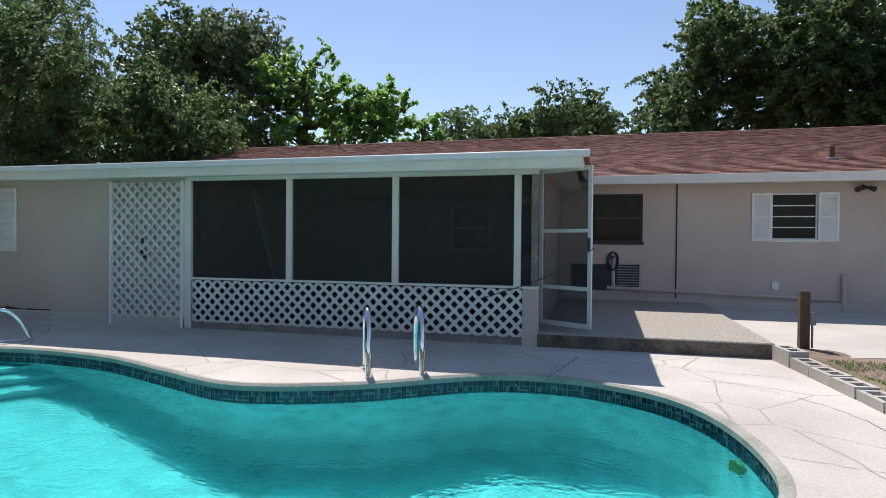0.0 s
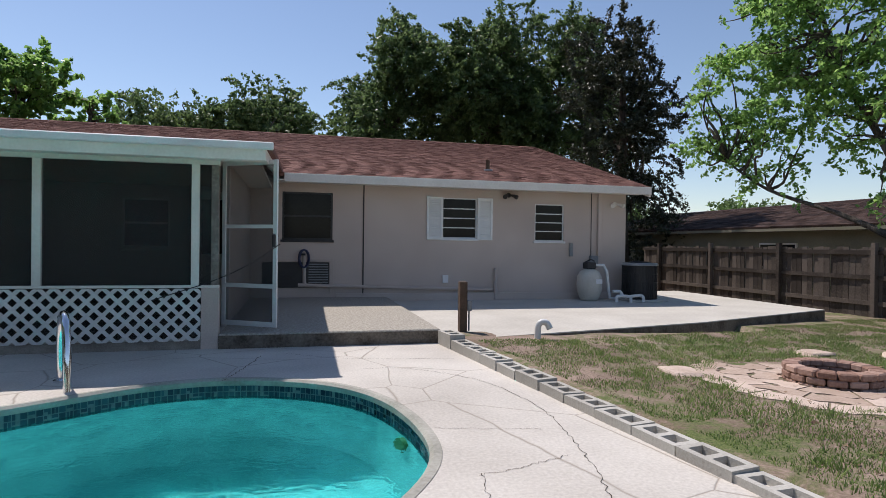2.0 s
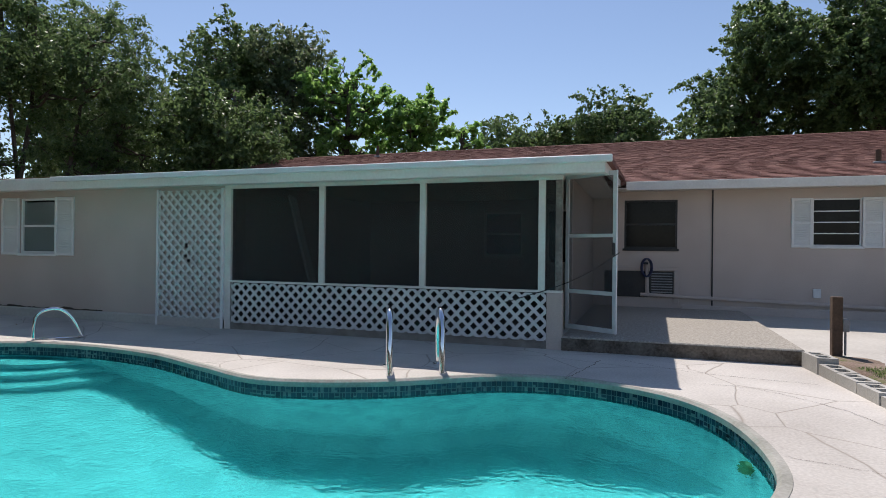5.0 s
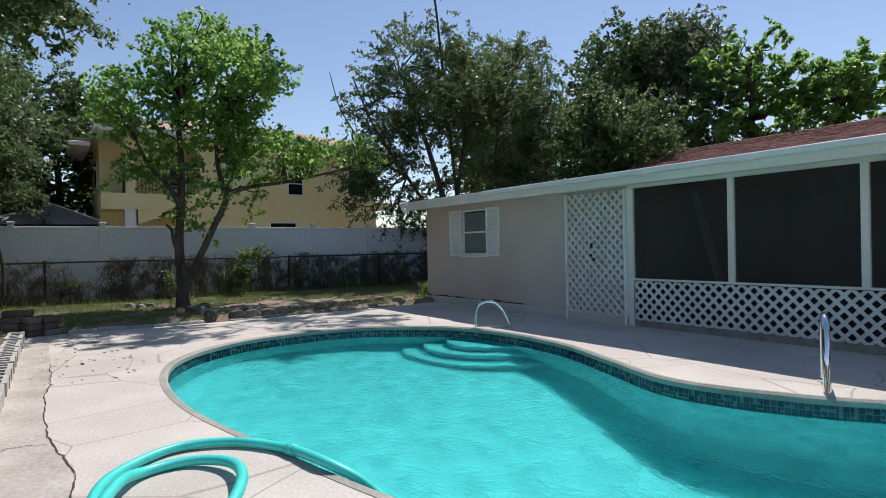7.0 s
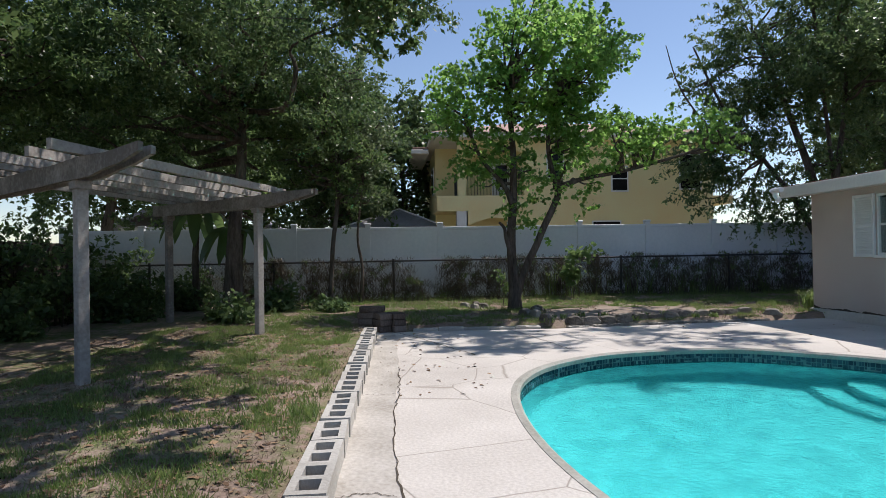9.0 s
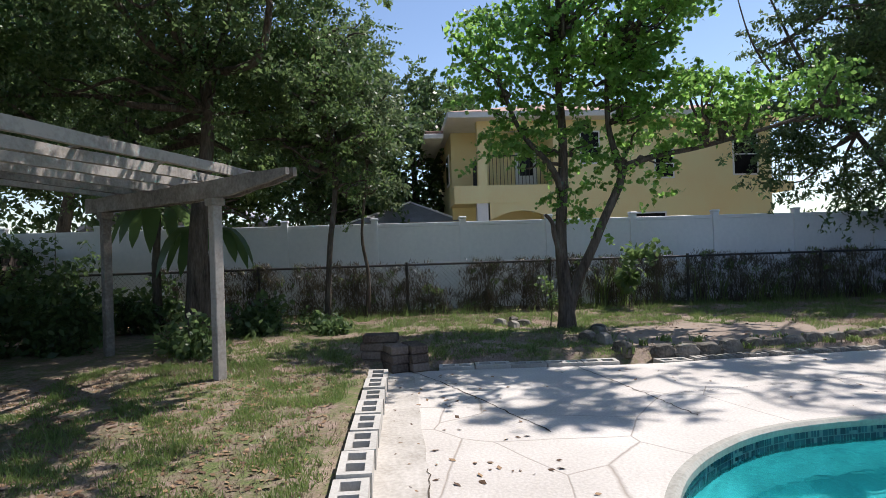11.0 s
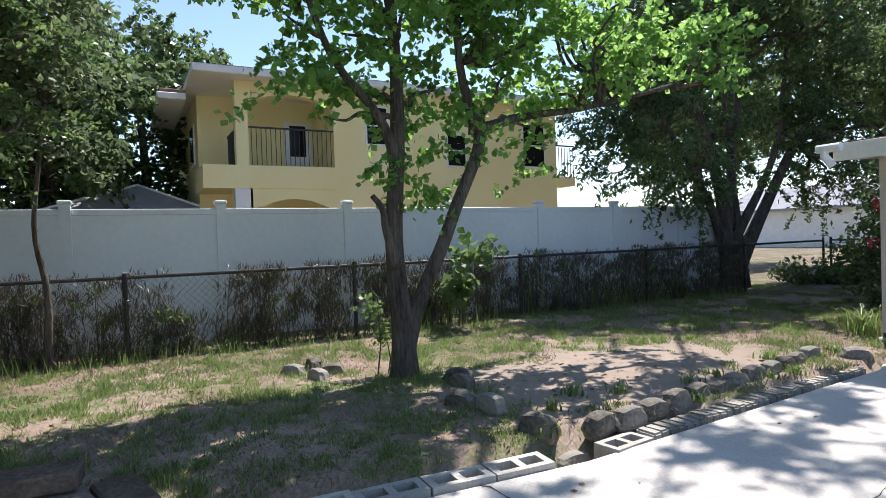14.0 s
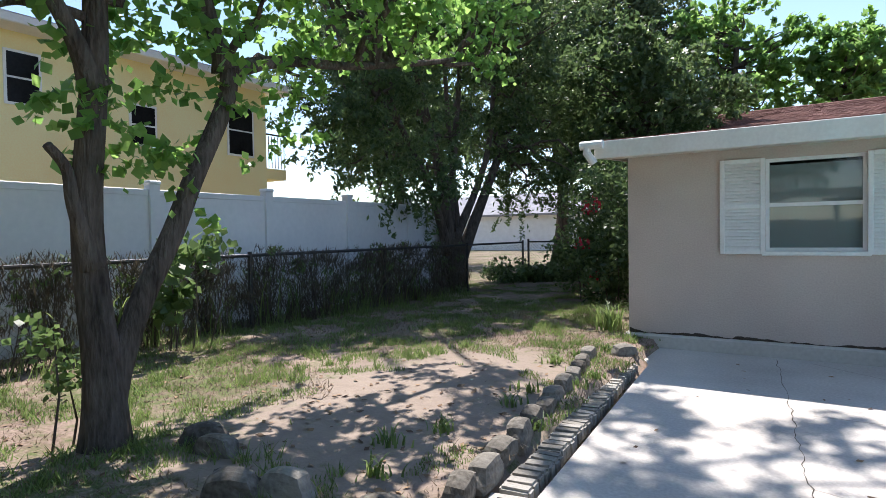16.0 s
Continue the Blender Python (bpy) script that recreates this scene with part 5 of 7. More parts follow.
BACK = [  # name, label, x, y, z of the crown, radii, leaf material, leaf size, leaves
    ("shade_tree", "dense dark green tree behind the roof", -16.6, 22, 7.6, 2.9, 4.3, M_LEAF_DARK, 0.19, 27000),
    ("shade_tree", "dense dark green tree behind the roof", -13.4, 22, 7.2, 2.4, 3.9, M_LEAF_OLIVE, 0.17, 24000),
    ("broadleaf_tree", "bright broad-leaved tree behind the roof", -10.2, 21.8, 6.4, 2.3, 2.9, M_LEAF_LIME, 0.25, 8000),
    ("broadleaf_tree", "bright broad-leaved tree behind the roof", -7.3, 22.2, 5.3, 1.9, 2.4, M_LEAF_LIME, 0.25, 5600),
    ("broadleaf_tree", "bright broad-leaved tree behind the roof", -5.4, 22.6, 4.7, 1.3, 1.8, M_LEAF_LIME, 0.25, 3600),
    ("spreading_tree", "spreading green tree far behind the roof", -4.6, 33, 6.6, 3.4, 2.4, M_LEAF_DARK, 0.2, 28000),
    ("spreading_tree", "spreading green tree far behind the roof", 0.5, 33, 7.0, 3.0, 3.2, M_LEAF_DARK, 0.2, 30000),
    ("oak_tree", "large dark oak behind the roof", 7.2, 32, 8.2, 3.8, 5.0, M_LEAF_DARK, 0.2, 66000),
    ("oak_tree", "large dark oak behind the roof", 12.2, 31, 9.4, 3.6, 5.0, M_LEAF_DARK, 0.2, 66000),
    ("oak_tree", "large dark oak behind the roof", 16.6, 31.5, 9.4, 4.0, 5.4, M_LEAF_DARK, 0.2, 66000),
    ("far_tree", "distant green tree beyond the neighbouring roof", 27, 42, 2.6, 3.4, 2.8, M_LEAF_MID, 0.3, 9000),
    ("far_tree", "distant green tree beyond the neighbouring roof", 33, 36, 2.4, 3.0, 2.6, M_LEAF_MID, 0.3, 9000),
    ("shade_tree", "dark tree beside the yellow house", -27, -0.3, 4.8, 3.0, 4.0, M_LEAF_DARK, 0.2, 26000),
    ("shade_tree", "dark tree crowding the house corner", -11.9, 15.6, 4.0, 2.1, 3.2, M_LEAF_DARK, 0.15, 30000),
    ("shade_tree", "dark tree crowding the house corner", -13.2, 18.2, 5.2, 2.4, 3.8, M_LEAF_MID, 0.17, 26000),
    ("shade_tree", "dark tree beyond the far corner", -23, 20, 7.5, 3.6, 4.6, M_LEAF_DARK, 0.25, 26000),
]
for i, (nm, lb, x, y, z, r, rz, mt, ls, n) in enumerate(BACK):
    tree(nm, lb, 20 + i, [([(x, y, -0.3), (x + 0.2, y, z * 0.35), (x - 0.2, y + 0.2, z * 0.7), (x, y, z + rz * 0.5)], 0.28, 0.07)],
         lumpy(x, y, z, r * 1.05, r * 1.05, rz, 16, 300 + i), n, ls, mt, 260 if mt is M_LEAF_LIME else 900, r * 0.088, 90, aspect=0.6)
tree("cedar_tree", "dark columnar cedar behind the house", 40, [([(15, 22, -0.3), (15, 22, 6), (15, 22, 10)], 0.3, 0.05)],
     lumpy(14.6, 22, 6.5, 2.5, 2.2, 5.2, 22, 77, 0.36) + [(15.3, 22, 2.2, 2.3, 2.0, 2.0), (17.3, 21.2, 2.0, 1.4, 1.4, 1.6), (17.0, 21.8, 7.0, 0.7, 0.7, 1.9), (16.8, 22, 4.5, 1.0, 1.0, 1.6)], 64000, 0.14, M_LEAF_CEDAR, 560, 0.26, 40)
tree("yard_tree", "slender pale-green tree by the wooden fence", 41, [([(13.8, 8.8, -0.3), (13.8, 8.8, 1.6), (13.6, 9.2, 3.2), (13.4, 10.2, 5.2), (13.3, 10.8, 7.2)], 0.12, 0.04),
     ([(13.8, 8.9, 1.3), (13.5, 10.2, 2.0), (13.2, 12.0, 2.7), (13.1, 13.4, 3.6)], 0.07, 0.025)],
     [(13.3, 10.6, 6.2, 1.3, 2.0, 1.9), (13.1, 13.2, 5.6, 1.0, 1.4, 1.6), (13.1, 13.6, 3.9, 0.9, 1.3, 0.7), (13.3, 9.0, 4.0, 1.2, 1.4, 1.3), (13.2, 11.4, 3.2, 0.9, 1.2, 0.6), (13.4, 8.2, 5.6, 1.2, 1.3, 1.5), (13.3, 8.6, 2.4, 0.8, 0.9, 0.7), (13.2, 12.0, 6.8, 1.0, 1.4, 1.4), (13.2, 11.8, 4.8, 1.0, 1.4, 1.2), (13.3, 10.0, 4.8, 1.0, 1.3, 1.0), (13.3, 9.0, 7.2, 1.2, 1.4, 1.2), (13.3, 11.6, 8.2, 1.0, 1.4, 1.0), (13.2, 13.0, 2.9, 0.7, 1.0, 0.5)], 29000, 0.125, M_LEAF_LIME, 520, 0.25, 100, aspect=0.6, near=True)
# shade trees over the pergola and beyond the fence, one added out of view
SHADE = (
    (-11.6, -3.8, 5.0, 2.7, 2.2, M_LEAF_DARK, 0.08, 125000, 0.16), (-9.6, -7.4, 4.8, 3.0, 2.4, M_LEAF_MID, 0.12, 46000, 0.2), (-6.2, -7.2, 4.9, 2.7, 2.2, M_LEAF_DARK, 0.11, 36000, 0.17),
    (-4.2, -5.6, 5.2, 1.2, 0.8, M_LEAF_MID, 0.13, 24000, 0.14), (-12.8, -2.1, 3.9, 1.4, 1.8, M_LEAF_MID, 0.075, 22000, 0.045), (-16.8, -8.5, 5.0, 3.4, 3.2, M_LEAF_DARK, 0.18, 30000, 0.2), (-24.5, -2.6, 4.8, 3.2, 4.6, M_LEAF_DARK, 0.22, 34000, 0.25), (-20, -6.5, 4.6, 2.6, 3.2, M_LEAF_MID, 0.2, 24000, 0.2))
for i, (x, y, z, r, rz, mt, ls, n, tr) in enumerate(SHADE):
    # extra lobes, partly out of view, placed to shade yard and fence
    shade_lobes = [(-8.2, -1.8, 5.0, 1.4, 1.2, 0.8), (-7.0, -1.4, 4.9, 1.1, 1.0, 0.6), (-8.6, -3.6, 4.6, 1.5, 1.3, 0.9), (-6.4, -2.4, 5.0, 1.0, 0.9, 0.6), (-7.6, -0.6, 5.0, 1.2, 1.0, 0.6), (-13.4, -5.4, 4.4, 1.8, 1.6, 1.1), (-14.2, -6.6, 4.2, 1.6, 1.4, 1.0), (-11.5, -5.6, 3.1, 1.4, 1.2, 0.7), (-12.6, -6.8, 3.2, 1.4, 1.2, 0.8), (-10.2, -6.3, 3.4, 1.4, 1.2, 0.8), (-13.3, -4.3, 3.0, 1.0, 0.9, 0.6)] if i == 0 else []
    # fourth tree is unseen, added with these lobes to shade the yard
    if i == 3:
        shade_lobes = [(-4.9, 0.1, 4.9, 1.0, 0.7, 0.4), (-5.9, 0.3, 4.9, 0.8, 0.6, 0.4), (-5.2, -1.5, 4.9, 1.6, 1.4, 0.8), (-6.6, -1.2, 5.0, 1.4, 1.2, 0.8), (-9.4, -0.9, 5.0, 1.1, 0.9, 0.5), (-8.2, -1.0, 5.1, 1.2, 0.9, 0.5)]
    tree("shade_tree", "overhanging dark shade tree with small leaves", 60 + i, [([(x, y, -0.1), (x + 0.15, y + 0.1, z * 0.35), (x - 0.1, y + 0.2, z * 0.7), (x, y, z + rz * 0.6)], tr, 0.05)],
         lumpy(x, y, z, r, r, rz, 14, 500 + i) + shade_lobes, n, ls, mt, 620 if i == 0 else 420, r * 0.13, 6 if i == 3 else 36 if i == 0 else 110, near=i in (0, 4))
tree("olive_tree", "thin tree with small grey-green leaves", 80, [([(-14.0, -1.5, -0.1), (-14.0, -1.45, 0.9), (-14.05, -1.55, 1.7), (-13.9, -1.4, 3.0), (-13.9, -1.4, 4.2)], 0.04, 0.015)],
     [(-13.8, -1.7, 4.0, 0.9, 0.9, 0.9), (-13.8, -1.3, 3.1, 0.7, 0.6, 0.7), (-13.8, -2.0, 4.9, 0.8, 0.8, 0.7)], 13000, 0.085, M_LEAF_OLIVE, 120, 0.28, 60, near=True)


# ---- undergrowth ----
M_VINE = leaf_mat("vine_leaf", (0.035, 0.031, 0.021), (0.125, 0.105, 0.07), 0.15)

def bush(name, label, category, seed, lobes, n, size, material, aspect=0.5, clumps=60, clump_r=0.16, stems=30):
    rs = np.random.RandomState(seed)
    b = thing(name, label, category)
    L = np.array(lobes, dtype=float)
    pick = rs.randint(0, len(L), clumps)
    d = rs.normal(size=(clumps, 3))
    d /= np.linalg.norm(d, axis=1)[:, None]
    cen = L[pick, :3] + d * L[pick, 3:] * (rs.uniform(0, 1, clumps) ** 0.5)[:, None]
    cen[:, 2] = np.maximum(cen[:, 2], 0.06)
    bm = bmesh.new()
    for i in range(min(stems, clumps)):
        c = Vector(cen[i])
        f = Vector((c.x * 0.5 + L[pick[i], 0] * 0.5, c.y * 0.5 + L[pick[i], 1] * 0.5, 0.0))
        tube([f, f.lerp(c, 0.5) + Vector((0.02, 0.03, 0.02)), c], [0.009, 0.007, 0.004], 5, bm)
    part("stem_work", bm, M_BARK, b)["kind"] = "stuff"
    fast_mesh("foliage", leaf_cloud(rs, cen, clump_r * rs.uniform(0.6, 1.4, clumps), n, size, 0.2, aspect), 4, material, b)
    return b


def vine_mat(y0, y1, seed):
    """Hanging strands over a stretch of the wire, thicker in patches."""
    rs = np.random.RandomState(seed)
    b = thing("vine", "brown tangled vines and dead grass on the chain-link fence", "vine")
    cen, bm = [], bmesh.new()
    while len(cen) < 150:
        y, z = rs.uniform(y0 - 0.15, y1 + 0.15), rs.uniform(0.03, 1.12)
        thick = noise.noise((y * 1.1, z * 0.5, 2.0)) + 0.4 * noise.noise((y * 3.0, z * 2.0, 7.0)) + 0.25 * (0.6 - z) + (0.3 if y > 4.5 else 0)
        if thick > rs.uniform(-0.6, 0.25):
            cen.append((CX - 0.05 + rs.normal() * 0.05, y, z))
    for i in range(26):
        x, y, z = cen[i]
        tube([(x, y + rs.normal() * 0.1, 0), (x + 0.03, y + rs.normal() * 0.06, z * 0.55), (x, y, z + 0.1)], [0.006, 0.005, 0.003], 5, bm)
    part("stem_work", bm, M_BARK, b)["kind"] = "stuff"
    fast_mesh("foliage", leaf_cloud(rs, cen, 0.1 * rs.uniform(0.6, 1.5, len(cen)), 3300, 0.12, 2.2, 0.085), 4, M_VINE, b)["kind"] = "stuff"
    fast_mesh("shoot_foliage", leaf_cloud(rs, cen[:14], 0.09 * rs.uniform(0.6, 1.4, 14), 240, 0.09, 1.0, 0.3), 4, M_LEAF_MID, b)["kind"] = "stuff"


for i in range(18):
    vine_mat(-5.2 + 0.86 * i, -4.34 + 0.86 * i, 100 + i)
bush("fence_shrub", "broad-leaved green shrub at the fence", "shrub", 140, [(-13.7, 3.6, 1.15, 0.28, 0.5, 0.25), (-13.8, 3.5, 0.7, 0.15, 0.2, 0.3)], 260, 0.15, M_LEAF_MID, 0.75, 40, 0.15, 5)
bush("trunk_shoots", "leafy green shoots at the tree's foot", "shrub", 141, [(-11.86, 1.42, 0.78, 0.1, 0.16, 0.16), (-11.8, 1.53, 0.5, 0.08, 0.08, 0.16)], 170, 0.065, M_LEAF_MID, 0.7, 22, 0.09, 2)
bush("flowering_shrub", "tall dark shrub with a few red blossoms", "shrub", 142, [(-11.6, 10.4, 1.2, 0.8, 0.8, 1.2), (-10.9, 9.8, 0.8, 0.6, 0.6, 0.8), (-11.3, 11.6, 1.8, 0.9, 0.9, 1.3)], 9000, 0.11, M_LEAF_DARK, 0.5, 140, 0.26)
for i, (x, y, z, r) in enumerate(((-9.4, -6.6, 0.4, 0.7), (-11.6, -5.6, 0.5, 0.8), (-12.6, -3.2, 0.35, 0.5), (-10.8, -3.6, 0.25, 0.4), (-8.2, -7.4, 0.45, 0.7), (-6.6, -7.2, 0.45, 0.7), (-13.3, -5.2, 0.5, 0.7), (-12.4, -2.1, 0.2, 0.3), (-5.2, -7.1, 0.4, 0.7), (-13.6, -7.0, 1.1, 1.0), (-12.4, -8.4, 1.2, 1.1), (-14.2, -8.8, 1.3, 1.1), (-10.6, -8.6, 1.1, 1.0), (-11.0, -6.6, 0.9, 0.9), (-14.2, 12.7, 0.3, 0.7), (-13.2, 13.1, 0.3, 0.6), (-12.5, 14.8, 0.8, 0.9), (-11.2, 14.4, 1.5, 1.2), (-10.4, 12.2, 1.3, 0.8))):
    bush("undergrowth", "dense dark undergrowth below the shade trees", "shrub", 150 + i, [(x, y, z, r, r, z * 1.1), (x + 0.4, y + 0.2, z * 0.6, r * 0.7, r * 0.7, z * 0.7)], int(2600 * r), 0.12, M_LEAF_DARK, 0.55, 70, 0.2)


def banana(x, y, h, seed):
    r = random.Random(seed)
    b = thing("banana_plant", "banana plant with broad torn hanging leaves", "plant")
    part("stalk", tube([(x, y, 0), (x + 0.05, y, h * 0.6), (x, y + 0.05, h)], [0.09, 0.07, 0.04], 8), M_BARK, b)
    for i in range(8):
        a = 6.283 * i / 8 + r.uniform(-0.3, 0.3)
        L = r.uniform(0.8, 1.2)
        bm = bmesh.new()
        rows = []
        n = 9
        for k in range(n + 1):
            t = k / n
            d = L * (t - 0.25 * t * t)
            z = h + 0.35 * L * math.sin(t * 2.0) - 0.9 * L * t * t
            w = 0.17 * math.sin(math.pi * min(1, t * 0.93 + 0.07)) ** 0.6 * (0.75 + 0.25 * r.random())
            p = Vector((x + d * math.cos(a), y + d * math.sin(a), z))
            s = Vector((-math.sin(a), math.cos(a), -0.25)) * w
            rows.append([bm.verts.new(p - s - Vector((0, 0, 0.3 * w))), bm.verts.new(p), bm.verts.new(p + Vector((s.x, s.y, -s.z)) * 1 + Vector((0, 0, -0.55 * w)))])
        for p, q in zip(rows, rows[1:]):
            bm.faces.new((p[0], p[1], q[1], q[0]))
            bm.faces.new((p[1], p[2], q[2], q[1]))
        part("leaf", bm, M_LEAF_MID, b, smooth=True)


banana(-12.6, -3.9, 1.7, 1)
banana(-13.0, -4.9, 2.1, 2)


# ---- grass and litter ----
def blades(name, label, seed, spots, material, lean=0.5):
    """spots: arrays of x, y, height."""
    rs = np.random.RandomState(seed)
    n = len(spots)
    x, y, hgt = spots[:, 0], spots[:, 1], spots[:, 2]
    z = np.array([rise(a, b) for a, b in zip(x, y)]) - 0.004
    a = rs.uniform(0, 6.283, n)
    w = rs.uniform(0.003, 0.006, n)
    l = rs.uniform(0.1, lean, n) * hgt
    d = rs.uniform(0, 6.283, n)
    v = np.empty((n, 3, 3))
    v[:, 0] = np.stack([x - w * np.cos(a), y - w * np.sin(a), z], 1)
    v[:, 1] = np.stack([x + w * np.cos(a), y + w * np.sin(a), z], 1)
    v[:, 2] = np.stack([x + l * np.cos(d), y + l * np.sin(d), z + hgt], 1)
    g = thing(name, label, "grass", kind="stuff")
    o = fast_mesh("blades", v.reshape(-1, 3), 3, material, g)
    o["kind"] = "stuff"


def grow(seed, n, x0, x1, y0, y1, low, high, patch=0.0, scale=0.8):
    rs = np.random.RandomState(seed)
    out = []
    while len(out) < n:
        x, y = rs.uniform(x0, x1), rs.uniform(y0, y1)
        if rise(x, y) < -0.13 and x < 8:
            continue
        if 3.3 < x < 11.4 and y > 6.2 + 0.3 * max(0, x - 5):
            continue
        if x > 3.3 and x < 3.72 + 0.115 * (6.3 - y) and y > -1.4:
            continue
        k = noise.noise((x * scale, y * scale, 5.0)) + 0.5 * noise.noise((x * 3.1, y * 3.1, 9.0))
        if abs(x + 10.55) < 1.9 and ((x + 10.55) / 1.05) ** 2 + ((y - 3.4) / 1.9) ** 2 + 1.2 * k < 1.0:
            continue
        if k < patch or (x - 6.4) ** 2 + (y - 3.86) ** 2 < 1.1:
            continue
        out.append((x, y, rs.uniform(low, high) * (0.7 + 0.6 * max(0, k))))
    return np.array(out)


blades("grass", "patchy green lawn grass", 1, np.concatenate([grow(1, 190000, 3.7, 12.8, -1.5, 8.6, 0.014, 0.042, -0.22, 2.6), grow(2, 95000, -15, -9.3, -4, 12, 0.014, 0.05, 0.10, 2.2), grow(3, 85000, -10, 2, -4.5, -1.4, 0.014, 0.048, 0.06, 2.2), grow(6, 1400, -14.3, -13.7, -3, 10, 0.1, 0.4, -0.3)]), M_GRASS)
blades("dry_grass", "dry straw and dead grass on the soil", 2, np.concatenate([grow(4, 45000, 3.7, 12.8, -1.5, 8.6, 0.015, 0.05, -0.4), grow(5, 45000, -15, -9.3, -4, 9, 0.015, 0.06, -0.4), grow(7, 30000, -10, 2, -4.5, -1.25, 0.015, 0.05, -0.4)]), M_DRY, 1.6)


def clusters(seed, n, each, x0, x1, y0, y1, low, high, patch):
    """Tufts of longer blades round scattered feet."""
    rs = np.random.RandomState(seed)
    feet = grow(seed, n, x0, x1, y0, y1, low, high, patch, 1.7)
    k = np.repeat(feet, each, axis=0)
    k[:, :2] += rs.normal(size=(len(k), 2)) * 0.035
    k[:, 2] *= rs.uniform(0.4, 1.15, len(k))
    return k


blades("weed_tufts", "scattered tufts of longer green weeds", 3, np.concatenate([clusters(31, 1500, 26, -14.2, -9.7, -3.6, 9.5, 0.05, 0.13, -0.1), clusters(32, 1300, 24, -10, 2, -4.3, -1.35, 0.04, 0.11, -0.1), clusters(33, 1500, 24, 4.4, 12.6, -1, 6.4, 0.04, 0.10, -0.2)]), M_GRASS, 1.1)


def litter(seed, n, x0, x1, y0, y1):
    rs = np.random.RandomState(seed)
    p = rs.uniform((x0, y0), (x1, y1), (n, 2))
    return np.array([(x, y, (0.006 if rise(x, y) < -0.1 else rise(x, y) + 0.008)) for x, y in p])


def dead_leaves():
    rs = np.random.RandomState(12)
    spots = np.concatenate([litter(1, 2600, -14.5, -9.6, -4, 8), litter(2, 9000, -9.5, 2.5, -5, -1.45), litter(3, 90, -9.2, -5, -1, 0.2), litter(4, 700, 4.6, 12, -1, 6), litter(5, 40, -9.0, -7.2, 0.3, 6.3)])
    n = len(spots)
    a = rs.uniform(0, 6.283, n)
    s = rs.uniform(0.012, 0.035, n)
    u = np.stack([np.cos(a) * s, np.sin(a) * s, rs.uniform(-0.2, 0.2, n) * s], 1)
    w = np.stack([-np.sin(a) * s * 0.5, np.cos(a) * s * 0.5, rs.uniform(-0.1, 0.3, n) * s], 1)
    v = np.empty((n, 4, 3))
    v[:, 0], v[:, 1], v[:, 2], v[:, 3] = spots - u, spots + w, spots + u, spots - w
    g = thing("leaf_litter", "scattered brown dead leaves", "leaves", kind="stuff")
    fast_mesh("litter", v.reshape(-1, 3), 4, mat("dead_leaf", (0.10, 0.055, 0.03), (0.30, 0.19, 0.10), 0.8, 2, 20, 0, island=0.6), g)["kind"] = "stuff"


dead_leaves()


# ---- hose ----
hose = thing("vacuum_hose", "turquoise corrugated pool hose coiled on the deck", "hose")
pts = [(-1.0, 0.95, -0.45), (-1.25, 0.72, -0.1), (-1.45, 0.52, 0.05), (-1.9, 0.42, 0.035), (-2.22, 0.18, 0.035), (-2.3, -0.15, 0.035), (-2.0, -0.5, 0.035), (-1.55, -0.62, 0.035), (-1.15, -0.5, 0.035),
       (-1.05, -0.2, 0.05), (-1.35, 0.02, 0.09), (-1.75, 0.08, 0.06), (-2.0, -0.08, 0.035), (-1.98, -0.34, 0.035), (-1.7, -0.5, 0.09), (-1.2, -0.68, 0.06), (-0.7, -0.72, 0.035)]
path = smooth_path(pts, 26)
part("hose_body", tube(path, [0.031 if i % 2 else 0.027 for i in range(len(path))], 12), M_TURQ, hose, smooth=True)
part("cuff", tube([path[70], path[72], path[75]], 0.036, 12), M_TURQ, hose, "hose joining cuff", smooth=True)


# ---- cracks in the slabs ----
def crack(points, w, seed, z=0.003):
    r = random.Random(seed)
    path = smooth_path([(x, y, z) for x, y in points], 14)
    bm = bmesh.new()
    prev = None
    for i, p in enumerate(path):
        t = (path[min(i + 1, len(path) - 1)] - path[max(i - 1, 0)]).normalized()
        s = Vector((-t.y, t.x, 0))
        p = p + s * r.uniform(-0.014, 0.014)
        k = 0.65 * w * r.uniform(0.4, 1.2)
        cur = (bm.verts.new(p - s * k), bm.verts.new(p + s * k))
        if prev:
            bm.faces.new((prev[0], prev[1], cur[1], cur[0]))
        prev = cur
    bmesh.ops.recalc_face_normals(bm, faces=bm.faces)
    tagged(part("crack", bm, M_CRACK), "dark irregular crack in the concrete deck", "crack", kind="structure")


M_CRACK = mat("crack_dirt", (0.05, 0.04, 0.03), (0.12, 0.10, 0.08), 0.95, 6, 50, 0.3, spec=0.1)
crack([(3.05, 1.8), (3.24, 2.39), (3.36, 2.95), (3.44, 3.75), (3.24, 4.61), (2.72, 5.18), (2.29, 5.25)], 0.004, 1)
M_STRIP = mat("aged_strip", (0.33, 0.30, 0.255), (0.58, 0.545, 0.49), 0.9, 2.2, 35, 0.4, spec=0.2)
bm = bmesh.new()
rk = random.Random(21)
edge = smooth_path([(-9.1, -0.74, 0), (-6.4, -0.72, 0), (-4.6, -0.78, 0), (-3.2, -0.77, 0), (-2.2, -0.66, 0), (-1.2, -0.86, 0)], 14)
prev = None
for p in edge:
    k = rk.uniform(-0.012, 0.012)
    cur = [bm.verts.new(q) for q in ((p.x, -1.16, -0.05), (p.x, -1.16, 0.006), (p.x, p.y + k, 0.006), (p.x, p.y + k, -0.05))]
    if prev:
        for j in range(3):
            bm.faces.new((prev[j], prev[j + 1], cur[j + 1], cur[j]))
    prev = cur
bmesh.ops.recalc_face_normals(bm, faces=bm.faces)
tagged(part("kerb_strip", bm, M_STRIP), "stained older concrete strip beside the block row", "pavement", kind="structure")
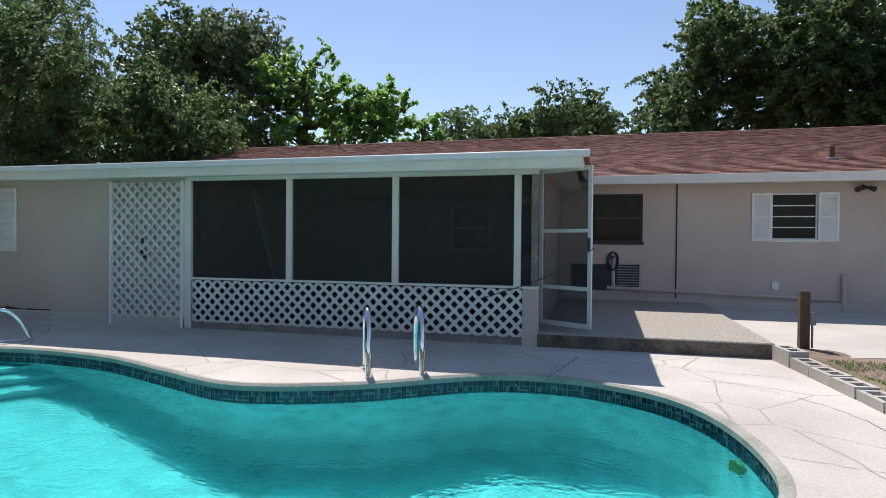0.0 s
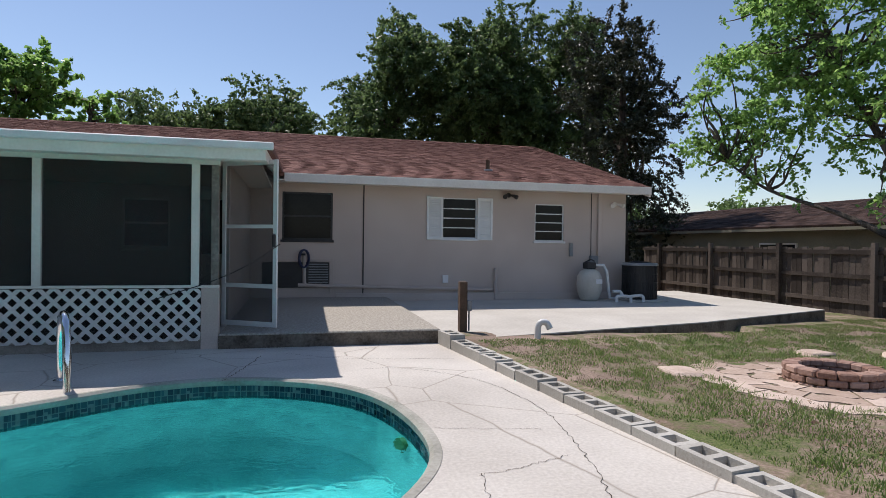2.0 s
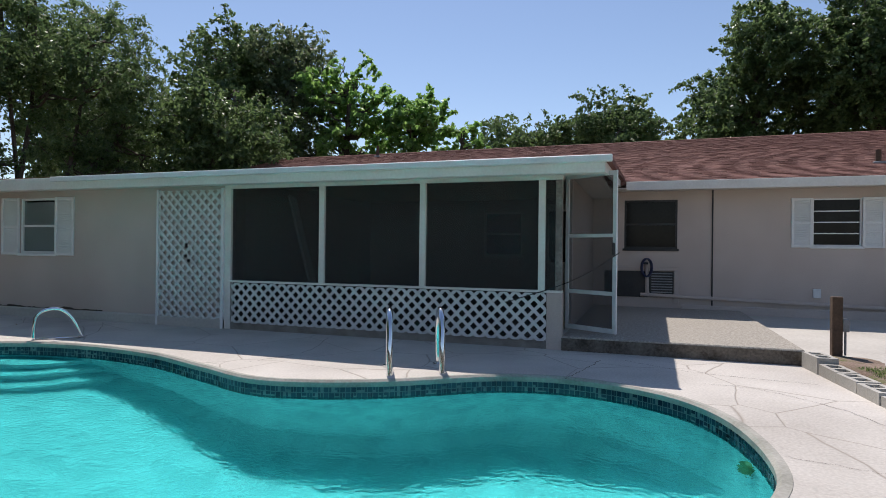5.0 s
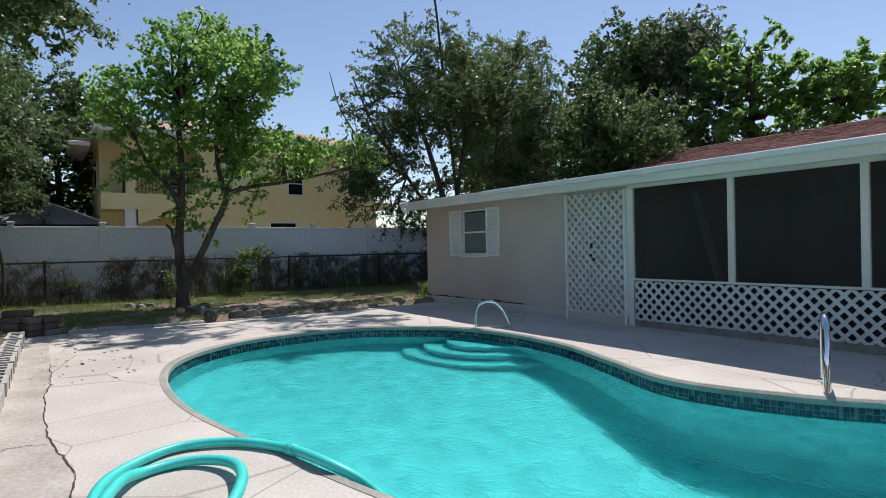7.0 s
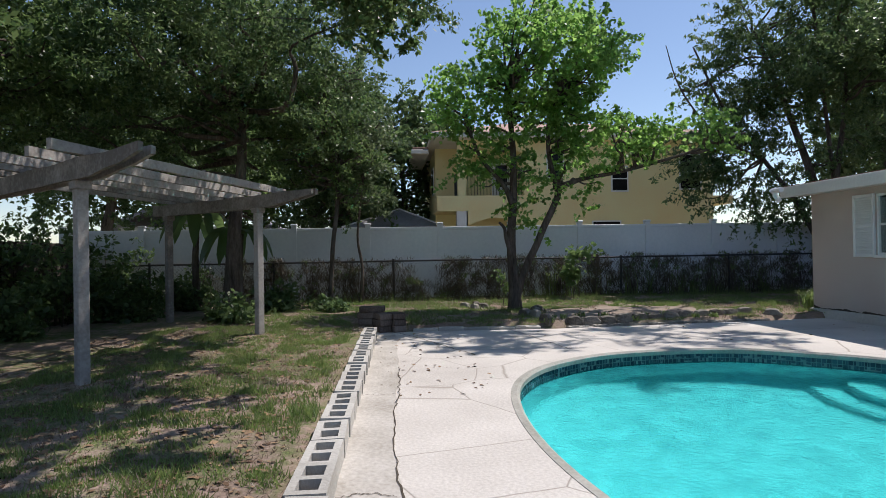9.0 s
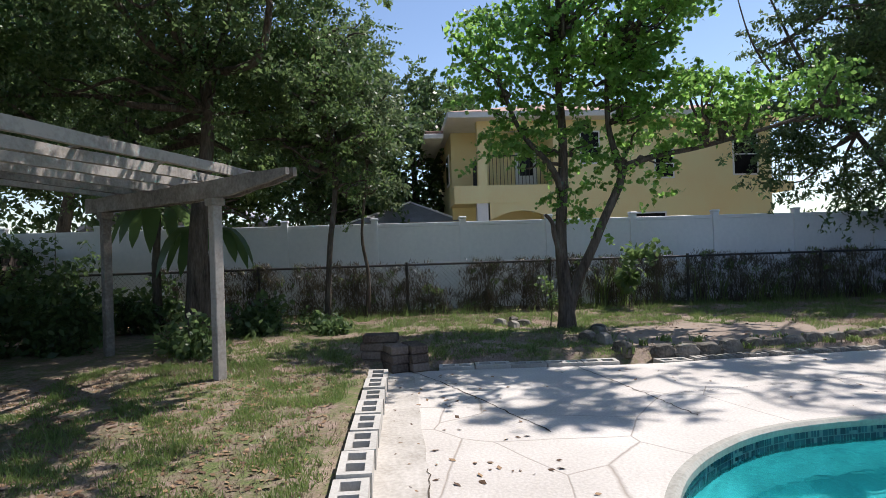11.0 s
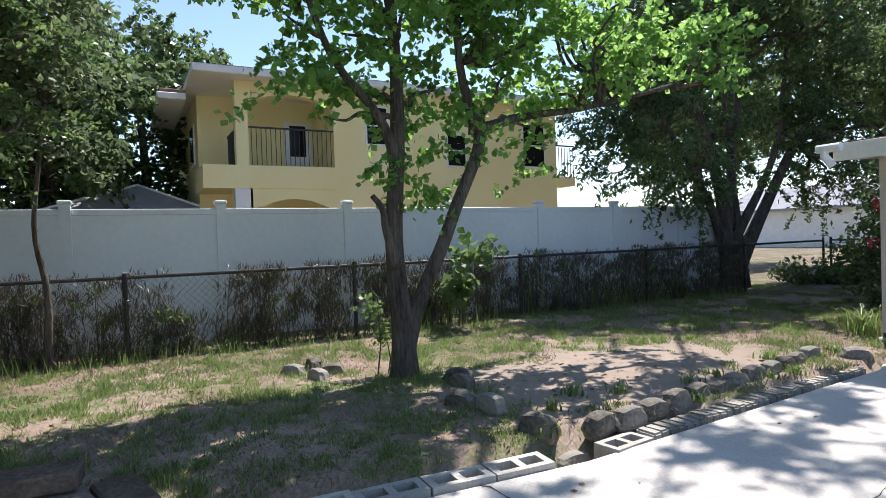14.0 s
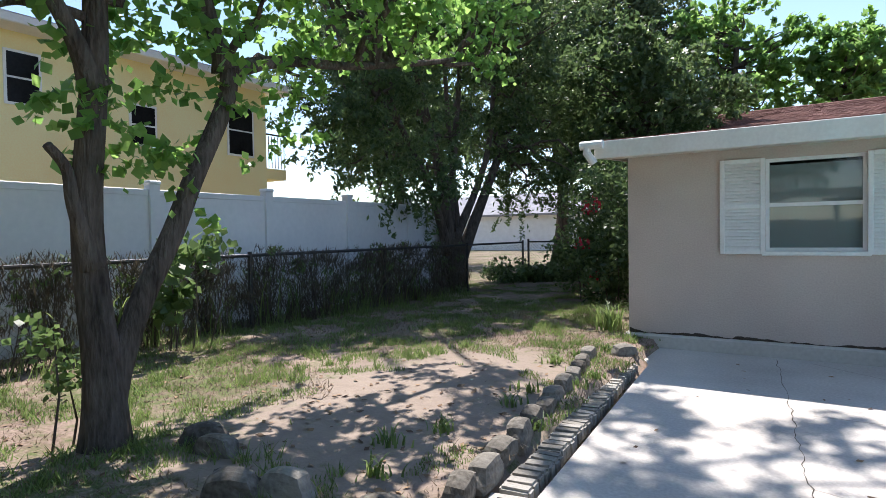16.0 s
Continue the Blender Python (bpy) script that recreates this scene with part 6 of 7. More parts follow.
crack([(-1.2, -0.86), (-2.2, -0.66), (-3.2, -0.77), (-4.6, -0.78), (-5.3, -0.74), (-6.4, -0.72)], 0.008, 2, 0.010)
crack([(-3.0, -1.12), (-3.05, -0.95), (-3.0, -0.78)], 0.006, 13, 0.010)
crack([(-5.2, -1.12), (-5.15, -0.9), (-5.2, -0.74)], 0.005, 14, 0.010)
crack([(-9.38, -0.78), (-8.74, -0.47), (-8.0, -0.18), (-7.0, 0.2)], 0.011, 3)
crack([(-9.3, 1.05), (-8.63, 1.17), (-7.9, 1.30), (-7.2, 1.4)], 0.009, 4)
crack([(-8.4, 6.5), (-8.23, 4.77), (-8.15, 3.78), (-8.05, 2.8), (-7.9, 1.6)], 0.004, 5)
crack([(1.04, 4.98), (1.1, 5.2), (1.17, 5.5), (1.3, 6.1)], 0.008, 6)
crack([(2.55, 3.32), (2.9, 3.22), (3.25, 3.15)], 0.003, 7)
crack([(2.6, 2.48), (2.9, 2.55), (3.2, 2.66)], 0.003, 8)
crack([(2.2, 1.6), (2.5, 2.0), (2.62, 2.5)], 0.003, 9)
crack([(1.55, 6.2), (2.2, 5.8), (3.3, 5.6)], 0.005, 10)
crack([(-5.2, 5.0), (-5.6, 5.7), (-6.4, 6.5)], 0.006, 11)
crack([(-2.2, 4.6), (-2.0, 5.4), (-2.3, 6.4)], 0.005, 12)


# broken plaster lip along the wing's foundation, and the patio's soil-stained, shade-darkened edge
def plaster_lip(x0, x1, y, z, seed):
    r = random.Random(seed)
    n = int((x1 - x0) / 0.03)
    bm = bmesh.new()
    prev = None
    hi = 0.012
    for i in range(n + 1):
        hi += r.uniform(-0.008, 0.008)
        if r.random() < 0.05:
            hi += r.uniform(0.01, 0.035)
        hi = min(max(hi * 0.95, 0.004), 0.05)
        k = hi + 0.05 * max(0, 1 - i / 5)
        x = x0 + (x1 - x0) * i / n
        cur = (bm.verts.new((x, y, z)), bm.verts.new((x, y, z + k)))
        if prev:
            bm.faces.new((prev[0], cur[0], cur[1], prev[1]))
        prev = cur
    bmesh.ops.recalc_face_normals(bm, faces=bm.faces)
    tagged(part("plaster_chip", bm, M_CRACK), "dark broken plaster edge above the foundation", "chip", kind="structure")


plaster_lip(-9.87, -6.6, PY - 0.003, 0.152, 4)
# soil stain, with the slab fronts' shade darkened into the same colour
M_SOILED_SHADED = mat("soiled_shaded_concrete", (0.07, 0.058, 0.045), (0.22, 0.19, 0.155), 0.95, 5, 40, 0.4, spec=0.1)
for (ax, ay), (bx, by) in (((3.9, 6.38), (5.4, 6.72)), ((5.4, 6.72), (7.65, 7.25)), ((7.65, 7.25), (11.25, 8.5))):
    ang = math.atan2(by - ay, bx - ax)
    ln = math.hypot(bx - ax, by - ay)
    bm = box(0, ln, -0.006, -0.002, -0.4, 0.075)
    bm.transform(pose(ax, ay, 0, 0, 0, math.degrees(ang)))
    tagged(part("slab_edge", bm, M_SOILED_SHADED), "soil-stained front edge of the concrete patio with shade in its colour", "slab edge", kind="structure")
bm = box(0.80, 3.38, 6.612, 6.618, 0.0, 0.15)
tagged(part("slab_edge", bm, M_SOILED_SHADED), "stained front of the aggregate slab with shade in its colour", "slab edge", kind="structure")


def tuft(name, label, x, y, n, h, spread, seed):
    """Long arching blades from one foot."""
    r = random.Random(seed)
    t = thing(name, label, "grass")
    bm = bmesh.new()
    for i in range(n):
        a, l = r.uniform(0, 6.283), h * r.uniform(0.6, 1.1)
        dx, dy = math.cos(a), math.sin(a)
        px, py = x + r.gauss(0, spread * 0.3), y + r.gauss(0, spread * 0.3)
        lean = r.uniform(0.2, 0.9) * l
        prev = None
        for j in range(5):
            u = j / 4
            c = Vector((px + dx * lean * u * u, py + dy * lean * u * u, rise(x, y) + l * (u - 0.35 * u * u * u)))
            w = 0.009 * (1 - u) + 0.001
            cur = (bm.verts.new(c + Vector((-dy * w, dx * w, 0))), bm.verts.new(c - Vector((-dy * w, dx * w, 0))))
            if prev:
                bm.faces.new((prev[0], prev[1], cur[1], cur[0]))
            prev = cur
    part("foliage", bm, M_GRASS, t)["kind"] = "stuff"


tuft("grass_clump", "tall arching grass clump at the wing's corner", -10.15, 6.8, 80, 0.5, 0.25, 1)
tuft("weed", "small green weed in the deck joint", -8.16, 3.2, 14, 0.09, 0.05, 2)
for i in range(12):
    ry = random.Random(70 + i)
    tuft("weed", "tuft of weeds among the edging stones", -9.75 + ry.uniform(-0.5, 0.25), 1.8 + 0.36 * i, 26, 0.13, 0.14, 20 + i)
for i in range(10):
    ry = random.Random(90 + i)
    tuft("fence_grass", "long grass arching over the chain-link fence", CX - 0.08, 3.2 + 0.6 * i + ry.uniform(-0.2, 0.2), 30, 1.1, 0.35, 40 + i)


# ---- stones and bricks at the deck's end ----
def rough_stone(w, d, h, seed):
    """A weathered slab on edge with a rounded, chipped top."""
    r = random.Random(seed)
    bm = bmesh.new()
    bmesh.ops.create_cube(bm, size=1)
    bmesh.ops.subdivide_edges(bm, edges=bm.edges, cuts=4, use_grid_fill=True)
    for v in bm.verts:
        v.co = v.co * 0.5 + v.co.normalized() * 0.3
        x, y, z = v.co
        top = max(0, z + 0.1)
        x *= 1 - 0.45 * top * abs(x) * 2
        z -= 0.35 * (abs(x) * 1.6) ** 2 * top
        k = 1 + 0.13 * noise.noise((x * 3 + seed, y * 3, z * 3))
        v.co = (x * w * k, y * d * k + r.uniform(-0.004, 0.004), (z + 0.5) * h * (0.94 + 0.06 * k) - 0.05)
    return bm


def edging(x, y, w, d, h, rz, seed, tilt=0.0):
    o = part("edging_stone", rough_stone(w, d, h, seed), M_STONE)
    o.matrix_basis = pose(x, y, rise(x, y) - 0.02, tilt, 0, rz)
    tagged(o, "weathered scalloped concrete edging stone in the soil", "stone", group="edging stones")


M_STONE = mat("weathered_stone", (0.09, 0.08, 0.066), (0.32, 0.295, 0.25), 0.95, 5, 35, 0.6, spec=0.1, random_ob=0.3)
rs = random.Random(4)
for i in range(13):
    t = i / 12
    edging(-9.47 - 0.46 * t + rs.uniform(-0.02, 0.02), 1.9 + 3.5 * t, 0.31, 0.115, rs.uniform(0.15, 0.19), 97 + rs.uniform(-9, 9), i, rs.uniform(-8, 8))
for i, (x, y, rz) in enumerate(((-9.66, 1.76, 25), (-10.2, 1.72, 12), (-10.42, 1.6, 30), (-10.95, 1.9, 10), (-11.2, 2.0, 60), (-12.0, 0.9, 15), (-12.2, 1.1, 70), (-12.35, 0.75, 35), (-12.5, 1.0, 0), (-9.7, 5.75, 50))):
    edging(x, y, 0.28, 0.12, 0.2 if i < 3 else 0.17, rz, 40 + i, rs.uniform(-15, 15))

bm = bmesh.new()
bmesh.ops.create_cube(bm, size=1, matrix=Matrix.Diagonal((0.17, 0.085, 0.1, 1)))
bmesh.ops.bevel(bm, geom=list(bm.edges), offset=0.014, segments=2, affect="EDGES")
row = thing("brick_edging", "row of worn ribbed grey bricks along the deck", "edging", kind="structure")
first = part("brick", bm, mat("ribbed_block", (0.22, 0.205, 0.175), (0.44, 0.415, 0.37), 0.92, 5, 60, 0.4, spec=0.15, random_ob=0.25), row)
first.matrix_basis = pose(-9.37, 2.5, -0.03, 0, 0, 5)
for i in range(1, 37):
    t = i / 36
    share(first, "brick", pose(-9.37 - 0.24 * t + rs.uniform(-0.008, 0.008), 2.5 + 3.05 * t, -0.03 + rs.uniform(-0.008, 0.008), rs.uniform(-3, 3), rs.uniform(-4, 4), 5 + rs.uniform(-4, 4)), row)

o = new("concrete_block", BLOCK.data)
o.matrix_basis = pose(-9.33, 2.22, -0.185, 0, 2, 100)
tagged(o, "hollow grey concrete block sunk at the deck's corner", "block", group="block edging at the deck's end")

# pile of old blocks in the corner
bm = box(-0.2, 0.2, -0.1, 0.1, 0, 0.095, 0.012)
M_PILE = mat("old_block", (0.10, 0.075, 0.06), (0.25, 0.20, 0.165), 0.95, 5, 40, 0.6, spec=0.1, random_ob=0.3)
PILE = part("old_block", bm, M_PILE)
PILE.matrix_basis = pose(-9.72, -1.12, 0.0, 0, 0, 80)
tagged(PILE, "dark weathered solid block in a small pile", "block", group="pile of old blocks")
for x, y, z, rz in ((-9.72, -1.12, 0.097, 82), (-9.73, -1.13, 0.194, 78), (-9.72, -1.1, 0.291, 84), (-9.5, -0.95, 0.0, 20), (-9.5, -0.95, 0.097, 23), (-9.51, -0.94, 0.194, 18), (-9.5, -0.72, 0.0, 20), (-9.5, -0.73, 0.097, 22), (-9.52, -0.72, 0.194, 16)):
    o = new("old_block", PILE.data)
    o.matrix_basis = pose(x, y, z, 0, 0, rz)
    tagged(o, "dark weathered solid block in a small pile", "block", group="pile of old blocks")


# ---- fire pit and pavers ----
def fire_pit(cx, cy):
    z0 = rise(cx, cy) - 0.01
    pit = thing("fire_pit", "low ring of dusty pinkish wall bricks", "fire pit")
    n = 15
    for c in range(3):
        for i in range(n):
            a = 2 * math.pi * (i + 0.5 * c) / n
            bm = box(-0.067, 0.067, -0.07, 0.07, 0, 0.062, 0.012)
            for v in bm.verts:
                v.co.x *= 1 + 0.2 * (1 if v.co.y > 0 else -1) * 0.6
            o = part("brick", bm, M_BRICK, pit)
            o.matrix_basis = pose(cx + 0.33 * math.cos(a), cy + 0.33 * math.sin(a), z0 - 0.02 + 0.063 * c, 0, 0, math.degrees(a) - 90)
    bm = bmesh.new()
    bmesh.ops.create_circle(bm, cap_ends=True, segments=24, radius=0.29, matrix=pose(cx, cy, z0 + 0.05))
    part("ash_bed", bm, M_DARK, pit, "charred ash")
    pav = thing("paved_circle", "pinkish interlocking pavers round the fire pit", "paving", kind="structure")
    r = random.Random(9)
    for ring, (ra, rb, m) in enumerate(((0.41, 0.66, 9), (0.66, 0.92, 12), (0.92, 1.2, 13))):
        for i in range(m):
            a0, a1 = 2 * math.pi * i / m, 2 * math.pi * (i + 1) / m
            if ring == 2 and not (1.9 < a0 < 4.6 or a0 > 5.6 and r.random() < 0.7):
                continue
            bm = bmesh.new()
            k = 7
            out = [(rb - 0.012 + 0.035 * math.sin(3 * math.pi * j / k), a0 + (a1 - a0) * j / k) for j in range(k + 1)]
            inn = [(ra + 0.012 + 0.035 * math.sin(3 * math.pi * j / k), a0 + (a1 - a0) * j / k) for j in range(k + 1)]
            g = 0.010
            def at(q, z, lo, hi):
                rr, aa = q
                aa = min(max(aa, lo + g / rr), hi - g / rr)
                x, y = cx + rr * math.cos(aa), cy + rr * math.sin(aa)
                return (x, y, max(z0 - 0.02, rise(x, y)) + z)
            top = [bm.verts.new(at(q, 0.008, a0, a1)) for q in inn + out[::-1]]
            bot = [bm.verts.new(at(q, -0.05, a0, a1)) for q in inn + out[::-1]]
            bm.faces.new(top)
            for j in range(len(top)):
                bm.faces.new((bot[j], bot[(j + 1) % len(top)], top[(j + 1) % len(top)], top[j]))
            bmesh.ops.recalc_face_normals(bm, faces=bm.faces)
            part("paver", bm, M_PAVER, pav)


fire_pit(6.4, 3.86)
for i, (x, y) in enumerate(((7.7, 5.3), (8.6, 5.0), (5.2, 4.4))):
    o = part("stepping_stone", rough_stone(0.45, 0.3, 0.09, 70 + i), M_PAVER)
    o.matrix_basis = pose(x, y, rise(x, y), 0, 0, 40 * i)
    tagged(o, "pale flat stone half sunk in the grass", "stone")

# ---- pool equipment ----
filt = thing("pool_filter", "cream round pool filter tank with black valve", "pool filter", m=pose(7.6, 10.75, 0.09))
prof = [(0.0, 0.0), (0.17, 0.0), (0.2, 0.06), (0.25, 0.18), (0.262, 0.34), (0.25, 0.5), (0.2, 0.6), (0.1, 0.66), (0.0, 0.67)]
bm = bmesh.new()
rings = [[bm.verts.new((rr * math.cos(6.2832 * k / 24), rr * math.sin(6.2832 * k / 24), z)) for k in range(24)] for rr, z in prof[1:-1]]
for a, b in zip(rings, rings[1:]):
    for k in range(24):
        bm.faces.new((a[k], a[(k + 1) % 24], b[(k + 1) % 24], b[k]))
bm.faces.new(rings[-1])
bm.faces.new(rings[0][::-1])
part("tank", bm, M_TANK, filt, smooth=True)
part("valve", box(-0.11, 0.11, -0.1, 0.1, 0.66, 0.8, 0.02), M_BLACK, filt, "black multiport valve")
part("valve_handle", tube([(-0.1, 0, 0.8), (0.05, 0.03, 0.86), (0.14, 0.05, 0.82)], 0.014, 8), M_BLACK, filt)
part("label_plate", box(0.02, 0.16, -0.262, -0.252, 0.36, 0.46, 0.002), M_WHITE, filt, "white label plate")
part("pipe", tube([(0.1, 0, 0.74), (0.3, -0.05, 0.74), (0.36, -0.08, 0.6), (0.42, -0.1, 0.06), (0.6, -0.12, 0.05)], 0.03, 10), M_PIPE, filt, "white plastic pipe")
pump = thing("pump_piping", "white plastic pipe bends on the patio", "pipes")
part("pipe", tube(smooth_path([(7.95, 10.4, 0.3), (8.1, 10.38, 0.3), (8.15, 10.3, 0.2), (8.35, 10.25, 0.22), (8.5, 10.2, 0.22), (8.52, 10.18, 0.1)], 4), 0.032, 10), M_PIPE, pump)
part("pipe", tube(smooth_path([(7.98, 10.3, 0.09), (7.98, 10.3, 0.2), (8.1, 10.25, 0.22), (8.22, 10.2, 0.2), (8.24, 10.2, 0.09)], 4), 0.032, 10), M_PIPE, pump)
ac = thing("air_conditioner", "dark grey round outdoor air-conditioning unit with ribbed grille", "air conditioner")
AX, AY = 8.72, 10.66
part("base", box(AX - 0.42, AX + 0.42, AY - 0.42, AY + 0.42, 0.09, 0.13, 0.008), M_CONC, ac)
part("coil", tube([(AX, AY, 0.13), (AX, AY, 0.84)], 0.34, 28), M_BLACK, ac)
part("top", tube([(AX, AY, 0.83), (AX, AY, 0.86), (AX, AY, 0.885), (AX, AY, 0.89)], [0.375, 0.375, 0.34, 0.2], 28), M_GUNITE, ac, "dark domed lid")
part("fan_guard", tube([(AX + 0.2 * math.cos(6.2832 * k / 20), AY + 0.2 * math.sin(6.2832 * k / 20), 0.9) for k in range(21)], 0.012, 6), M_BLACK, ac)
rib = part("grille_rib", box(-0.006, 0.006, -0.006, 0.006, 0.13, 0.83), M_BLACK, ac)
rib.matrix_basis = pose(AX + 0.355, AY, 0.0)
for i in range(1, 44):
    k = 6.2832 * i / 44
    share(rib, "grille_rib", pose(AX + 0.355 * math.cos(k), AY + 0.355 * math.sin(k), 0, 0, 0, math.degrees(k)), ac)
ring = part("grille_ring", tube([(0.36 * math.cos(6.2832 * k / 28), 0.36 * math.sin(6.2832 * k / 28), 0) for k in range(29)], 0.008, 6), M_BLACK, ac)
ring.matrix_basis = pose(AX, AY, 0.3)
for z in (0.14, 0.48, 0.66):
    share(ring, "grille_ring", pose(AX, AY, z), ac)

# ---- fittings on the house wall ----
WY = HY - 0.002
p = thing("wall_pipe", "painted drain pipe running along the wall foot", "pipe")
part("pipe", tube(smooth_path([(1.8, WY - 0.04, 1.0), (1.8, WY - 0.04, 0.55), (1.83, WY - 0.04, 0.42), (2.0, WY - 0.04, 0.4), (5.6, WY - 0.04, 0.3)], 6), 0.035, 10), M_STUCCO, p)
part("riser", tube([(5.68, WY - 0.05, 0.1), (5.68, WY - 0.05, 0.75)], 0.04, 10), M_STUCCO, p)
M_BLUE = mat("blue_hose", (0.02, 0.025, 0.07), (0.04, 0.05, 0.12), 0.5, 6, 40, 0.05)
hr = thing("garden_hose", "dark blue hose coiled on a wall bracket", "hose")
for i in range(4):
    pts = [(1.78 + 0.09 * math.cos(a) + 0.008 * i, WY - 0.07 - 0.02 * i, 0.92 + 0.17 * math.sin(a)) for a in [6.283 * k / 16 for k in range(17)]]
    part("hose_loop", tube(pts, 0.014, 6), M_BLUE, hr)
part("bracket", box(1.74, 1.82, WY - 0.14, WY, 0.98, 1.02, 0.004), M_BLACK, hr)
pet = thing("wall_unit", "dark louvred appliance beside a recess darkened by a black panel", "appliance")
part("surround", box(1.2, 2.36, WY - 0.03, WY + 0.0, 0.86, 0.93, 0.004), M_STUCCO, pet)
part("surround", box(2.28, 2.36, WY - 0.03, WY + 0.0, 0.25, 0.86, 0.004), M_STUCCO, pet)
# panel runs on left, black in place of the dark recess there
part("grille", box(1.02, 2.27, WY - 0.02, WY, 0.36, 0.85, 0.004), M_BLACK, pet)
for i in range(9):
    part("louvre", box(1.88, 2.25, WY - 0.028, WY - 0.02, 0.4 + 0.05 * i, 0.42 + 0.05 * i), M_GUNITE, pet)
tagged(part("wall_conduit", tube([(2.93, WY - 0.015, 0.2), (2.93, WY - 0.015, 2.37)], 0.012, 8), M_BLACK), "thin dark conduit up the wall", "conduit")
dp = thing("downspout", "painted downspout at the house corner", "downspout")
part("pipe", box(8.0, 8.08, WY - 0.07, WY - 0.005, 1.0, 2.37, 0.008), M_STUCCO, dp)
part("cable", tube([(7.86, WY - 0.01, 1.0), (7.86, WY - 0.01, 2.37)], 0.008, 6), M_BLACK, dp)
mb = thing("meter_box", "grey electric boxes below the downspout", "electric box")
part("box", box(7.82, 8.0, WY - 0.09, WY, 0.78, 1.02, 0.008), M_GUNITE, mb)
part("switch", box(7.34, 7.42, WY - 0.06, WY, 1.0, 1.28, 0.006), M_GUNITE, mb)
ob = thing("wall_outlet", "white covered outlet low on the wall", "outlet")
part("cover", box(4.54, 4.66, WY - 0.05, WY, 0.44, 0.6, 0.008), M_WHITE, ob)


def flood_light(x, z, material, label):
    f = thing("flood_light", label, "light fixture")
    part("canopy", tube([(x, WY, z), (x, WY - 0.03, z)], 0.05, 12), material, f)
    for s in (-1, 1):
        part("lamp_head", tube([(x + 0.03 * s, WY - 0.04, z), (x + 0.09 * s, WY - 0.1, z - 0.02), (x + 0.13 * s, WY - 0.16, z - 0.05)], [0.02, 0.035, 0.05], 10), material, f)


flood_light(5.95, 2.27, M_BLACK, "twin black flood light under the eave")
flood_light(8.42, 2.15, M_TRIM, "twin beige flood light under the eave")
tagged(part("foundation", box(2.4, 8.7, HY - 0.06, HY, 0.0, 0.24, 0.01), M_STUCCO), "painted foundation ledge of the house", "foundation", kind="structure")
for x, y, h in ((5.75, 12.0, 0.24), (-6.3, 16.4, 0.35)):
    zz = 2.5 + 0.2917 * (y - 10.72)
    v = thing("roof_vent", "rusty brown vent pipe on the shingles", "roof vent")
    part("pipe", tube([(x, y, zz - 0.05), (x, y, zz + h)], 0.045, 12), M_POST_WOOD, v)
    part("flashing", box(x - 0.09, x + 0.09, y - 0.09, y + 0.09, zz - 0.03, zz + 0.025, 0.01), M_GUNITE, v)
gt = thing("gutter_elbow", "white gutter end with a downspout elbow", "gutter")
part("elbow", tube([(-10.2, 6.2, 2.26), (-10.21, 6.2, 2.18), (-10.14, 6.24, 2.06)], 0.045, 10), M_WHITE, gt)
part("spout", tube([(-10.28, 6.2, 2.26), (-10.03, 6.2, 2.26)], 0.05, 10), M_WHITE, gt)
part("gutter", box(-7.2, 1.40, 6.17, 6.24, 2.225, 2.305, 0.01), M_WHITE, gt, "long white rain gutter")
# latch and handle behind the lattice
lt = thing("lattice_latch", "black gate latch on the lattice panel", "latch")
part("plate", box(-4.9, -4.85, PY - 0.06, PY - 0.047, 1.2, 1.27, 0.004), M_BLACK, lt)
part("plate", box(-4.92, -4.86, PY - 0.06, PY - 0.047, 1.05, 1.1, 0.004), M_BLACK, lt)
part("plate", box(-4.86, -4.8, PY - 0.06, PY - 0.047, 0.98, 1.03, 0.004), M_BLACK, lt)
cord = thing("door_cord", "thin black cord tied to the screen door", "cord")
part("cord_line", tube(smooth_path([(1.46, 6.88, 1.2), (1.1, 6.75, 0.95), (0.75, 6.63, 0.78), (0.4, 6.6, 0.66), (0.1, 6.6, 0.56)], 6), 0.006, 6), M_BLACK, cord)
cap = thing("vent_cap", "white curved vent pipe in the grass", "pipe")
part("pipe", tube(smooth_path([(4.55, 6.28, 0.0), (4.55, 6.28, 0.2), (4.58, 6.27, 0.27), (4.65, 6.25, 0.27), (4.69, 6.24, 0.2)], 5), 0.04, 12), M_PIPE, cap, smooth=True)

# ---- inside the porch ----
b = part("leaning_board", box(-0.02, 0.02, -0.22, 0.22, 0, 1.5, 0.006), M_WHITE)
b.matrix_basis = pose(-3.45, 7.9, 0.62, 0, -14, 20)
tagged(b, "pale board leaning on the porch wall", "board")
tbl = thing("porch_table", "low table with a few pots inside the porch", "table")
part("tabletop", box(-3.9, -2.9, 7.6, 8.2, 0.58, 0.62, 0.006), M_WOOD_GREY, tbl)
for x in (-3.86, -2.94):
    for y in (7.64, 8.16):
        part("leg", box(x - 0.03, x + 0.03, y - 0.03, y + 0.03, 0.12, 0.58), M_WOOD_GREY, tbl)
pd = thing("porch_door", "dim glazed house door inside the porch", "door", kind="structure")
part("door_leaf", box(-0.2, 0.65, HY - 0.05, HY - 0.005, 0.12, 2.15, 0.004), M_TRIM, pd)
part("door_glass", box(-0.05, 0.5, HY - 0.06, HY - 0.05, 1.0, 2.0, 0.004), M_GLASS_DARK, pd)


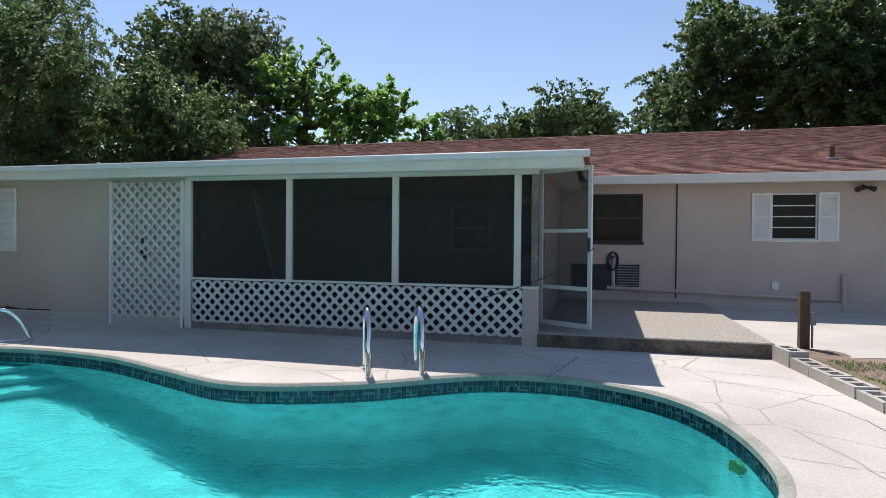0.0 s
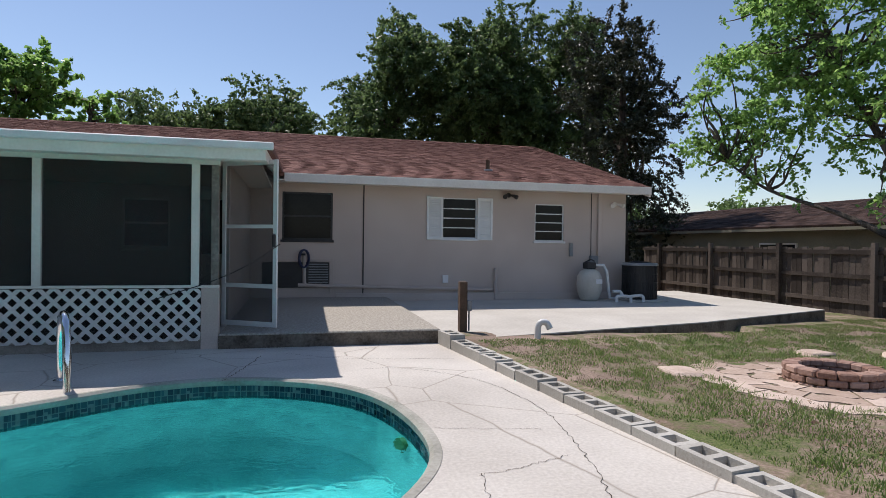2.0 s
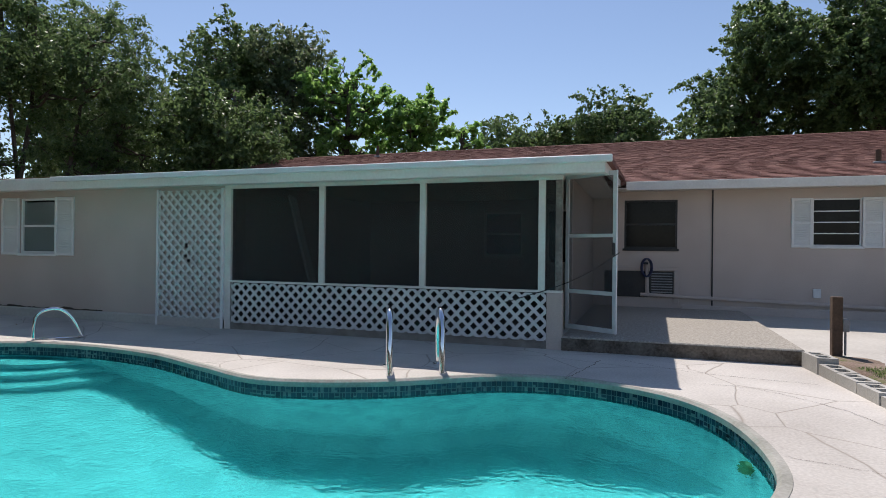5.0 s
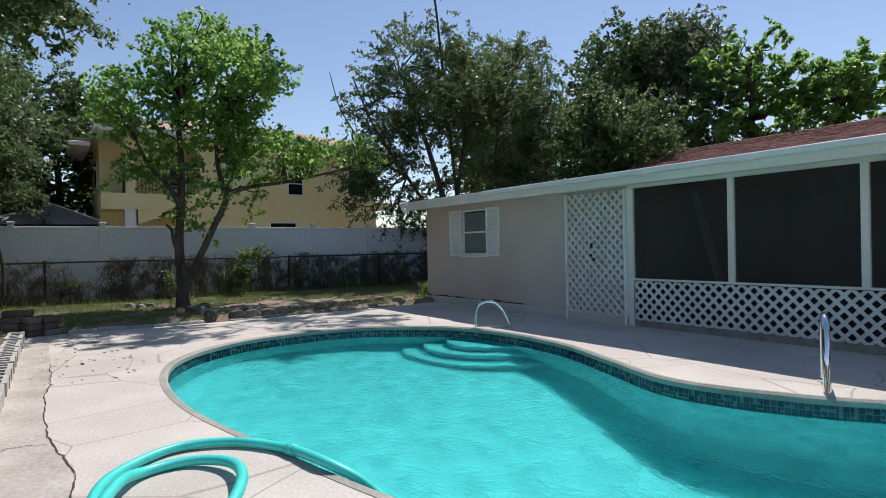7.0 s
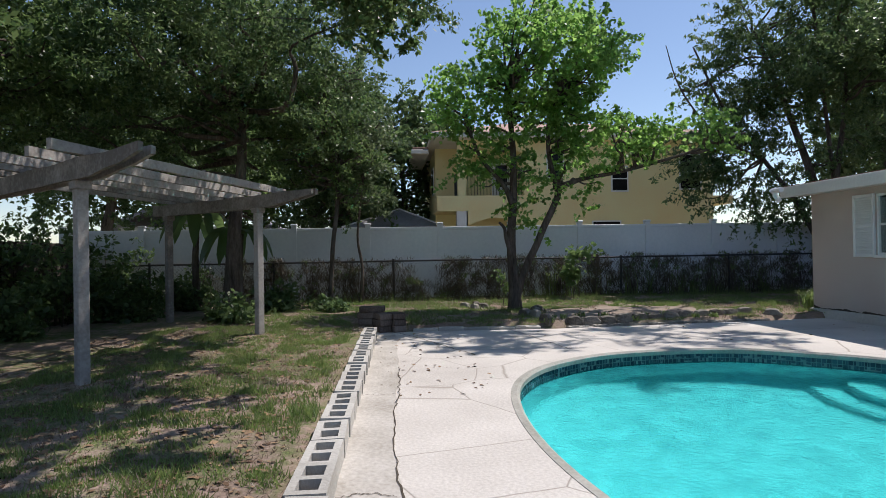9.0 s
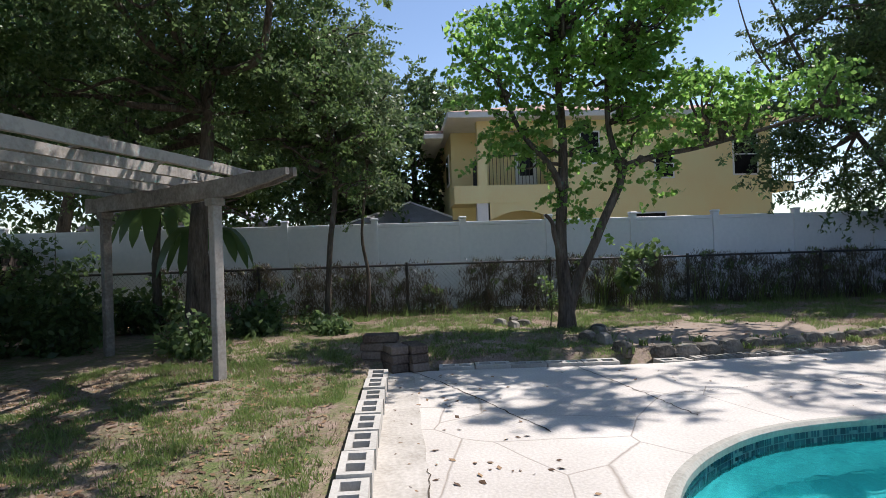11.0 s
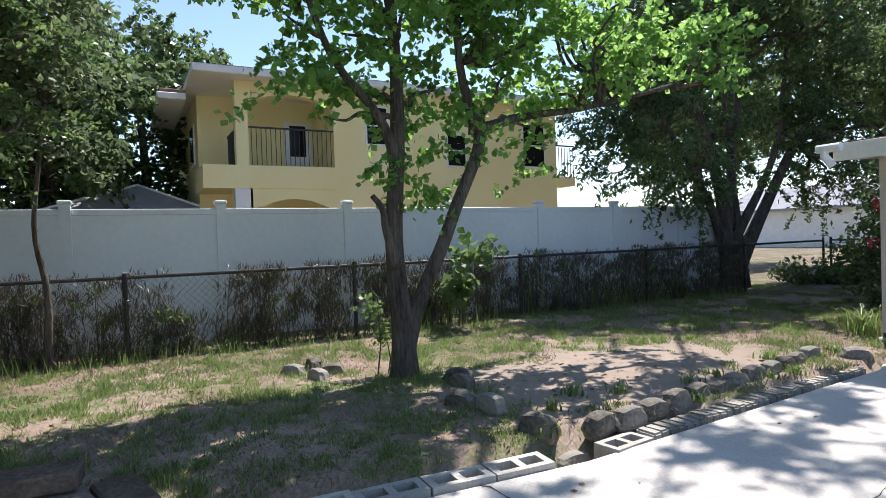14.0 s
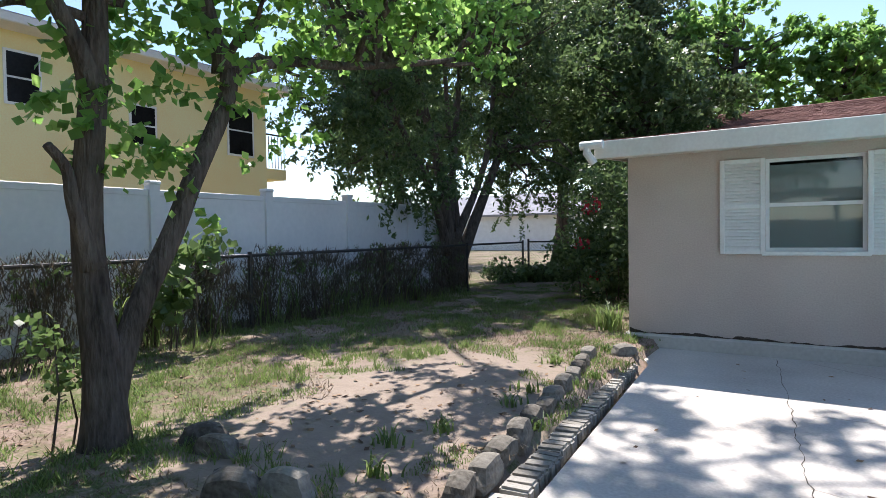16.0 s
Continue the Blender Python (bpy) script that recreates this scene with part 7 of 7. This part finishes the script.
# ---- beyond the fences ----
def low_house(name, label, x0, x1, y0, y1, z0, eave, ridge, wall_mat, roof_mat, along_y=True):
    h = thing(name, label, "house")
    part("wall", box(x0, x1, y0, y1, z0, eave), wall_mat, h)
    bm = bmesh.new()
    o = 0.45
    if along_y:
        q = [(x0 - o, y0 - o, eave), (x0 - o, y1 + o, eave), ((x0 + x1) / 2, y1 + o, ridge), ((x0 + x1) / 2, y0 - o, ridge), (x1 + o, y1 + o, eave), (x1 + o, y0 - o, eave)]
    else:
        q = [(x0 - o, y0 - o, eave), (x1 + o, y0 - o, eave), (x1 + o, (y0 + y1) / 2, ridge), (x0 - o, (y0 + y1) / 2, ridge), (x1 + o, y1 + o, eave), (x0 - o, y1 + o, eave)]
    v = [bm.verts.new(p) for p in q]
    bm.faces.new((v[0], v[1], v[2], v[3]))
    bm.faces.new((v[3], v[2], v[4], v[5]))
    w = [bm.verts.new((p[0], p[1], p[2] - 0.15)) for p in q]
    for a, c in ((0, 1), (1, 2), (2, 4), (4, 5), (5, 3), (3, 0)):
        bm.faces.new((v[a], v[c], w[c], w[a]))
    bmesh.ops.recalc_face_normals(bm, faces=bm.faces)
    part("roof", bm, roof_mat, h)
    return h


M_SIDING = mat("olive_siding", (0.16, 0.15, 0.11), (0.24, 0.22, 0.165), 0.85, 1, 20, 0.1)
h = low_house("side_neighbour_house", "low house with a brown shingle roof beyond the wooden fence", 16.6, 24.5, 3.5, 27.0, -0.6, 1.9, 2.95, M_SIDING, M_SHINGLE_DARK)
part("fascia", box(16.1, 16.14, 3.05, 27.4, 1.76, 1.89), M_SIDING, h)
for y in (9.2, 14.5):
    w = part("window", box(16.55, 16.6, y, y + 1.5, 0.6, 1.4), M_TRIM, h)
    part("pane", box(16.54, 16.55, y + 0.05, y + 0.72, 0.65, 1.35), M_GLASS_DARK, w)
    part("pane", box(16.54, 16.55, y + 0.78, y + 1.45, 0.65, 1.35), M_GLASS_DARK, w)
rr = shingle_roof("roof_4", "brown shingle slope of the neighbouring house", -27.4, -3.05, 16.1, 1.91, 20.55, 2.97, M_SHINGLE_DARK, row=0.16, tab=0.36)
rr.matrix_basis = pose(0, 0, 0, 0, 0, -90)
h = low_house("grey_house", "small white house with a grey roof beyond the fence", -31, -24.5, -11.5, -6.0, -0.2, 2.5, 3.9, M_WHITE, mat("grey_roof", (0.22, 0.22, 0.23), (0.36, 0.36, 0.37), 0.9, 2, 30, 0.2), False)
for y in (-9.9, -8.9):
    part("window", box(-24.5, -24.46, y, y + 0.45, 1.5, 2.3), M_GLASS_DARK, h)
def hip_shed():
    h = thing("shed", "dark screened enclosure with a pale grey hipped roof", "shed")
    x0, x1, y0, y1 = -28.0, -23.0, -2.3, 1.0
    part("wall", box(x0, x1, y0, y1, -0.2, 2.25), M_DARK, h)
    for y in (-2.3, -1.2, -0.1, 0.95):
        part("post", box(x1, x1 + 0.05, y, y + 0.05, -0.2, 2.25), M_WHITE, h)
    bm = bmesh.new()
    c = [bm.verts.new(p) for p in ((x0 - 0.3, y0 - 0.3, 2.3), (x1 + 0.3, y0 - 0.3, 2.3), (x1 + 0.3, y1 + 0.3, 2.3), (x0 - 0.3, y1 + 0.3, 2.3), (x0 + 1.5, -0.4, 3.1), (x1 - 1.3, -0.4, 3.1))]
    for q in ((0, 1, 5, 4), (1, 2, 5), (2, 3, 4, 5), (3, 0, 4), (3, 2, 1, 0)):
        bm.faces.new([c[i] for i in q])
    bmesh.ops.recalc_face_normals(bm, faces=bm.faces)
    part("roof", bm, bpy.data.materials["grey_roof"], h)
    part("ridge_cap", tube([(x1 + 0.3, y0 - 0.3, 2.31), (x1 - 1.3, -0.4, 3.11), (x1 + 0.3, y1 + 0.3, 2.31)], 0.04, 6), M_WHITE, h)


hip_shed()
low_house("far_house", "pale far house across the street", -34, -14, 37, 44, -0.4, 2.6, 4.2, M_WHITE, bpy.data.materials["grey_roof"], False)
tagged(part("road", box(-60, -10.6, 25.5, 30.5, -0.35, -0.02 + 0.03), M_CONC), "pale sunlit street beyond the corner", "road", kind="structure")
f = thing("cross_fence", "low chain-link fence closing the side yard", "fence")
for x in (-14.1, -12.4, -10.2):
    part("post", tube([(x, 13.4, 0), (x, 13.4, 1.15)], 0.028, 8), M_BLACK, f)
part("top_rail", tube([(-14.1, 13.4, 1.08), (-9.9, 13.4, 1.08)], 0.02, 8), M_BLACK, f)
o = raw("wire_mesh", [(x + s * 0.0022 + (d if k else 0), 13.4, 0.06 + k) for i in range(64) for d in (1, -1) for x in [-14.2 + 0.085 * i] for k, s in ((0, -1), (0, 1), (1, 1), (1, -1))], [(4 * i, 4 * i + 1, 4 * i + 2, 4 * i + 3) for i in range(128)], M_BLACK, f)
o["kind"] = "stuff"
# side fence closing the yard behind the pergola
f = thing("board_fence", "dark weathered board fence behind the pergola", "fence")
base = part("picket", box(-0.068, 0.068, -0.008, 0.008, 0, 1.6), M_FENCE_WOOD, f)
base.matrix_basis = pose(-15.0, -8.1, 0.0)
x = -14.85
rq = random.Random(6)
while x < 13:
    share(base, "picket", pose(x, -8.1 + rq.uniform(-0.006, 0.006), rq.uniform(-0.03, 0.02)), f)
    x += 0.15
for z in (0.3, 1.2):
    part("rail", box(-15, 13, -8.09, -8.05, z, z + 0.09), M_FENCE_WOOD, f)
# red blossoms on the dark shrub
bl = thing("blossom", "small red blossoms on the dark shrub", "flower")
rsn = np.random.RandomState(5)
fast_mesh("petals", leaf_cloud(rsn, [(-11.3, 9.75, 1.75), (-11.5, 9.8, 1.1), (-11.2, 9.7, 0.5)], [0.22, 0.18, 0.2], 160, 0.06, 0.2, 0.8), 4, mat("red_petal", (0.35, 0.01, 0.02), (0.6, 0.03, 0.05), 0.6, 8, 40, 0.0), bl)["kind"] = "stuff"
